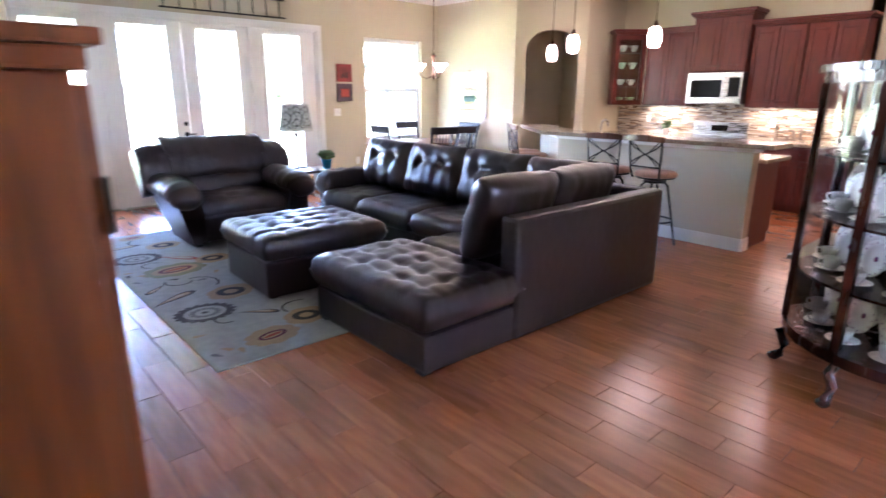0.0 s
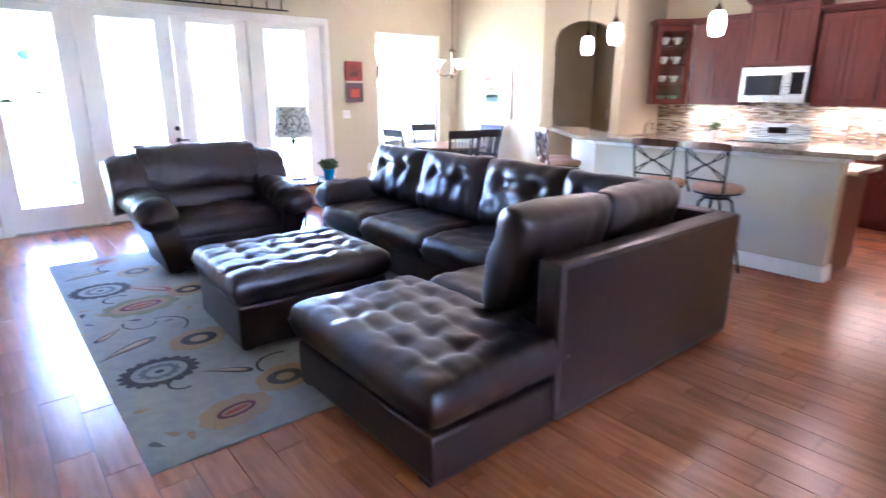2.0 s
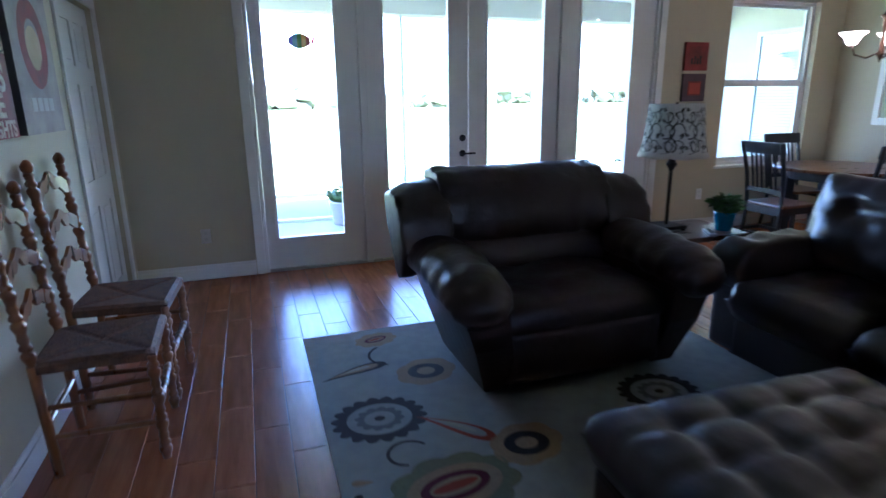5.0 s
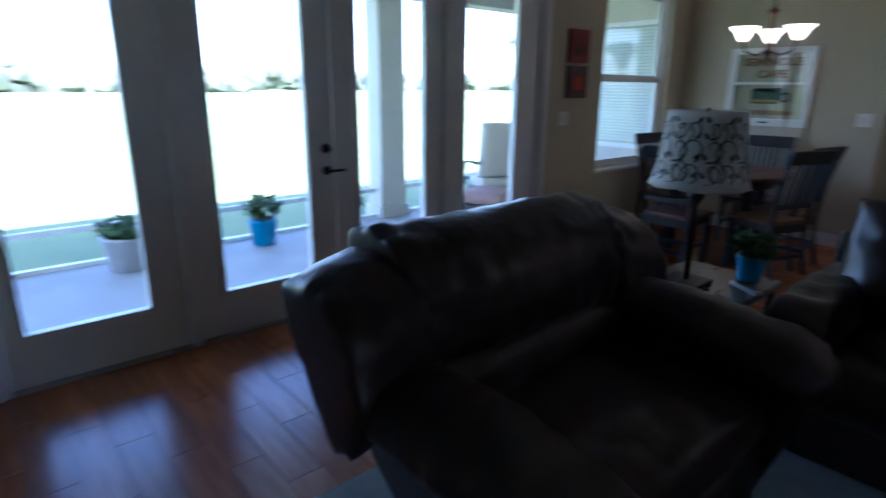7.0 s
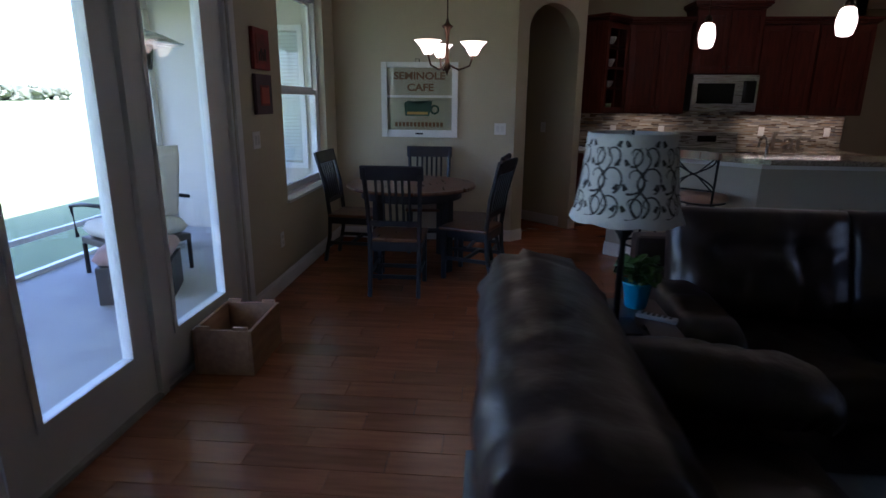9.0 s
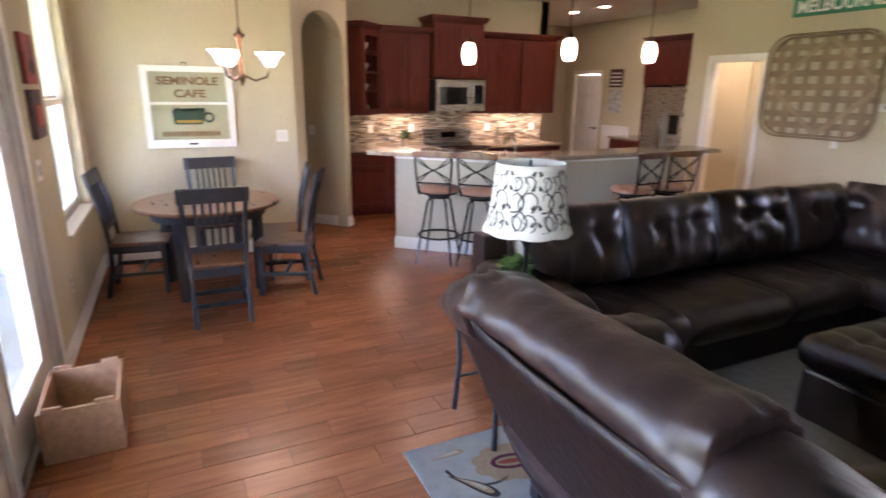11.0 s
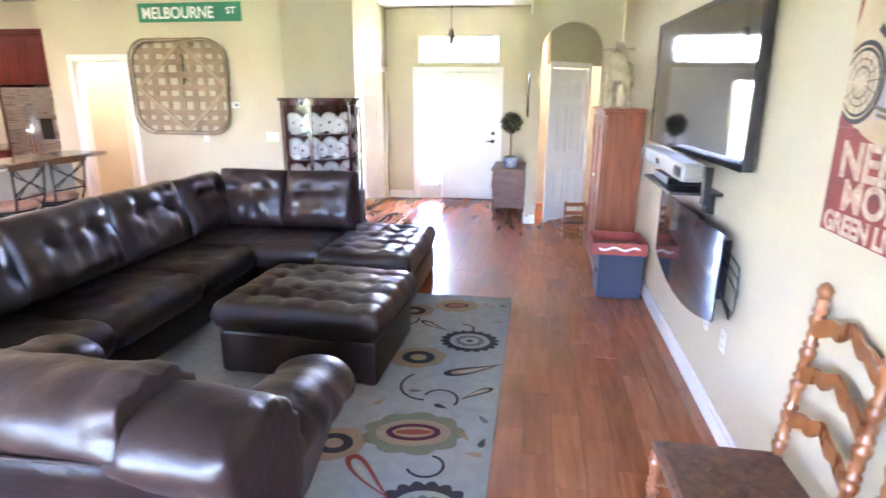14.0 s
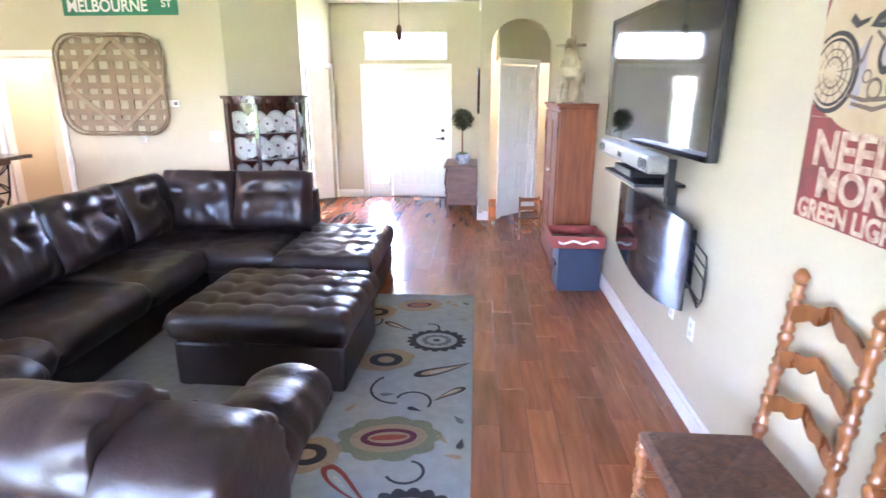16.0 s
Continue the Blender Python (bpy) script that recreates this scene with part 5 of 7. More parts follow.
TC = (6.88, 7.26)
tb = thing("dining_table", rotz(TC[0], TC[1], 10), "round brown wooden dining table with dark square legs", "table")
part("tabletop", lathe([(0.54, 0.725), (0.585, 0.73), (0.59, 0.745), (0.58, 0.757), (0.3, 0.758)], 48), TABLEW, tb, "round brown plank top")
part("apron", lathe([(0.46, 0.64), (0.46, 0.724), (0.1, 0.7245)], 40), DARKP, tb)
for k in range(4):
    a = radians(45 + 90 * k)
    part("leg", moved(boxes((-0.035, -0.035, 0, 0.035, 0.035, 0.66)), Matrix.Translation((0.43 * math.cos(a), 0.43 * math.sin(a), 0)) @ Matrix.Rotation(a, 4, "Z")), DARKP, tb, bevel=0.006)
dc = dining_chair()
dc.matrix_basis = rotz(6.14, 7.27, 0)
for x, y, a in ((7.42, 7.16, 184), (7.02, 7.82, -95), (6.90, 6.70, 80), (6.55, 6.68, 70)):
    copy_thing(dc, rotz(x, y, a))

SHADE_G = glow("frosted_lit_glass", (1.0, 0.80, 0.52), 0.5)
cl = thing("chandelier", rotz(6.66, 6.93, 20), "bronze chandelier with lit frosted glass bell shades over the table", "chandelier")
part("chain", rod(bmesh.new(), (0, 0, 2.14), (0, 0, H - 0.03), 0.006), BRONZE, cl)
part("canopy", lathe([(0.06, H - 0.03), (0.065, H - 0.001)], 16), BRONZE, cl)
part("column", lathe([(0.006, 2.14), (0.02, 2.10), (0.05, 2.08), (0.02, 2.05), (0.012, 1.95), (0.02, 1.80), (0.035, 1.77), (0.012, 1.73), (0.004, 1.70)], 14), BRONZE, cl, smooth=True)
for k in range(3):
    a = 2 * math.pi * k / 3
    c_, s_ = math.cos(a), math.sin(a)
    part("arm", tube([(0.015 * c_, 0.015 * s_, 1.78), (0.10 * c_, 0.10 * s_, 1.74), (0.19 * c_, 0.19 * s_, 1.77), (0.22 * c_, 0.22 * s_, 1.85)], 0.008), BRONZE, cl, smooth=True)
    part("shade", lathe([(0.03, 1.85), (0.045, 1.87), (0.065, 1.91), (0.11, 1.955), (0.104, 1.956), (0.05, 1.90)], 20, at=(0.22 * c_, 0.22 * s_, 0)), SHADE_G, cl, "lit frosted bell shade", smooth=True)
for x, y, z in ((6.86, 4.80, 2.03), (6.28, 4.05, 2.065), (6.28, 3.06, 2.075)):
    pd = thing("pendant_light", rotz(x, y, 0), "lit white glass pendant light hanging over the bar", "pendant light", "pendants over the breakfast bar")
    part("shade", lathe([(0.03, z - 0.10), (0.05, z - 0.09), (0.066, z - 0.03), (0.066, z + 0.02), (0.05, z + 0.085), (0.03, z + 0.10)], 20), SHADE_G, pd, "white glass barrel shade", smooth=True)
    part("cap", lathe([(0.031, z + 0.10), (0.03, z + 0.125), (0.012, z + 0.16)], 14), BRONZE, pd)
    part("cord", rod(bmesh.new(), (0, 0, z + 0.15), (0, 0, H - 0.02), 0.005), BRONZE, pd)
    part("canopy", lathe([(0.055, H - 0.02), (0.06, H - 0.001)], 16), BRONZE, pd)
CAN = glow("lit_downlight", (1.0, 0.85, 0.6), 3.5)
HALL_PANTRY_CAN = glow("lit_hall_and_added_pantry_downlight", (1.0, 0.85, 0.6), 14)
# (7.1, -0.1) is an unseen fill lamp, added to brighten the pantry
for x, y in ((8.6, 2.3), (8.0, 3.6), (10.4, 0.9), (8.0, 4.8), (9.6, 0.9), (7.1, -0.1), (1.05, -0.75)):
    dl = thing("ceiling_light", rotz(x, y, 0, H), "round white recessed ceiling downlight, lit (an added one in the pantry)", "ceiling light", "kitchen downlights")
    part("trim_ring", lathe([(0.095, -0.006), (0.095, -0.001), (0.07, -0.0005)], 24), WHITE, dl)
    part("diffuser", lathe([(0.068, -0.008), (0.06, -0.0085)], 24), HALL_PANTRY_CAN if y < 0 else CAN, dl)

# ---- television wall ----
def pic(name, m, w, h, d, material, label, category="wall art"):
    """A flat thing hung on a wall: local x along the wall, front at -y, wall at y 0."""
    t = thing(name, m, label, category)
    part("panel", boxes((0, -d, 0, w, -0.002, h)), material, t, bevel=0.003)
    return t


tv = thing("television", rotz(XW, 2.93, 90, 1.385) @ rotz(0, -0.09, 2), "large black flat television on a wall mount", "television")
part("screen", boxes((0.035, -0.052, 0.05, 1.83, -0.046, 0.80)), BLACKG, tv, "glossy dark glass screen")
part("bezel", boxes((0, -0.05, 0, 1.87, 0, 0.83)), BLACKPL, tv, bevel=0.008)
part("bezel_trim", boxes((0, -0.055, 0.0, 0.034, -0.0505, 0.83), (1.831, -0.055, 0, 1.87, -0.0505, 0.83), (0.034, -0.055, 0.801, 1.831, -0.0505, 0.83), (0.034, -0.055, 0, 1.831, -0.0505, 0.049)), BLACKG, tv)
part("mount", boxes((0.7, 0.002, 0.2, 1.2, 0.062, 0.6)), BLACKPL, tv)
sb = thing("soundbar", rotz(XW, 3.42, 90, 1.30) @ rotz(0, -0.22, 0), "silver-grey soundbar speaker on a bracket under the television", "soundbar")
GREYPL = mat("grey_silver_plastic", (0.22, 0.21, 0.20), (0.17, 0.16, 0.16), rough=0.4, metal=0.3, scale=40)
part("body", boxes((0, -0.06, 0, 1.15, 0.05, 0.095)), GREYPL, sb, bevel=0.02)
for x in (0.05, 0.12, 1.03, 1.10):
    part("driver", moved(lathe([(0.028, 0), (0.03, 0.006), (0.012, 0.002)], 18), Matrix.Translation((x, -0.0605, 0.048)) @ Matrix.Rotation(radians(90), 4, "X")), BLACKPL, sb)
part("label_plate", boxes((0.53, -0.0635, 0.03, 0.62, -0.0605, 0.06)), CHROME, sb)
part("bracket", boxes((0.95, 0.10, -0.14, 1.0, 0.14, 0.06)), BLACKPL, sb)
sh = thing("wall_shelf", rotz(XW, 3.62, 90, 1.20), "small black glass wall shelf with a media box", "shelf")
part("shelf_board", boxes((0, -0.28, 0, 0.75, -0.002, 0.018)), BLACKPL, sh, bevel=0.004)
part("bracket", boxes((0.55, -0.05, -0.12, 0.63, -0.002, -0.001)), BLACKPL, sh, bevel=0.006)
tagged(part("media_box", boxes((XW + 0.05, 3.72, 1.219, XW + 0.24, 4.12, 1.262)), BLACKPL, bevel=0.006), "slim black media player box on the shelf", "media player")
fp = thing("electric_fireplace", rotz(XW, 3.46, 90, 0.56), "curved black glass electric fireplace hung on the wall", "fireplace")
part("body", boxes((0.20, -0.125, 0.14, 1.15, -0.002, 0.46)), BLACKPL, fp, bevel=0.01)
bm = bmesh.new()
n = 24
pts = []
for k in range(n + 1):
    q = -1 + 2 * k / n
    pts.append((0.685 + 0.685 * q, -0.125 - 0.010 * (1 - q * q), 0.10 - 0.10 * (1 - q * q), 0.54))
vs = [[bm.verts.new(v) for v in ((x, y, z0), (x, y, z1), (x, y + 0.008, z1), (x, y + 0.008, z0))] for x, y, z0, z1 in pts]
for a, b in zip(vs, vs[1:]):
    for i in range(4):
        j = (i + 1) % 4
        bm.faces.new((a[i], a[j], b[j], b[i]))
bm.faces.new(vs[0])
bm.faces.new(vs[-1][::-1])
part("glass_front", bm, BLACKG, fp, "bowed black glass front")
for k in range(3):
    part("cable", tube([(1.152, -0.03, 0.42 - 0.05 * k), (1.36, -0.03, 0.38 - 0.06 * k), (1.39 - 0.01 * k, -0.03, 0.25 - 0.04 * k), (1.37, -0.03, 0.16), (1.32, -0.03, 0.10 + 0.02 * k), (1.152, -0.03, 0.18)], 0.004), BLACKPL, fp, smooth=True)


def plate(p, ang, w=0.075, h=0.118, label="white wall outlet plate", cat="outlet", slots=2):
    o = thing("outlet_plate" if cat == "outlet" else "switch_plate", rotz(p[0], p[1], ang, p[2]), label, cat)
    part("plate", boxes((-w / 2, -0.007, -h / 2, w / 2, -0.001, h / 2)), WHITE, o, bevel=0.002)
    n_ = max(1, round(w / 0.05) - 0) if cat != "outlet" else 1
    for i in range(n_):
        x = (i - (n_ - 1) / 2) * 0.046
        if cat == "outlet":
            for z in (-0.024, 0.024):
                part("socket", boxes((x - 0.014, -0.009, z - 0.012, x + 0.014, -0.007, z + 0.012)), CHINA, o, bevel=0.001)
        else:
            part("rocker", boxes((x - 0.015, -0.011, -0.032, x + 0.015, -0.007, 0.032)), CHINA, o, bevel=0.002)
    return o


for y in (4.08, 4.38, 4.68):
    plate((XW, y, 0.50), 90)
plate((1.02, YN, 0.366), 0)
plate((6.05, YN, 0.40), 0)
plate((5.68, YN, 1.21), 0, 0.12, 0.118, "white double light switch plate", "light switch")
plate((XP, 6.45, 1.21), -90, 0.12, 0.118, "white double light switch plate", "light switch")
plate((QX + 0.27, QY + 0.40, 1.19), -135 + 0, 0.075, 0.118, "white light switch plate in the hallway", "light switch")
plate((4.85, YB, 1.175), 180, 0.16, 0.118, "white triple light switch plate", "light switch")
plate((5.78, YB, 1.16), 180)
plate((7.45, -0.62, 1.17), 180, 0.12, 0.118, "white light switch plate in the pantry", "light switch")
plate((1.60, -0.9, 1.2), 90 + 180, 0.075, 0.118, "white light switch plate in the foyer", "light switch")
th = thing("thermostat", rotz(5.325, YB, 180, 1.57), "small white wall thermostat", "thermostat")
part("body", boxes((-0.06, -0.025, -0.04, 0.06, -0.001, 0.04)), WHITE, th, bevel=0.004)
part("display", boxes((0.005, -0.0265, -0.018, 0.045, -0.0245, 0.02)), GREYPL, th)

# canvas signs
REDC = mat("worn_red_print", (0.30, 0.045, 0.035), (0.14, 0.03, 0.025), rough=0.7, scale=9, detail=10, bump=0.1)
CREAMC = mat("cream_print", (0.58, 0.47, 0.30), (0.42, 0.30, 0.16), rough=0.7, scale=5, detail=10)
DARKC = mat("dark_print", (0.035, 0.028, 0.025), rough=0.7, scale=12)
BLACKE = mat("black_canvas_edge", (0.02, 0.018, 0.018), rough=0.7)
CW, CH = 0.60, 0.95
cv = thing("canvas_sign", rotz(XW, 5.52, 90, 1.30), "red and cream canvas print of a motorcycle with bold lettering", "wall sign")
part("canvas", boxes((0, -0.045, 0, CW, -0.002, CH)), BLACKE, cv)
part("print_lower", boxes((0.0, -0.047, 0, CW, -0.0452, 0.33)), REDC, cv, "worn red printed field")
part("print_upper", boxes((0.0, -0.047, 0.331, CW, -0.0452, CH)), CREAMC, cv, "cream printed field")


def flat_on(t, outline, y, material, name="print_shape"):
    bm = bmesh.new()
    f = bm.faces.new([bm.verts.new((x, y, z)) for x, z in outline])
    return part(name, bm, material, t)


def ring_on(t, x, z, r0, r1, y, material, n=28, sq=1.0):
    bm = bmesh.new()
    a = [[bm.verts.new((x + r * sq * math.cos(2 * math.pi * k / n), y, z + r * math.sin(2 * math.pi * k / n))) for k in range(n)] for r in (r0, r1)]
    for k in range(n):
        j = (k + 1) % n
        bm.faces.new((a[0][k], a[0][j], a[1][j], a[1][k]))
    return part("print_shape", bm, material, t)


SEPIA = mat("sepia_print", (0.20, 0.135, 0.085), (0.10, 0.065, 0.045), rough=0.7, scale=40, detail=8)
INK = mat("pale_blue_ink", (0.30, 0.28, 0.36), (0.46, 0.38, 0.30), rough=0.7, scale=14, detail=9)


def stroke(t, pts, w, y, material):
    """A painted line through points, thinner at its ends."""
    bm = bmesh.new()
    last = None
    for k, (x, z) in enumerate(pts):
        (xa, za), (xb, zb) = pts[max(k - 1, 0)], pts[min(k + 1, len(pts) - 1)]
        d = Vector((xb - xa, zb - za)).normalized() * w * (0.45 + 0.55 * math.sin(math.pi * (k + 0.5) / len(pts)))
        cur = [bm.verts.new((x - d.y, y, z + d.x)), bm.verts.new((x + d.y, y, z - d.x))]
        if last:
            bm.faces.new((last[0], last[1], cur[1], cur[0]))
        last = cur
    return part("print_shape", bm, material, t)


def arc(x, z, rx, rz, a0, a1, n=14):
    return [(x + rx * math.cos(radians(a0 + (a1 - a0) * k / n)), z + rz * math.sin(radians(a0 + (a1 - a0) * k / n))) for k in range(n + 1)]


# cream ground dips into the red field; red corner above
flat_on(cv, arc(0.33, 0.37, 0.24, 0.085, 180, 360, 20), -0.0478, CREAMC)
flat_on(cv, [(0.0, 0.332), (0.10, 0.332), (0.045, 0.36), (0.0, 0.37)], -0.0478, REDC)
flat_on(cv, [(0.0, 0.62), (0.03, 0.72), (0.10, 0.80), (0.20, 0.86), (0.30, 0.90), (0.30, 0.949), (0.0, 0.949)], -0.0478, REDC)
for x, z, r in ((0.085, 0.465, 0.115), (0.535, 0.455, 0.125)):
    x1 = min(x + r, 0.598)
    for q, w in ((1.0, 0.010), (0.84, 0.006), (0.60, 0.003), (0.40, 0.004)):
        pts = [p for p in arc(x, z, r * q, r * q, 20, 380, 40) if 0.004 < p[0] < 0.596]
        pts.sort(key=lambda p: math.atan2(p[1] - z, (p[0] - x) * (1 if x < .3 else -1)))
        stroke(cv, pts, w, -0.0484, DARKC if q > 0.8 else SEPIA)
    for k in range(14):
        a = 2 * math.pi * k / 14 + 0.1
        p = [(x + r * q * math.cos(a), z + r * q * math.sin(a)) for q in (0.2, 0.5, 0.8)]
        if all(0.004 < v[0] < 0.596 for v in p):
            stroke(cv, p, 0.0022, -0.0482, SEPIA)
# engine, tank, seat, fork, pipes
flat_on(cv, arc(0.315, 0.50, 0.034, 0.048, 0, 360, 18), -0.0486, DARKC)
flat_on(cv, arc(0.315, 0.505, 0.018, 0.03, 0, 360, 14), -0.0490, INK)
for x, z, r in ((0.29, 0.415, 0.032), (0.36, 0.42, 0.026), (0.25, 0.45, 0.02)):
    ring_on(cv, x, z, r * 0.7, r, -0.0486, SEPIA)
flat_on(cv, [(0.225, 0.585), (0.25, 0.615), (0.31, 0.635), (0.40, 0.64), (0.43, 0.61), (0.36, 0.60), (0.28, 0.575)], -0.0486, DARKC)
flat_on(cv, [(0.255, 0.592), (0.31, 0.615), (0.39, 0.622), (0.35, 0.608), (0.29, 0.588)], -0.0490, SEPIA)
flat_on(cv, [(0.13, 0.61), (0.165, 0.585), (0.215, 0.598), (0.225, 0.612), (0.175, 0.605), (0.145, 0.63)], -0.0486, DARKC)
flat_on(cv, [(0.375, 0.60), (0.44, 0.68), (0.455, 0.70), (0.46, 0.66), (0.43, 0.56), (0.40, 0.47), (0.375, 0.46), (0.40, 0.54)], -0.0487, DARKC)
flat_on(cv, [(0.19, 0.52), (0.235, 0.56), (0.24, 0.46), (0.22, 0.36), (0.19, 0.36), (0.205, 0.44)], -0.0482, INK)
for pts in ([(0.46, 0.70), (0.49, 0.60), (0.535, 0.455)], [(0.475, 0.71), (0.505, 0.61), (0.55, 0.47)], [(0.40, 0.76), (0.42, 0.80), (0.47, 0.79), (0.50, 0.72)], [(0.17, 0.40), (0.25, 0.385), (0.34, 0.39), (0.42, 0.42)],
            [(0.20, 0.375), (0.30, 0.36), (0.40, 0.385)], [(0.24, 0.56), (0.22, 0.50), (0.18, 0.46)], [(0.26, 0.57), (0.30, 0.54), (0.36, 0.55)], [(0.35, 0.47), (0.37, 0.52), (0.36, 0.57)]):
    stroke(cv, pts, 0.007, -0.0488, SEPIA)
stroke(cv, arc(0.45, 0.79, 0.05, 0.065, 150, 300), 0.010, -0.0488, DARKC)
stroke(cv, arc(0.13, 0.86, 0.10, 0.07, 180, 380), 0.012, -0.0488, DARKC)
flat_on(cv, arc(0.13, 0.86, 0.06, 0.04, 0, 360, 18), -0.0484, SEPIA)
LETC = mat("cream_lettering", (0.62, 0.52, 0.38), (0.36, 0.20, 0.14), rough=0.7, scale=30)
for w_, x, z, s, sx in (("NEEDS", 0.055, 0.185, 0.135, 1.0), ("MORE", 0.10, 0.085, 0.115, 1.0), ("GREEN LIGHTS", 0.02, 0.008, 0.078, 0.85)):
    o = letter_sign(w_, Matrix.Identity(4), s, 0.0006, LETC, "", "", s * 0.035)
    o.name, o.parent = "lettering", cv
    o.data.transform(Matrix.Scale(1.12, 4, (0, 1, 0)))
    wid = max(v.co.x for v in o.data.vertices)
    lim = CW - 2 * x if x > 0.05 else CW - 0.04
    o.matrix_basis = Matrix.Translation((x, -0.048, z)) @ upright @ Matrix.Scale(lim / wid, 4, (1, 0, 0))
cv2 = thing("canvas_sign", rotz(XW, 6.22, 90, 1.30), "pale printed canvas with a red oval emblem", "wall sign")
part("canvas", boxes((0, -0.045, 0, 0.55, -0.002, CH)), BLACKE, cv2)
part("print_lower", boxes((0, -0.047, 0, 0.55, -0.0452, CH)), mat("faded_print", (0.42, 0.38, 0.34), (0.25, 0.2, 0.18), rough=0.7, scale=7, detail=9), cv2, "faded printed field")
ring_on(cv2, 0.28, 0.40, 0.11, 0.20, -0.0478, REDC, sq=0.9)
flat_on(cv2, [(0.28 + 0.10 * math.cos(a * .3), 0.38 + 0.10 * math.sin(a * .3)) for a in range(21)], -0.0478, CREAMC)
for k in range(4):
    part("print_shape", boxes((0.08 + 0.1 * k, -0.0482, 0.66, 0.15 + 0.1 * k, -0.0472, 0.78)), DARKC, cv2)
    part("print_shape", boxes((0.12 + 0.08 * k, -0.0482, 0.10, 0.18 + 0.08 * k, -0.0472, 0.16)), CHINA, cv2)
part("print_shape", boxes((0.03, -0.0482, 0.83, 0.52, -0.0472, 0.90)), REDC, cv2)

# armoire, wooden horse, crate on bin, little chair
ar = thing("armoire", rotz(XW + 0.012, 0.97, 90), "tall amber pine armoire with two panelled doors", "armoire")
AD, AW, AH = 0.35, 1.0, 1.54
part("body", boxes((0, -AD, 0.02, AW, -0.002, AH)), PINE, ar, bevel=0.004)
part("plinth", boxes((-0.012, -AD - 0.012, 0, AW + 0.012, -0.002, 0.10)), PINE, ar, bevel=0.004)
part("cornice", boxes((-0.02, -AD - 0.02, AH, AW + 0.02, -0.002, AH + 0.035), (-0.04, -AD - 0.04, AH + 0.035, AW + 0.04, -0.002, AH + 0.06)), PINE, ar, bevel=0.006)
for k in range(2):
    x0 = 0.012 + k * (AW / 2 - 0.008)
    x1 = x0 + AW / 2 - 0.02
    f = 0.075
    dr = part("door", boxes((x0, -AD - 0.022, 0.12, x0 + f, -AD - 0.001, AH - 0.02), (x1 - f, -AD - 0.022, 0.12, x1, -AD - 0.001, AH - 0.02), (x0 + f, -AD - 0.022, 0.12, x1 - f, -AD - 0.001, 0.21), (x0 + f, -AD - 0.022, AH - 0.11, x1 - f, -AD - 0.001, AH - 0.02), (x0 + f, -AD - 0.022, 0.74, x1 - f, -AD - 0.001, 0.82)), PINE, ar, bevel=0.003)
    for i in range(4):
        xa = x0 + f + (x1 - x0 - 2 * f) * i / 4
        xb = x0 + f + (x1 - x0 - 2 * f) * (i + 1) / 4
        for z0, z1 in ((0.21, 0.74), (0.82, AH - 0.11)):
            part("plank", boxes((xa + 0.002, -AD - 0.012, z0, xb - 0.002, -AD - 0.001, z1)), PINE, dr, bevel=0.002)
part("latch", moved(lathe([(0.012, 0), (0.012, 0.012), (0.02, 0.02), (0.015, 0.03)], 12), Matrix.Translation((AW / 2 + 0.03, -AD - 0.022, 0.92)) @ Matrix.Rotation(radians(90), 4, "X")), CHINA, ar, "white knob")
for x in (0.004, AW - 0.004):
    for z in (0.3, AH - 0.25):
        part("hinge", boxes((x - 0.012, -AD - 0.026, z, x + 0.012, -AD - 0.02, z + 0.09)), IRON, ar)
OLDW = mat("old_cream_painted_wood", (0.52, 0.46, 0.33), (0.30, 0.24, 0.15), rough=0.7, scale=9, bump=0.15)
bm = pillow(0.50, 0.20, 0.22, 18, 12, 2.2)
moved(bm, Matrix.Translation((0, 0, 0.22)))
for x, y, lx in ((-0.2, -0.07, -0.10), (-0.2, 0.07, -0.02), (0.18, -0.07, 0.10), (0.18, 0.07, 0.05)):
    rod(bm, (x, y, 0.30), (x + lx * .5, y * 1.2, 0.15), 0.045, 0.03)
    rod(bm, (x + lx * .5, y * 1.2, 0.15), (x + lx, y * 1.2, 0.03), 0.03, 0.02)
    rod(bm, (x + lx, y * 1.2, 0.0), (x + lx, y * 1.2, 0.035), 0.032, 0.026)
rod(bm, (0.19, 0, 0.36), (0.27, 0, 0.54), 0.085, 0.055)
rod(bm, (0.25, 0, 0.55), (0.39, 0, 0.47), 0.055, 0.035)
rod(bm, (0.25, -0.14, 0.53), (0.25, 0.14, 0.53), 0.014)
rod(bm, (0.235, 0.03, 0.56), (0.23, 0.035, 0.62), 0.016, 0.005)
rod(bm, (0.235, -0.03, 0.56), (0.23, -0.035, 0.62), 0.016, 0.005)
ho = part("wooden_horse", bm, OLDW)
ho.matrix_basis = rotz(XW + 0.21, 1.55, 75, AH + 0.0605)
tagged(ho, "old cream painted wooden toy horse on the armoire", "toy horse")
bn = thing("storage_bin", rotz(XW + 0.045, 2.36, 0), "dark navy blue storage box on the floor by the wall", "storage box")
NAVY = mat("dark_navy_paint", (0.022, 0.032, 0.06), rough=0.55, scale=8)
part("body", boxes((0, 0, 0, 0.375, 0.36, 0.40)), NAVY, bn, bevel=0.01)
part("handle", boxes((0.376, 0.12, 0.2, 0.39, 0.24, 0.23)), IRON, bn)
cr = thing("drink_crate", rotz(XW + 0.03, 2.31, 0, 0.401), "old red painted wooden drink crate lying on the bin", "crate")
REDW = mat("worn_red_crate_paint", (0.40, 0.07, 0.045), (0.26, 0.05, 0.035), rough=0.65, scale=12, bump=0.15)
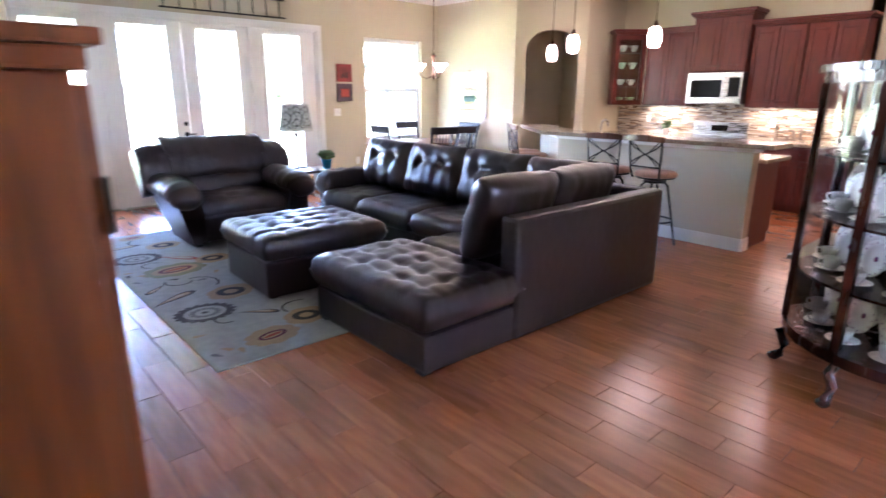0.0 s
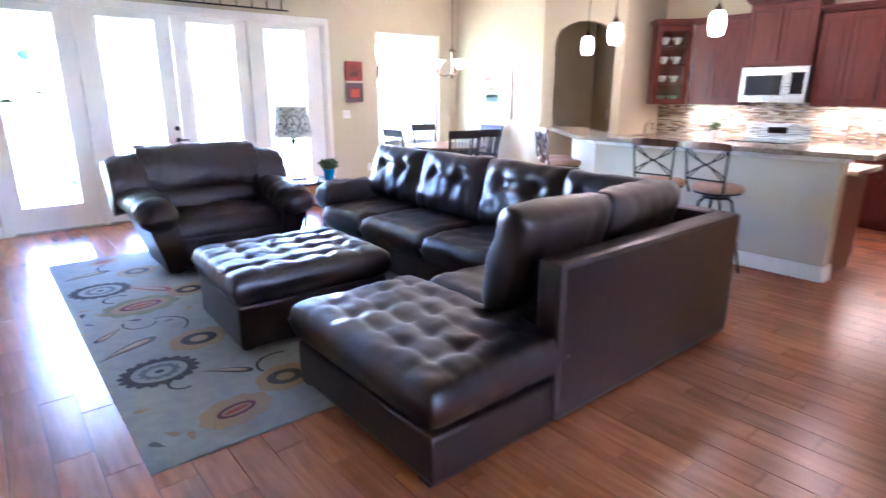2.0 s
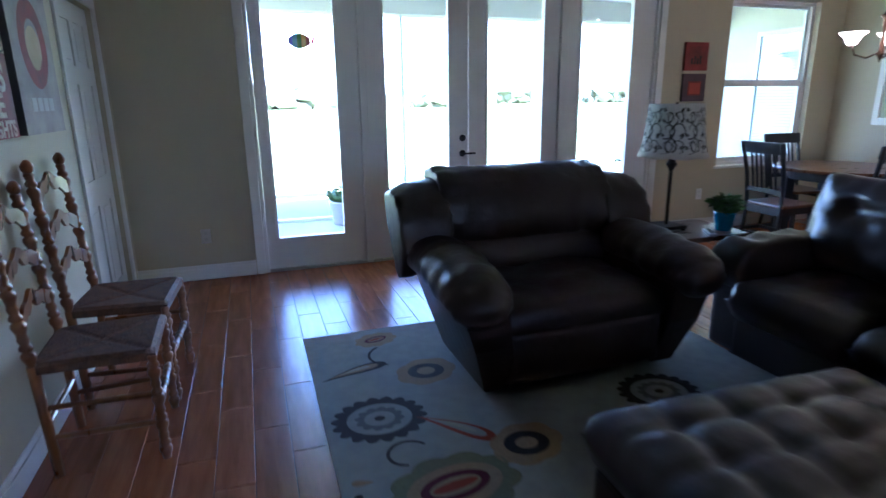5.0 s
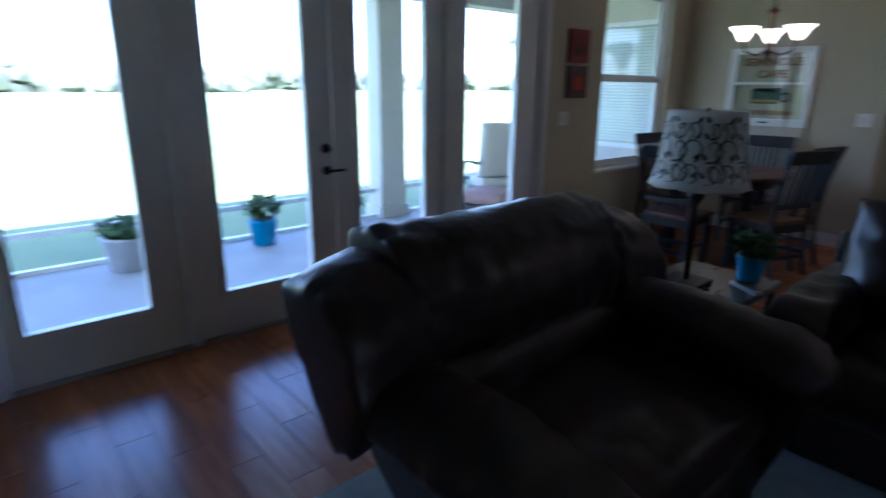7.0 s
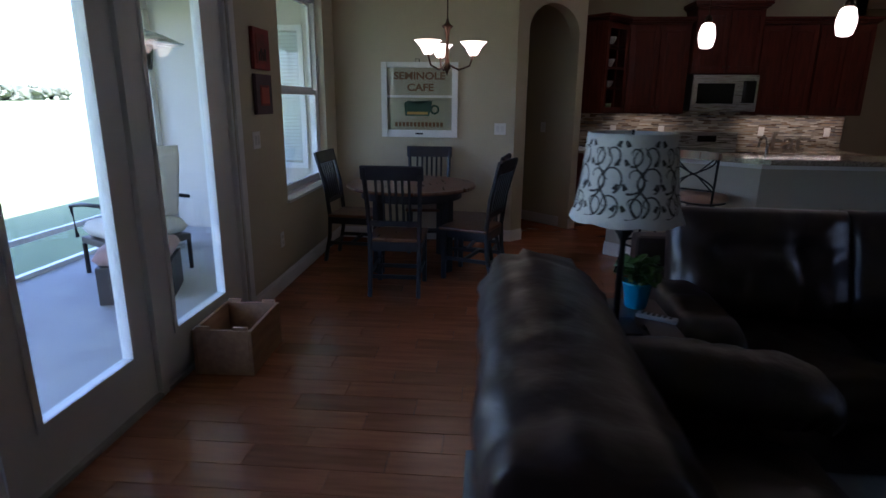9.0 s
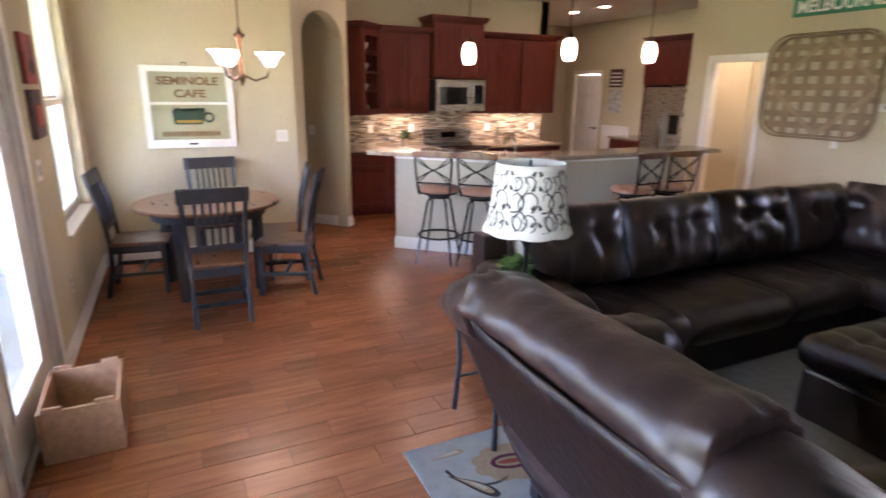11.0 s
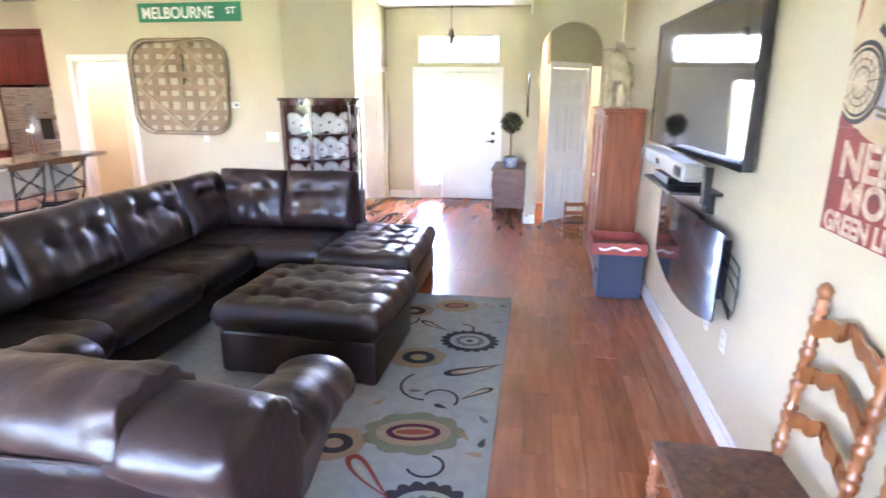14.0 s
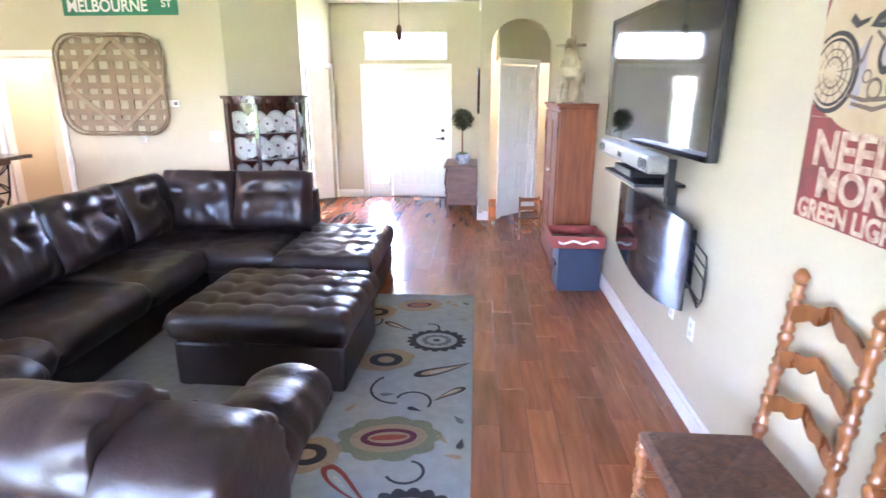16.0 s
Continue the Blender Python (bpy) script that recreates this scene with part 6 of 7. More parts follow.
CRATEI = mat("aged_crate_wood", (0.24, 0.14, 0.075), (0.14, 0.08, 0.045), rough=0.8, scale=10, bump=0.2)
part("side", boxes((0, 0, 0, 0.46, 0.014, 0.105)), REDW, cr, bevel=0.002)
part("side", boxes((0, 0.43, 0, 0.46, 0.444, 0.105)), REDW, cr, bevel=0.002)
part("side", boxes((0, 0.0145, 0, 0.014, 0.4295, 0.105)), REDW, cr, bevel=0.002)
part("side", boxes((0.446, 0.0145, 0, 0.46, 0.4295, 0.105)), REDW, cr, bevel=0.002)
part("bottom", boxes((0.0145, 0.0145, 0, 0.4455, 0.4295, 0.01)), CRATEI, cr)
part("divider", boxes((0.0145, 0.215, 0.0105, 0.4455, 0.223, 0.07), ), CRATEI, cr)
flat_on(cr, [(0.06 + 0.34 * k / 14, 0.045 + 0.012 * math.sin(k * .9)) for k in range(15)] + [(0.40 - 0.34 * k / 14, 0.065 + 0.012 * math.sin((14 - k) * .9)) for k in range(15)], 0.4455, CHINA)
lc = thing("small_stool_chair", rotz(1.02, 0.80, 10), "small wooden child's chair with a woven seat", "chair")
for sx in (-1, 1):
    for sy in (-1, 1):
        part("leg", rod(bmesh.new(), (sx * 0.115, sy * 0.11, 0), (sx * 0.115, sy * 0.11, 0.25 if sy < 0 else 0.52), 0.014), OAKCH, lc)
for z in (0.08, 0.15):
    for s_ in (-1, 1):
        part("stretcher", rod(bmesh.new(), (-0.115, s_ * 0.11, z), (0.115, s_ * 0.11, z), 0.008), OAKCH, lc)
        part("stretcher", rod(bmesh.new(), (s_ * 0.115, -0.11, z + 0.02), (s_ * 0.115, 0.11, z + 0.02), 0.008), OAKCH, lc)
part("seat", boxes((-0.135, -0.13, 0.25, 0.135, 0.13, 0.275)), RUSH, lc, bevel=0.008)
for z in (0.36, 0.46):
    part("back_slat", boxes((-0.115, 0.102, z, 0.115, 0.116, z + 0.045)), OAKCH, lc, bevel=0.003)

# ---- china hutch on the angled wall ----
hu = thing("china_cabinet", rotz(4.30, 0.41, 225), "mahogany bow-front china cabinet with curved glass, full of plates and cups", "china cabinet")
HW, HD, HZ0, HZ1 = 0.50, 0.50, 0.27, 1.63


def bow(w, d, n=20, back=0.012):
    """Plan of a bow-front shelf: flat back at y -back, bow towards -y."""
    pts = [(-w, -back), (-w, -d * 0.34)]
    for k in range(1, n):
        a = math.pi * k / n
        pts.append((-w * math.cos(a), -d * 0.34 - d * 0.66 * math.sin(a)))
    return pts + [(w, -d * 0.34), (w, -back)]


part("base", prism(bow(HW, HD), HZ0 - 0.04, HZ0 + 0.015), MAHOG, hu, bevel=0.006)
part("cornice", prism(bow(HW + 0.03, HD + 0.03), HZ1, HZ1 + 0.035), MAHOG, hu, bevel=0.008)
part("frieze", prism(bow(HW, HD), HZ1 - 0.05, HZ1 - 0.001), MAHOG, hu)
part("back_panel", boxes((-HW, -0.03, HZ0 + 0.016, HW, -0.012, HZ1 - 0.051)), MAHOG, hu)
SHELVES = [HZ0 + 0.016, 0.60, 0.92, 1.23]
for z in SHELVES[1:]:
    part("shelf", prism(bow(HW - 0.022, HD - 0.022, back=0.031), z - 0.014, z), MAHOG, hu)
fp_ = bow(HW, HD)


def post_at(k):
    x, y = fp_[k]
    return x, y


for k in (1, 7, 14, 20):
    x, y = post_at(k)
    part("post", moved(boxes((-0.022, -0.018, HZ0 + 0.016, 0.022, 0.018, HZ1 - 0.051)), Matrix.Translation((x * 0.985, y + 0.012, 0)) @ Matrix.Rotation(0 if k in (1, 20) else (-0.62 if k == 7 else 0.62), 4, "Z")), MAHOG, hu, bevel=0.005)


def curved_pane(k0, k1):
    bm = bmesh.new()
    for k in range(k0, k1):
        (x0, y0), (x1, y1) = fp_[k], fp_[k + 1]
        vs = [bm.verts.new((x * 0.985, y + 0.008, z)) for x, y, z in ((x0, y0, HZ0 + .016), (x1, y1, HZ0 + .016), (x1, y1, HZ1 - .051), (x0, y0, HZ1 - .051))]
        bm.faces.new(vs)
    bmesh.ops.remove_doubles(bm, verts=bm.verts, dist=1e-5)
    return bm


for a, b in ((1, 7), (7, 14), (14, 20)):
    g = part("glass_pane", curved_pane(a, b), GLASS, hu, "curved clear glass", smooth=True)
    g.visible_shadow = False
for sx in (-1, 1):
    g = part("glass_pane", boxes((sx * HW - 0.003, -HD * 0.34 + 0.02, HZ0 + 0.016, sx * HW + 0.003, -0.035, HZ1 - 0.051)), GLASS, hu)
    g.visible_shadow = False
    part("post", boxes((sx * (HW - 0.011) - 0.014, -0.05, HZ0 + 0.016, sx * (HW - 0.011) + 0.014, -0.031, HZ1 - 0.051)), MAHOG, hu)
for k in (1, 7, 14, 20):
    x, y = post_at(k)
    dx = x / HW * 0.04
    leg = part("leg", tube([(x * .93, y + 0.05, HZ0 - 0.04), (x * .93 + dx, y + 0.00, HZ0 - 0.09), (x * .93 + dx * .6, y + 0.035, 0.10), (x * .93 + dx * 0.8, y + 0.02, 0.04), (x * .93 + dx * 1.5, y - 0.01, 0.018)], 0.026), MAHOG, hu, "cabriole leg", smooth=True)
    part("claw_foot", lathe([(0.024, 0), (0.034, 0.012), (0.034, 0.026), (0.02, 0.036)], 12, at=(x * .93 + dx * 1.5, y - 0.005, 0)), MAHOG, leg, smooth=True)
for x in (-0.42, 0.42):
    part("leg", rod(bmesh.new(), (x, -0.06, 0), (x, -0.06, HZ0 - 0.041), 0.018, 0.026), MAHOG, hu)

PLATE_R = mat("rooster_print", (0.05, 0.08, 0.28), (0.30, 0.05, 0.05), rough=0.2, scale=70)


def china_plate(r, seg=28):
    p = thing("plate", Matrix.Identity(4), "white china plate with a small rooster print and dotted rim", "plate", "plates in the china cabinet")
    part("dish", lathe([(r * .55, 0), (r * .6, 0.004), (r * .72, 0.012), (r, 0.022), (r, 0.026), (r * .7, 0.016), (r * .58, 0.009), (r * .3, 0.008)], seg), CHINA, p, smooth=True)
    part("emblem", lathe([(r * .16, 0.0085), (r * .14, 0.0095)], 10), PLATE_R, p)
    bm = bmesh.new()
    for k in range(14):
        a = 2 * math.pi * k / 14
        lathe([(r * .045, 0.0215), (r * .04, 0.0235)], 6, bm, (r * .86 * math.cos(a), r * .86 * math.sin(a), 0))
    part("rim_print", bm, PLATE_R, p)
    return p


def china_cup():
    c = thing("cup_and_saucer", Matrix.Identity(4), "white china cup on its saucer with a blue rooster print", "cup", "cups in the china cabinet")
    part("saucer", lathe([(0.04, 0), (0.045, 0.004), (0.078, 0.014), (0.078, 0.017), (0.04, 0.008)], 24), CHINA, c, smooth=True)
    part("cup_body", lathe([(0.026, 0.009), (0.03, 0.012), (0.042, 0.04), (0.045, 0.07), (0.042, 0.07), (0.036, 0.03)], 20), CHINA, c, smooth=True)
    part("handle", tube([(0.042, 0, 0.058), (0.062, 0, 0.06), (0.068, 0, 0.042), (0.058, 0, 0.024), (0.038, 0, 0.024)], 0.005, seg=6), CHINA, c, smooth=True)
    part("emblem", boxes((-0.047, -0.008, 0.034, -0.0425, 0.008, 0.054)), PLATE_R, c)
    return c


HM = hu.matrix_basis.copy()
big, small, cup = china_plate(0.128), china_plate(0.098), china_cup()
first = {id(big): True, id(small): True, id(cup): True}


def put(ob, m):
    if first.pop(id(ob), None):
        ob.matrix_basis = HM @ m
    else:
        copy_thing(ob, HM @ m)


lean = Matrix.Rotation(radians(78), 4, "X")
for z in SHELVES:
    for x in (-0.36, -0.12, 0.12, 0.36):
        put(big, Matrix.Translation((x, -0.075, z + 0.126)) @ lean)
    for x in (-0.29, -0.04, 0.22):
        put(small, Matrix.Translation((x, -0.135 - 0.02 * (x > -0.1), z + 0.097)) @ Matrix.Rotation(radians(0), 4, "Z") @ lean)
    for x, y in ((-0.38, -0.19), (-0.17, -0.30), (0.08, -0.33), (0.30, -0.25)):
        put(cup, Matrix.Translation((x, y, z + 0.0005)) @ Matrix.Rotation(radians(-60 + 200 * x), 4, "Z"))
bt = thing("low_bench", rotz(5.03, 0.88, 0), "low dark painted bench with worn wooden top", "bench")
part("top", boxes((-0.05, -0.14, 0.42, 0.95, 0.30, 0.45)), mat("worn_bench_top", (0.20, 0.14, 0.09), rough=0.5, scale=8), bt, bevel=0.005)
for x in (0.0, 0.84):
    part("leg_panel", boxes((x, -0.10, 0, x + 0.05, 0.26, 0.42)), DARKP, bt, bevel=0.004)
part("front_panel", boxes((0.051, 0.22, 0.12, 0.839, 0.25, 0.42)), DARKP, bt)

# ---- basket wall ----
BASK = mat("weathered_basket_wood", (0.34, 0.25, 0.155), (0.20, 0.14, 0.09), rough=0.85, scale=6, bump=0.25)
BASK2 = mat("pale_basket_wood", (0.46, 0.36, 0.23), (0.32, 0.24, 0.15), rough=0.85, scale=6, bump=0.25)
bk = thing("tobacco_basket", rotz(6.70, YB, 180, 1.20), "large square woven tobacco basket of weathered wood strips on the wall", "wall basket")
BW, BH = 1.33, 1.17


def bulge(x, z, d=0.0):
    return -0.045 - d


def rr(x0, z0, x1, z1, r, n=8):
    out = []
    for cx, cz, a0 in ((x1 - r, z1 - r, 0), (x0 + r, z1 - r, 90), (x0 + r, z0 + r, 180), (x1 - r, z0 + r, 270)):
        for k in range(n + 1):
            a = radians(a0 + 90 * k / n)
            out.append((cx + r * math.cos(a), cz + r * math.sin(a)))
    return out


for off, y in ((0, -0.10), (0.03, -0.07)):
    loop = rr(off, off, BW - off, BH - off, 0.26)
    part("hoop", tube([(x, y, z) for x, z in loop + loop[:1]], 0.013, seg=6), BASK, bk, "bent wooden rim hoop", smooth=True)
for i in range(7):
    x = 0.14 + i * (BW - 0.28) / 6
    w_ = 0.036 + 0.008 * math.sin(i * 2.3)
    x += 0.012 * math.sin(i * 5.1)
    e = 0.06 if i in (0, 6) else 0.015
    part("strip", boxes((x - w_, -0.05 - 0.006 * (i % 2), e, x + w_, -0.046 - 0.006 * (i % 2) + 0.004, BH - e)), BASK, bk)
for i in range(7):
    z = 0.13 + i * (BH - 0.26) / 6
    e = 0.06 if i in (0, 6) else 0.015
    z += 0.012 * math.sin(i * 3.7 + 1)
    part("strip", boxes((e, -0.061 - 0.005 * (i % 2), z - 0.036, BW - e, -0.057 - 0.005 * (i % 2), z + 0.036)), BASK, bk)
for a, b in (((0.06, 0.55), (0.72, 1.13)), ((0.72, 1.13), (1.36, 0.55)), ((0.06, 0.60), (0.72, 0.04)), ((0.72, 0.04), (1.36, 0.60))):
    d = Vector((b[0] - a[0], b[1] - a[1]))
    part("strip", moved(boxes((0, -0.078, -0.028, d.length, -0.072, 0.028)), Matrix.Translation((a[0], 0, a[1])) @ Matrix.Rotation(-math.atan2(d.y, d.x), 4, "Y")), BASK2, bk, "pale diagonal strip")
part("hanger", boxes((BW / 2 - 0.02, -0.045, BH - 0.1, BW / 2 + 0.02, -0.002, BH - 0.06)), IRON, bk)
GREENS = mat("green_sign_enamel", (0.012, 0.22, 0.12), (0.010, 0.18, 0.10), rough=0.45, scale=5)
sg = thing("street_sign", rotz(6.54, YB, 180, 2.575), "green metal street sign reading Melbourne St", "street sign")
part("plate", prism([(0, -0.012), (1.40, -0.012), (1.40, -0.008), (0, -0.008)], 0, 0.225), GREENS, sg)
for w_, x, z, s in (("MELBOURNE", 0.05, 0.045, 0.19), ("ST", 1.20, 0.09, 0.11)):
    o = letter_sign(w_, Matrix.Identity(4), s, 0.0006, WHITE, "", "", s * 0.02)
    o.name, o.parent = "lettering", sg
    wid = max(v.co.x for v in o.data.vertices)
    o.matrix_basis = Matrix.Translation((x, -0.0128, z)) @ upright @ Matrix.Scale((0.98 if len(w_) > 3 else 0.13) / wid, 4, (1, 0, 0))
part("mount", boxes((0.3, -0.008, 0.1, 0.34, -0.001, 0.14), (1.06, -0.008, 0.1, 1.1, -0.001, 0.14)), IRON, sg)

# ---- foyer ----
cs = thing("wooden_chest", rotz(1.62, -0.22, 90 + 180), "antique brown wooden chest of drawers with scrolled legs", "chest")
CHW = mat("chestnut_wood", (0.20, 0.085, 0.04), (0.11, 0.045, 0.022), rough=0.4, scale=4, stretch=(1, 1, 4), bump=0.08)
part("body", boxes((0.03, -0.0, 0.18, 0.87, 0.42, 0.70)), CHW, cs, bevel=0.006)
part("top", boxes((0, -0.0, 0.70, 0.90, 0.46, 0.73)), CHW, cs, bevel=0.008)
for k, (z0, z1) in enumerate(((0.20, 0.44), (0.46, 0.68))):
    dr = part("drawer", boxes((0.06, 0.421, z0, 0.84, 0.435, z1)), CHW, cs, bevel=0.004)
    for x in (0.25, 0.65):
        part("knob", moved(lathe([(0.012, 0), (0.018, 0.015), (0.012, 0.025)], 10), Matrix.Translation((x, 0.435, (z0 + z1) / 2)) @ Matrix.Rotation(radians(-90), 4, "X")), CHW, dr)
for x in (0.05, 0.85):
    for y in (0.04, 0.41):
        part("leg", tube([(x, y, 0.70 if y > .2 else 0.2), (x, y + 0.02, 0.5 if y > .2 else .19), (x, y - 0.01, 0.32 if y > .2 else .17), (x, y + 0.02, 0.16), (x, y - 0.01, 0.07), (x, y + 0.01, 0.0)], 0.026), CHW, cs, "scrolled leg", smooth=True)
tp = thing("topiary", rotz(1.83, -0.45, 0, 0.731), "green ball topiary in a blue and white pot", "topiary")
part("pot", lathe([(0.07, 0), (0.075, 0.01), (0.10, 0.05), (0.105, 0.10), (0.095, 0.13), (0.105, 0.14), (0.095, 0.14), (0.08, 0.1)], 20), mat("blue_white_china", (0.70, 0.72, 0.75), (0.10, 0.16, 0.42), rough=0.2, scale=22), tp, smooth=True)
part("moss", leaves(60, 0.075, 0.02, 0.125, 0.022, 4), LEAF, tp)
part("trunk", rod(bmesh.new(), (0, 0, 0.12), (0.005, 0, 0.50), 0.014, 0.011), CHW, tp)
TOPI = mat("dark_topiary_leaf", (0.035, 0.05, 0.015), (0.018, 0.026, 0.008), rough=0.8, scale=30, island=0.4)
bm = leaves(900, 0.15, 0.15, 0.46, 0.022, 6)
part("foliage", bm, TOPI, tp, "dense round clipped foliage")
mr = thing("wall_mirror_frame", rotz(1.60, -0.75, 90 + 180, 1.72), "dark oval wooden frame on the foyer wall", "wall frame")
bm = bmesh.new()
loop = [(0.20 * math.cos(2 * math.pi * k / 28), 0.016, 0.30 * math.sin(2 * math.pi * k / 28)) for k in range(29)]
part("frame", tube(loop, 0.022), MAHOG, mr, smooth=True)
part("picture", prism([(-0.18, 0.002), (0.18, 0.002), (0.18, 0.008), (-0.18, 0.008)], -0.24, 0.24), CHW, mr)
fp2 = thing("foyer_pendant", rotz(2.75, -0.9, 0), "bronze foyer pendant hanging from the ceiling", "pendant light")
part("cord", rod(bmesh.new(), (0, 0, 2.62), (0, 0, H - 0.02), 0.006), BRONZE, fp2)
part("canopy", lathe([(0.06, H - 0.02), (0.065, H - 0.001)], 16), BRONZE, fp2)
part("body", lathe([(0.006, 2.62), (0.03, 2.60), (0.045, 2.52), (0.045, 2.44), (0.02, 2.40)], 14), BRONZE, fp2, smooth=True)
tagged(part("smoke_detector", boxes((1.601, -0.5, 2.74, 1.63, -0.38, 2.86)), WHITE, bevel=0.01), "white doorbell chime box on the foyer wall", "chime box")

# ---- lamp, side table, plant ----
sd = thing("side_table", rotz(3.99, 6.03, 0), "low dark wooden side table beside the recliner", "side table")
part("top", boxes((-0.23, -0.22, 0.61, 0.23, 0.22, 0.64)), mat("dark_walnut", (0.075, 0.035, 0.02), (0.045, 0.02, 0.012), rough=0.3, scale=5, stretch=(1, 6, 1), coat=0.2), sd, bevel=0.005)
for x in (-0.21, 0.21):
    for y in (-0.19, 0.19):
        part("leg", tube([(x, y, 0.61), (x * 0.93, y * 0.93, 0.3), (x * 1.02, y * 1.02, 0)], 0.014), DARKP, sd)
    part("stretcher", rod(bmesh.new(), (x * .95, -0.185, 0.2), (x * .95, 0.185, 0.2), 0.009), DARKP, sd)
lm = thing("table_lamp", rotz(3.82, 6.07, 0, 0.641), "table lamp with black base and white scroll-patterned shade", "lamp")
part("base", boxes((-0.085, -0.085, 0.012, 0.085, 0.085, 0.032)), IRON, lm, bevel=0.005)
for x in (-.07, .07):
    for y in (-.07, .07):
        part("foot", lathe([(0.012, 0), (0.016, 0.006), (0.010, 0.012)], 10, at=(x, y, 0)), IRON, lm)
part("column", lathe([(0.011, 0.032), (0.011, 0.36), (0.022, 0.38), (0.034, 0.40), (0.022, 0.42), (0.010, 0.44), (0.010, 0.60)], 14), IRON, lm, smooth=True)
SHD = mat("ivory_lampshade_fabric", (0.68, 0.66, 0.60), (0.62, 0.60, 0.55), rough=0.8, scale=60, bump=0.1)
SCR = mat("dark_scroll_print", (0.05, 0.043, 0.04), rough=0.8)
Z0, Z1s, RB, RT = 0.45, 0.75, 0.202, 0.152


def shade_r(z):
    q = (z - Z0) / (Z1s - Z0)
    return RB + (RT - RB) * (q ** 0.5)


bm = bmesh.new()
rows = []
for rr_, zs in ((0, [Z0 + (Z1s - Z0) * k / 8 for k in range(9)]), (0.004, [Z1s - (Z1s - Z0) * k / 8 for k in range(9)])):
    for z in zs:
        rows.append([bm.verts.new(((shade_r(z) - rr_) * math.cos(2 * math.pi * k / 40), (shade_r(z) - rr_) * math.sin(2 * math.pi * k / 40), z + (0.008 * abs(math.sin(k * math.pi / 5)) * -1 if z < Z0 + .001 else 0))) for k in range(40)])
rows.append(rows[0])
for a, b in zip(rows, rows[1:]):
    for k in range(40):
        bm.faces.new((a[k], a[(k + 1) % 40], b[(k + 1) % 40], b[k]))
shd = part("shade", bm, SHD, lm, "bell-shaped ivory fabric shade", smooth=True)


def on_shade(pts, w0):
    """A tapering stroke laid on the shade, from (angle, height) points."""
    bm = bmesh.new()
    last = None
    for k, (a, z) in enumerate(pts):
        r = shade_r(min(max(z, Z0), Z1s)) + 0.0012
        w = w0 * (1 - 0.6 * k / len(pts))
        a2, z2 = pts[min(k + 1, len(pts) - 1)]
        a1, z1 = pts[max(k - 1, 0)]
        t = Vector(((a2 - a1) * r, z2 - z1)).normalized()
        nx, nz = -t.y * w / r, t.x * w
        cur = [bm.verts.new((r * math.cos(a + s * nx), r * math.sin(a + s * nx), z + s * nz)) for s in (-1, 1)]
        if last:
            bm.faces.new((last[0], last[1], cur[1], cur[0]))
        last = cur
    return bm


rs = random.Random(11)
for c in range(8):
    a0 = 2 * math.pi * c / 8
    for d in (-1, 1):
        for zc, s in ((Z0 + 0.07, 0.05), (Z0 + 0.16, 0.055), (Z0 + 0.235, 0.04)):
            pts = []
            for k in range(22):
                q = k / 21
                r = s * (1 - 0.82 * q)
                an = d * (5.2 * q) - 1.2
                pts.append((a0 + d * 0.16 + r * math.cos(an) * d / 0.18, zc + r * math.sin(an) * d * (1 if d > 0 else -1)))
            part("scroll_print", on_shade(pts, 0.004), SCR, shd)
        part("scroll_print", on_shade([(a0 + d * (0.05 + 0.12 * math.sin(k * .5)), Z0 + 0.03 + 0.012 * k) for k in range(20)], 0.005), SCR, shd)
        for zz in (0.05, 0.12, 0.2, 0.26):
            part("scroll_print", on_shade([(a0 + d * (0.28 + 0.012 * k), Z0 + zz + 0.004 * k) for k in range(6)], 0.009), SCR, shd)
part("harp", rod(rod(bmesh.new(), (-RT + 0.002, 0, 0.72), (RT - 0.002, 0, 0.72), 0.003), (0, 0, 0.6), (0, 0, 0.76), 0.006), IRON, lm)
BLUEP = mat("turquoise_glazed_pot", (0.01, 0.26, 0.45), (0.01, 0.20, 0.36), rough=0.25, scale=5, coat=0.3)
potted("potted_plant", rotz(4.12, 5.92, 0, 0.641), "green leafy plant in a turquoise blue pot on the side table", BLUEP, 0.062, 0.115, 170, 0.095, 0.065, 0.034, 8)
rm = thing("remote_control", rotz(3.97, 5.87, 60, 0.6405), "pale grey remote control lying on the side table", "remote")
part("body", boxes((-0.08, -0.022, 0, 0.08, 0.022, 0.018)), mat("pale_grey_plastic", (0.45, 0.46, 0.48), rough=0.4), rm, bevel=0.006)
for k in range(6):
    part("button", boxes((-0.06 + 0.022 * k, -0.012, 0.018, -0.048 + 0.022 * k, 0.012, 0.021)), BLACKPL, rm)

# ---- north wall art and window frame picture, wooden box ----
for z, c in ((1.69, (0.33, 0.05, 0.04)), (1.385, (0.12, 0.07, 0.08))):
    p = thing("small_picture", rotz(5.68, YN, 0, z), "small square red and dark rustic picture panel", "picture", "two stacked pictures")
    part("panel", boxes((0, -0.03, 0, 0.285, -0.002, 0.275)), mat("rustic_panel", c, tuple(v * .6 for v in c), rough=0.7, scale=10, bump=0.1), p, bevel=0.004)
    if z < 1.5:
        part("inset", boxes((0.06, -0.034, 0.06, 0.225, -0.0305, 0.20)), REDC, p)
        part("inset", boxes((0.075, -0.038, 0.075, 0.21, -0.0345, 0.185)), mat("orange_red_paint", (0.5, 0.07, 0.035), rough=0.6), p)
    else:
        part("inset", boxes((0.04, -0.034, 0.04, 0.245, -0.0305, 0.235)), REDC, p)
        for k in range(4):
            part("inset", boxes((0.07 + 0.035 * k, -0.037, 0.06, 0.09 + 0.035 * k, -0.0345, 0.12 + 0.02 * (k % 2))), DARKC, p)
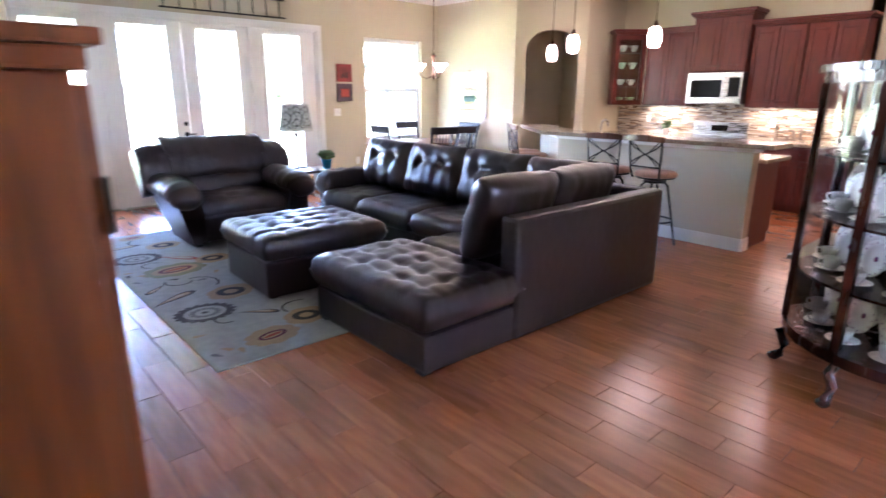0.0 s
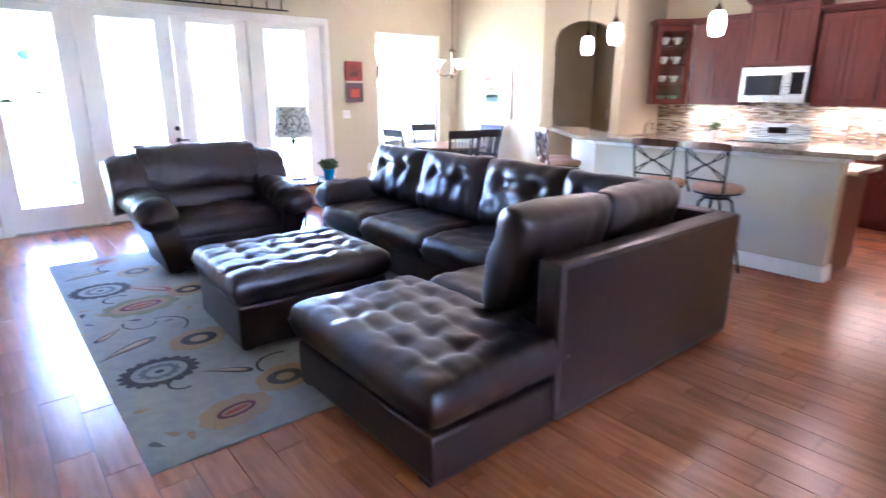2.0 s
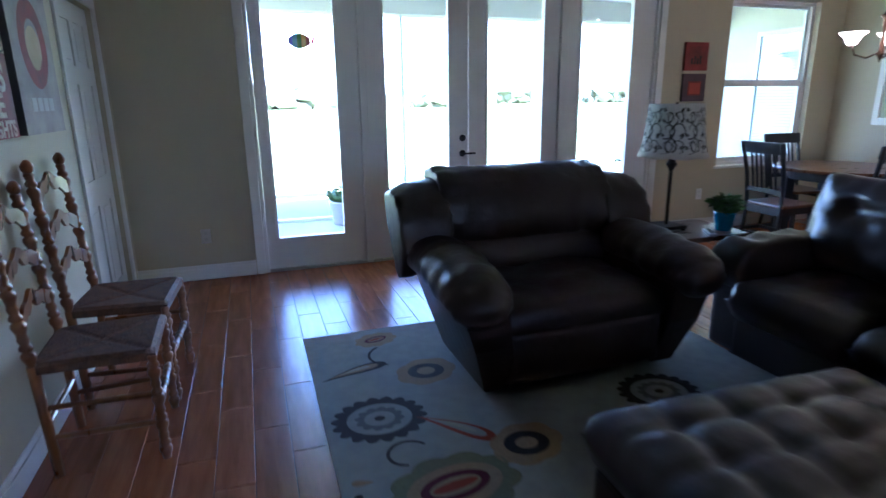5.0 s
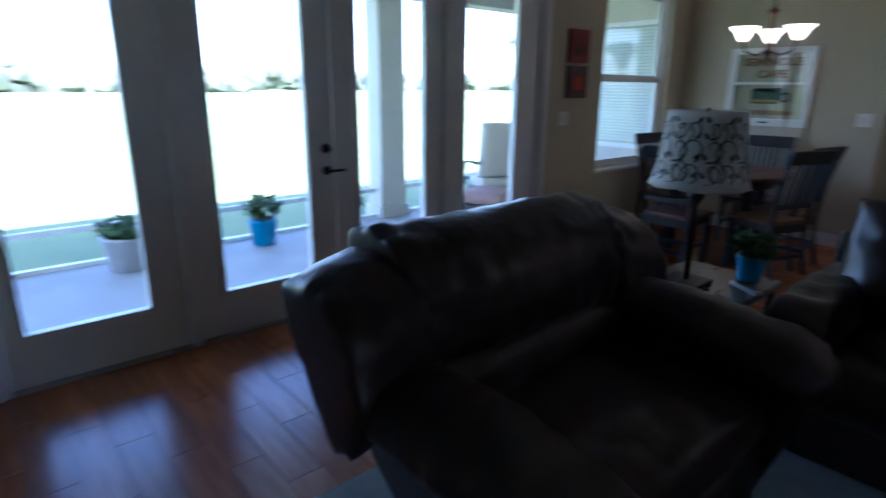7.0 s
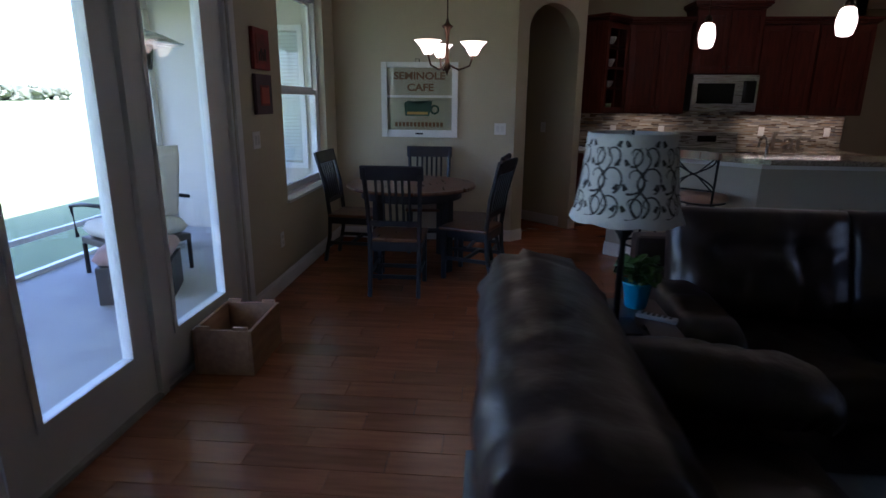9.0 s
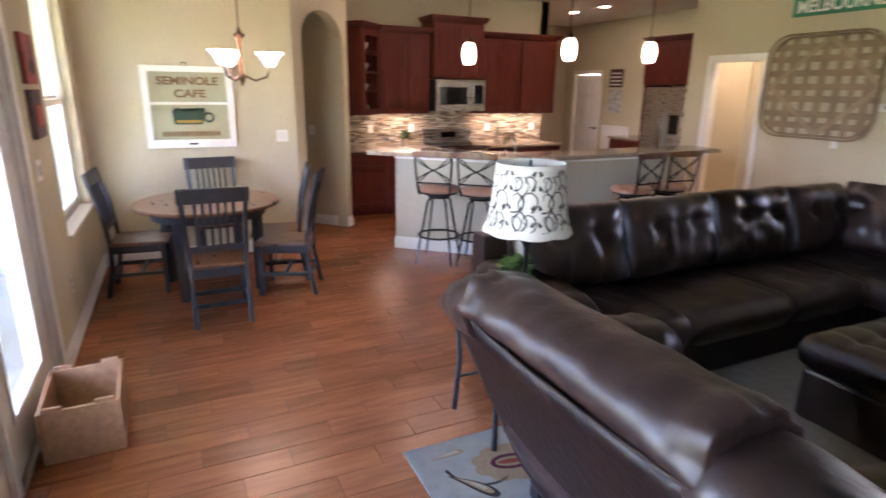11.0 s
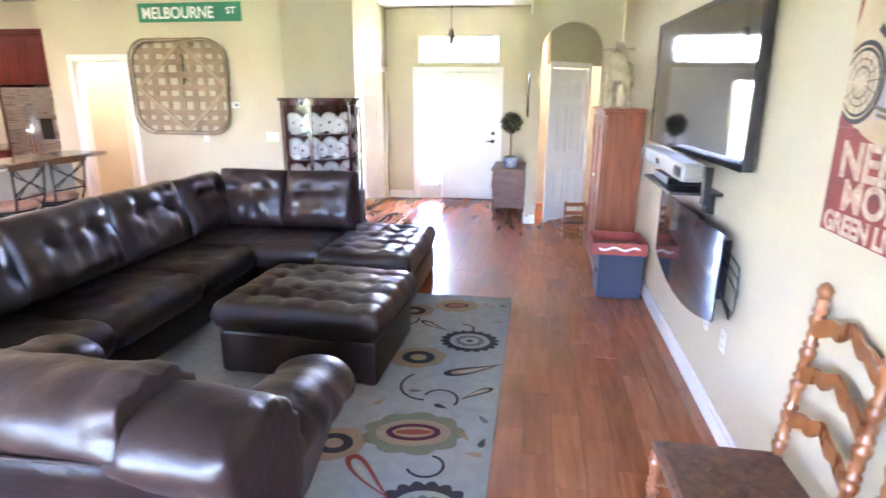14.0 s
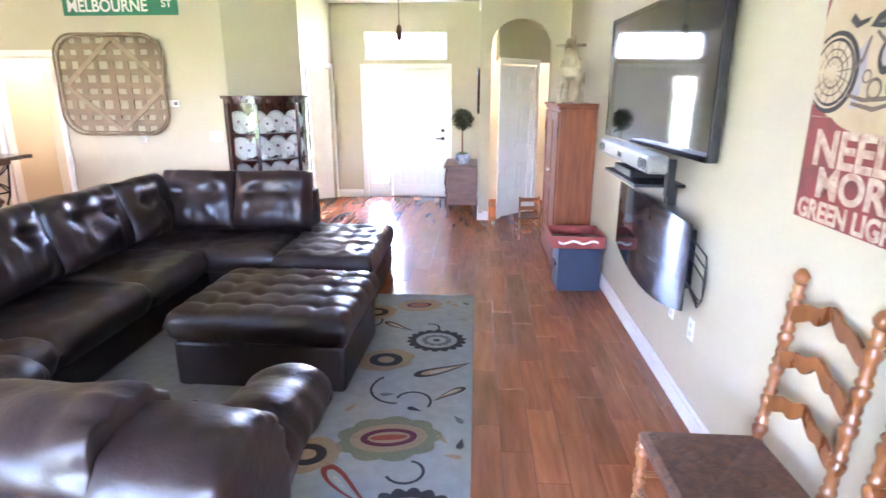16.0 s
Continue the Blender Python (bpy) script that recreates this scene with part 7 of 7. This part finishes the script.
wf = thing("window_frame_picture", rotz(XP, 7.70, -90, 1.115), "old white window sash with painted cafe sign on its glass", "picture")
FW, FH = 0.80, 0.76
part("frame", boxes((0, -0.035, 0, 0.06, -0.003, FH), (FW - 0.06, -0.035, 0, FW, -0.003, FH), (0.06, -0.035, 0, FW - 0.06, -0.003, 0.075), (0.06, -0.035, FH - 0.055, FW - 0.06, -0.003, FH)), WHITE, wf, bevel=0.004)
part("rail", boxes((0.06, -0.033, 0.405, FW - 0.06, -0.006, 0.43)), WHITE, wf, bevel=0.003)
part("glass_pane", boxes((0.055, -0.016, 0.07, FW - 0.055, -0.012, FH - 0.05)), GLASS, wf)
part("hook", tube([(0.36, -0.02, FH), (0.36, -0.022, FH + 0.03), (0.40, -0.022, FH + 0.03), (0.40, -0.02, FH)], 0.004), IRON, wf)
part("pull", boxes((0.36, -0.042, 0.03, 0.44, -0.0355, 0.045)), IRON, wf)
BRN = mat("brown_sign_paint", (0.23, 0.12, 0.05), rough=0.6)
for w_, x, z, s, wd in (("SEMINOLE", 0.13, 0.59, 0.10, 0.54), ("CAFE", 0.27, 0.475, 0.10, 0.28)):
    o = letter_sign(w_, Matrix.Identity(4), s, 0.001, BRN, "", "", s * 0.03)
    o.name, o.parent = "lettering", wf
    wid = max(v.co.x for v in o.data.vertices)
    o.matrix_basis = Matrix.Translation((x, -0.0175, z)) @ upright @ Matrix.Scale(wd / wid, 4, (1, 0, 0))
for k in range(13):
    part("lettering", boxes((0.14 + 0.04 * k, -0.0185, 0.11, 0.168 + 0.04 * k, -0.0168, 0.155)), BRN, wf)
DKG = mat("dark_green_paint", (0.03, 0.08, 0.05), rough=0.5)
flat_on(wf, [(0.25, 0.22), (0.50, 0.22), (0.53, 0.34), (0.24, 0.34)], -0.0178, DKG)
flat_on(wf, [(0.24 + 0.29 * k / 12, 0.35 + 0.025 * math.sin(k * .7)) for k in range(13)] + [(0.53, 0.335), (0.24, 0.335)], -0.0178, DKG)
ring_on(wf, 0.56, 0.285, 0.03, 0.05, -0.0178, DKG)
flat_on(wf, [(0.27, 0.235), (0.49, 0.235), (0.49, 0.262), (0.27, 0.262)], -0.0186, mat("ochre_paint", (0.45, 0.28, 0.06), rough=0.6))
WBOX = mat("raw_pine_box_wood", (0.42, 0.23, 0.11), (0.30, 0.15, 0.07), rough=0.7, scale=4, stretch=(1, 6, 6), bump=0.12)
wb = thing("wooden_box", rotz(4.76, 8.005, 2), "open raw pine box with notched ends by the doors", "box")
BX, BY, BZ = 0.235, 0.158, 0.285
for sy in (-1, 1):
    part("side", boxes((-BX, sy * BY - 0.009, 0, BX, sy * BY + 0.009, BZ - 0.02)), WBOX, wb, bevel=0.003)
for sx in (-1, 1):
    x0, x1 = sx * (BX - 0.011) - 0.01, sx * (BX - 0.011) + 0.01
    e = part("end", boxes((x0, -BY + 0.0095, 0, x1, BY - 0.0095, BZ - 0.02)), WBOX, wb, bevel=0.003)
    for sy in (-1, 1):
        part("end_tab", boxes((x0, sy * 0.105 - 0.04, BZ - 0.0195, x1, sy * 0.105 + 0.04, BZ)), WBOX, e, bevel=0.003)
part("bottom", boxes((-BX + 0.022, -BY + 0.0095, 0.004, BX - 0.022, BY - 0.0095, 0.016)), WBOX, wb)
rb = thing("wall_ledge", rotz(3.1, YN, 0, 2.56), "dark iron scroll rail on the wall above the doors", "wall decor")
part("rail", boxes((0, -0.02, 0.0, 1.75, -0.005, 0.02)), IRON, rb)
for k in range(9):
    part("spindle", rod(bmesh.new(), (0.06 + 0.2 * k, -0.012, 0.02), (0.06 + 0.2 * k, -0.012, 0.24), 0.008), IRON, rb)
part("rail", boxes((0, -0.02, 0.24, 1.75, -0.005, 0.26)), IRON, rb)

# ---- outside ----
GRASS = mat("dry_lawn", (0.20, 0.24, 0.09), (0.13, 0.17, 0.06), rough=0.9, scale=0.6, bump=0.3, bump_scale=30)
CONC = mat("porch_concrete", (0.42, 0.41, 0.39), (0.34, 0.33, 0.32), rough=0.75, scale=3, bump=0.15)
STUCCO = mat("cream_stucco", (0.62, 0.58, 0.48), (0.57, 0.53, 0.44), rough=0.85, scale=4, bump=0.35, bump_scale=60)
bm = bmesh.new()
bmesh.ops.create_grid(bm, x_segments=2, y_segments=2, size=2500, matrix=Matrix.Translation((0, 0, -0.32)))
tagged(part("ground", bm, GRASS), "pale green open lawn reaching the horizon", "lawn", kind="structure")
tagged(part("porch_floor", boxes((-1.0, YN + 0.165, -0.31, 8.4, 10.75, -0.06)), CONC, bevel=0.01), "grey concrete back porch slab", "porch", kind="structure")
tagged(part("porch_ceiling", boxes((-1.0, YN + 0.165, 2.72, 8.4, 10.9, 2.85)), WHITE), "white porch ceiling", "ceiling", kind="structure")
tagged(part("porch_beam", boxes((-1.0, 10.5, 2.46, 8.4, 10.8, 2.719)), STUCCO, bevel=0.01), "cream stucco porch beam", "beam", kind="structure")
for x in (-0.8, 5.30, 8.3):
    col = thing("porch_column", rotz(x, 10.5, 0), "square cream stucco porch column", "column", "porch columns", "structure")
    part("shaft", boxes((0, 0, -0.06, 0.36, 0.28, 2.459)), STUCCO, col, bevel=0.008)
    part("plinth", boxes((-0.03, -0.03, -0.06, 0.39, 0.31, 0.08)), STUCCO, col, bevel=0.008)
ra = thing("porch_screen_frame", rotz(0, 0, 0), "white metal screen frame rails along the porch edge", "rail", kind="structure")
for x0, x1 in ((-0.44, 5.27), (5.69, 8.3)):
    part("rail", boxes((x0, 10.58, 0.25, x1, 10.62, 0.30)), WHITE, ra)
    part("sill_rail", boxes((x0, 10.57, -0.06, x1, 10.63, -0.02)), WHITE, ra)
    n_ = max(1, int((x1 - x0) / 1.9))
    for k in range(1, n_):
        x = x0 + (x1 - x0) * k / n_
        part("mullion", boxes((x - 0.02, 10.585, 0.301, x + 0.02, 10.615, 2.459)), WHITE, ra)
tagged(part("house_wing", boxes((8.405, 8.37, -0.31, 8.6, 10.9, 2.85)), STUCCO), "cream stucco wall of the house wing beside the porch", "wall", kind="structure")
ww = thing("window_4", rotz(0, 0, 0), "white porch window with closed horizontal blinds", "window", kind="structure")
part("window_frame", boxes((8.37, 8.7, 0.7, 8.404, 8.76, 2.3), (8.37, 9.8, 0.7, 8.404, 9.86, 2.3), (8.37, 8.76, 2.24, 8.404, 9.8, 2.3), (8.37, 8.76, 0.7, 8.404, 9.8, 0.76)), WHITE, ww)
part("glass_pane", boxes((8.385, 8.755, 0.755, 8.39, 9.805, 2.245)), GLASS, ww)
for k in range(36):
    part("blind_slat", boxes((8.392, 8.77, 0.79 + k * 0.04, 8.402, 9.79, 0.82 + k * 0.04)), WHITE, ww)
# unseen slab; front overhang to y -4.2 keeps sun off the entry glass
tagged(part("roof", boxes((-2.0, -4.2, H + 0.16, 13.0, 11.2, H + 0.3)), mat("roof_shingle", (0.12, 0.11, 0.10), rough=0.9, scale=8)), "flat dark unseen roof, stretched past the front to block the sun", "roof", kind="structure")
bw = thing("window_5", rotz(0, 0, 0), "white bedroom window with small panes", "window", kind="structure")
part("window_frame", boxes((4.36, -2.03, 0.71, 4.40, -1.99, 2.19), (5.40, -2.03, 0.71, 5.44, -1.99, 2.19), (4.40, -2.03, 0.71, 5.40, -1.99, 0.75), (4.40, -2.03, 2.15, 5.40, -1.99, 2.19), (4.40, -2.025, 1.44, 5.40, -1.995, 1.47), (4.89, -2.022, 0.75, 4.91, -1.998, 2.15)), WHITE, bw)
tagged(part("front_porch_floor", boxes((0.2, -4.2, -0.31, 5.2, YS - 0.62, -0.05)), CONC), "concrete front porch slab", "porch", kind="structure")

# porch furniture and planters
WICK = mat("dark_wicker", (0.06, 0.045, 0.035), rough=0.6, scale=40, bump=0.5, bump_scale=120)
CREAMF = mat("cream_outdoor_cushion", (0.58, 0.53, 0.43), (0.52, 0.47, 0.38), rough=0.85, scale=10, bump=0.1)
ac = thing("porch_armchair", rotz(6.55, 9.75, 150), "dark metal porch armchair with thick cream cushions", "chair")
part("seat_frame", boxes((-0.33, -0.33, 0.22, 0.33, 0.33, 0.28)), WICK, ac, bevel=0.01)
part("seat_cushion", moved(pillow(0.64, 0.64, 0.16, 16, 16, 4), Matrix.Translation((0, 0, 0.28))), CREAMF, ac, smooth=True)
part("back_cushion", moved(pillow(0.66, 0.66, 0.20, 16, 16, 3, tufts=[(-.13, .1, .06), (.13, .1, .06), (0, -.1, .06)], depth=0.05), Matrix.Translation((0, 0.30, 0.74)) @ Matrix.Rotation(radians(78), 4, "X")), CREAMF, ac, "tufted cream back cushion", smooth=True)
for sx in (-1, 1):
    part("arm", tube([(sx * 0.36, -0.32, 0.28), (sx * 0.37, -0.34, 0.56), (sx * 0.37, -0.1, 0.60), (sx * 0.36, 0.3, 0.62)], 0.018), IRON, ac, smooth=True)
    for y in (-0.3, 0.3):
        part("leg", rod(bmesh.new(), (sx * 0.32, y, -0.06), (sx * 0.32, y, 0.22), 0.02), IRON, ac)
po = thing("porch_ottoman", rotz(5.95, 9.35, 20), "square porch ottoman with a dusty pink cushion", "ottoman")
part("base", boxes((-0.26, -0.26, -0.06, 0.26, 0.26, 0.24)), WICK, po, bevel=0.01)
part("cushion", moved(pillow(0.54, 0.54, 0.14, 14, 14, 4), Matrix.Translation((0, 0, 0.24))), mat("dusty_pink_fabric", (0.42, 0.26, 0.22), rough=0.85, scale=12), po, smooth=True)
TERRA = mat("terracotta", (0.32, 0.13, 0.07), (0.25, 0.10, 0.055), rough=0.8, scale=8)
DKPOT = mat("stone_urn", (0.42, 0.40, 0.38), rough=0.4, scale=8)
potted("porch_planter", rotz(2.50, 10.28, 0, -0.06), "pale stone urn planter with pale green plants on the porch", DKPOT, 0.20, 0.30, 220, 0.22, 0.10, 0.05, 14)
potted("porch_planter", rotz(1.45, 10.30, 0, -0.06), "low terracotta planter with small plants on the porch", TERRA, 0.19, 0.16, 120, 0.18, 0.06, 0.04, 15)
potted("porch_planter", rotz(3.72, 10.30, 0, -0.06), "turquoise planter with flowers on the porch", BLUEP, 0.14, 0.26, 160, 0.20, 0.14, 0.05, 16)
potted("porch_planter", rotz(4.70, 10.30, 0, -0.06), "terracotta planter with leafy plants on the porch", TERRA, 0.15, 0.2, 160, 0.20, 0.12, 0.05, 17)
ht = thing("patio_heater", rotz(7.35, 10.0, 0, -0.06), "grey metal patio heater with a round dome top", "patio heater")
part("pole", rod(bmesh.new(), (0, 0, 0.05), (0, 0, 2.0), 0.03), STEEL, ht)
part("dome", lathe([(0.40, 2.06), (0.41, 2.07), (0.2, 2.16), (0.05, 2.2)], 28), STEEL, ht, smooth=True)
part("burner", lathe([(0.09, 1.82), (0.12, 2.0), (0.12, 2.055)], 20), IRON, ht)
part("base", lathe([(0.22, 0), (0.22, 0.05), (0.18, 0.4), (0.03, 0.42)], 24), STEEL, ht)

# suncatcher on the glass
fx, fz = 1.90, 1.90
su = thing("fish_suncatcher", rotz(fx, YN + 0.036, 0, fz), "rainbow striped fish suncatcher hung on the door glass", "suncatcher")
cols = ((0.05, 0.15, 0.7), (0.05, 0.45, 0.5), (0.1, 0.5, 0.1), (0.7, 0.5, 0.05), (0.7, 0.15, 0.05))
for k, c in enumerate(cols):
    x0, x1 = -0.10 + 0.035 * k, -0.10 + 0.035 * (k + 1)
    h0, h1 = (0.055 * math.sin(math.pi * min(1, max(0.05, (x + 0.12) / 0.22))) for x in (x0, x1))
    flat_on(su, [(x0, -h0), (x1, -h1), (x1, h1 + 0.01), (x0, h0 + 0.01)], 0.0, mat("suncatcher_stripe", c, rough=0.2), "stripe")
flat_on(su, [(0.075, 0.0), (0.12, 0.06), (0.105, 0.0), (0.125, -0.05)], 0.0, mat("suncatcher_tail", (0.6, 0.05, 0.1), rough=0.2), "tail")

# far trees: ragged belts of foliage clumps
FARL = mat("far_tree_leaves", (0.11, 0.12, 0.075), (0.08, 0.09, 0.05), rough=0.9, scale=0.3, island=0.4)
rt = random.Random(21)
for b_, (dist, x0, x1, hh) in enumerate(((150, -160, 60, 5), (210, -60, 240, 8), (260, 120, 330, 10))):
    bm = bmesh.new()
    n_ = 520
    for k in range(n_):
        x = rt.uniform(x0, x1)
        top = hh * (0.55 + 0.45 * noise.noise(Vector((x * 0.045, b_ * 7.0, 0)))) 
        z = rt.uniform(0, 1) ** 0.8 * max(2.0, top)
        s = rt.uniform(1.2, 3.2)
        bmesh.ops.create_icosphere(bm, subdivisions=1, radius=s, matrix=Matrix.Translation((x, dist + rt.uniform(-6, 6), z - 0.3)) @ Matrix.Diagonal((1.2, 1, 0.8 + 0.4 * rt.random(), 1)))
    for v in bm.verts:
        v.co += Vector((rt.uniform(-.6, .6), rt.uniform(-.6, .6), rt.uniform(-.6, .6)))
    tagged(part("far_trees", bm, FARL), "distant belt of green trees beyond the lawn", "trees", kind="stuff")

# ---- floor tiles ----
TW, TL, GAP = 0.152, 0.61, 0.003


def tile_mesh(name, w, l):
    bm = bmesh.new()
    c = 0.001
    lo = [bm.verts.new((x, y, -0.008)) for x, y in ((0, 0), (w, 0), (w, l), (0, l))]
    mi = [bm.verts.new((x, y, -0.0006)) for x, y in ((0, 0), (w, 0), (w, l), (0, l))]
    hi = [bm.verts.new((x, y, 0)) for x, y in ((c, c), (w - c, c), (w - c, l - c), (c, l - c))]
    for a, b in ((lo, mi), (mi, hi)):
        for k in range(4):
            j = (k + 1) % 4
            bm.faces.new((a[k], a[j], b[j], b[k]))
    bm.faces.new(hi)
    me = bpy.data.meshes.new(name)
    bm.to_mesh(me)
    bm.free()
    me.materials.append(TILE)
    return me


full = tile_mesh("floor_tile", TW - GAP, TL - GAP)
verts, faces = [], []
rf = random.Random(5)
x = XW - 0.06
col_n = 0
while x < 12.3:
    y = YS - 0.3 - TL * ((col_n * 0.37) % 1.0)
    while y < YN + 0.16:
        a, b = max(y, YS - 0.3), min(y + TL, YN + 0.158)
        if b - a > 0.03:
            if x < 3.15 and -0.2 < a < 7.62 and b - a > TL - 0.001:
                o = new("floor_tile", full)
                o.parent = fl
                o.location = (x, a, rf.uniform(-0.0006, 0.0006))
            else:
                w_, l_, c, k0 = TW - GAP, b - a - GAP, 0.001, len(verts)
                for z, e in ((-0.008, 0), (-0.0006, 0), (0, c)):
                    verts += [(x + e, a + e, z), (x + w_ - e, a + e, z), (x + w_ - e, a + l_ - e, z), (x + e, a + l_ - e, z)]
                for r in (0, 4):
                    faces += [(k0 + r + k, k0 + r + (k + 1) % 4, k0 + r + 4 + (k + 1) % 4, k0 + r + 4 + k) for k in range(4)]
                faces.append((k0 + 8, k0 + 9, k0 + 10, k0 + 11))
        y += TL
    x += TW
    col_n += 1
me = bpy.data.meshes.new("floor_tiles_rest")
me.from_pydata(verts, [], faces)
me.materials.append(TILE_REST)
rest = new("floor_tiles_rest", me)
rest.parent = fl
tagged(rest, kind="stuff")
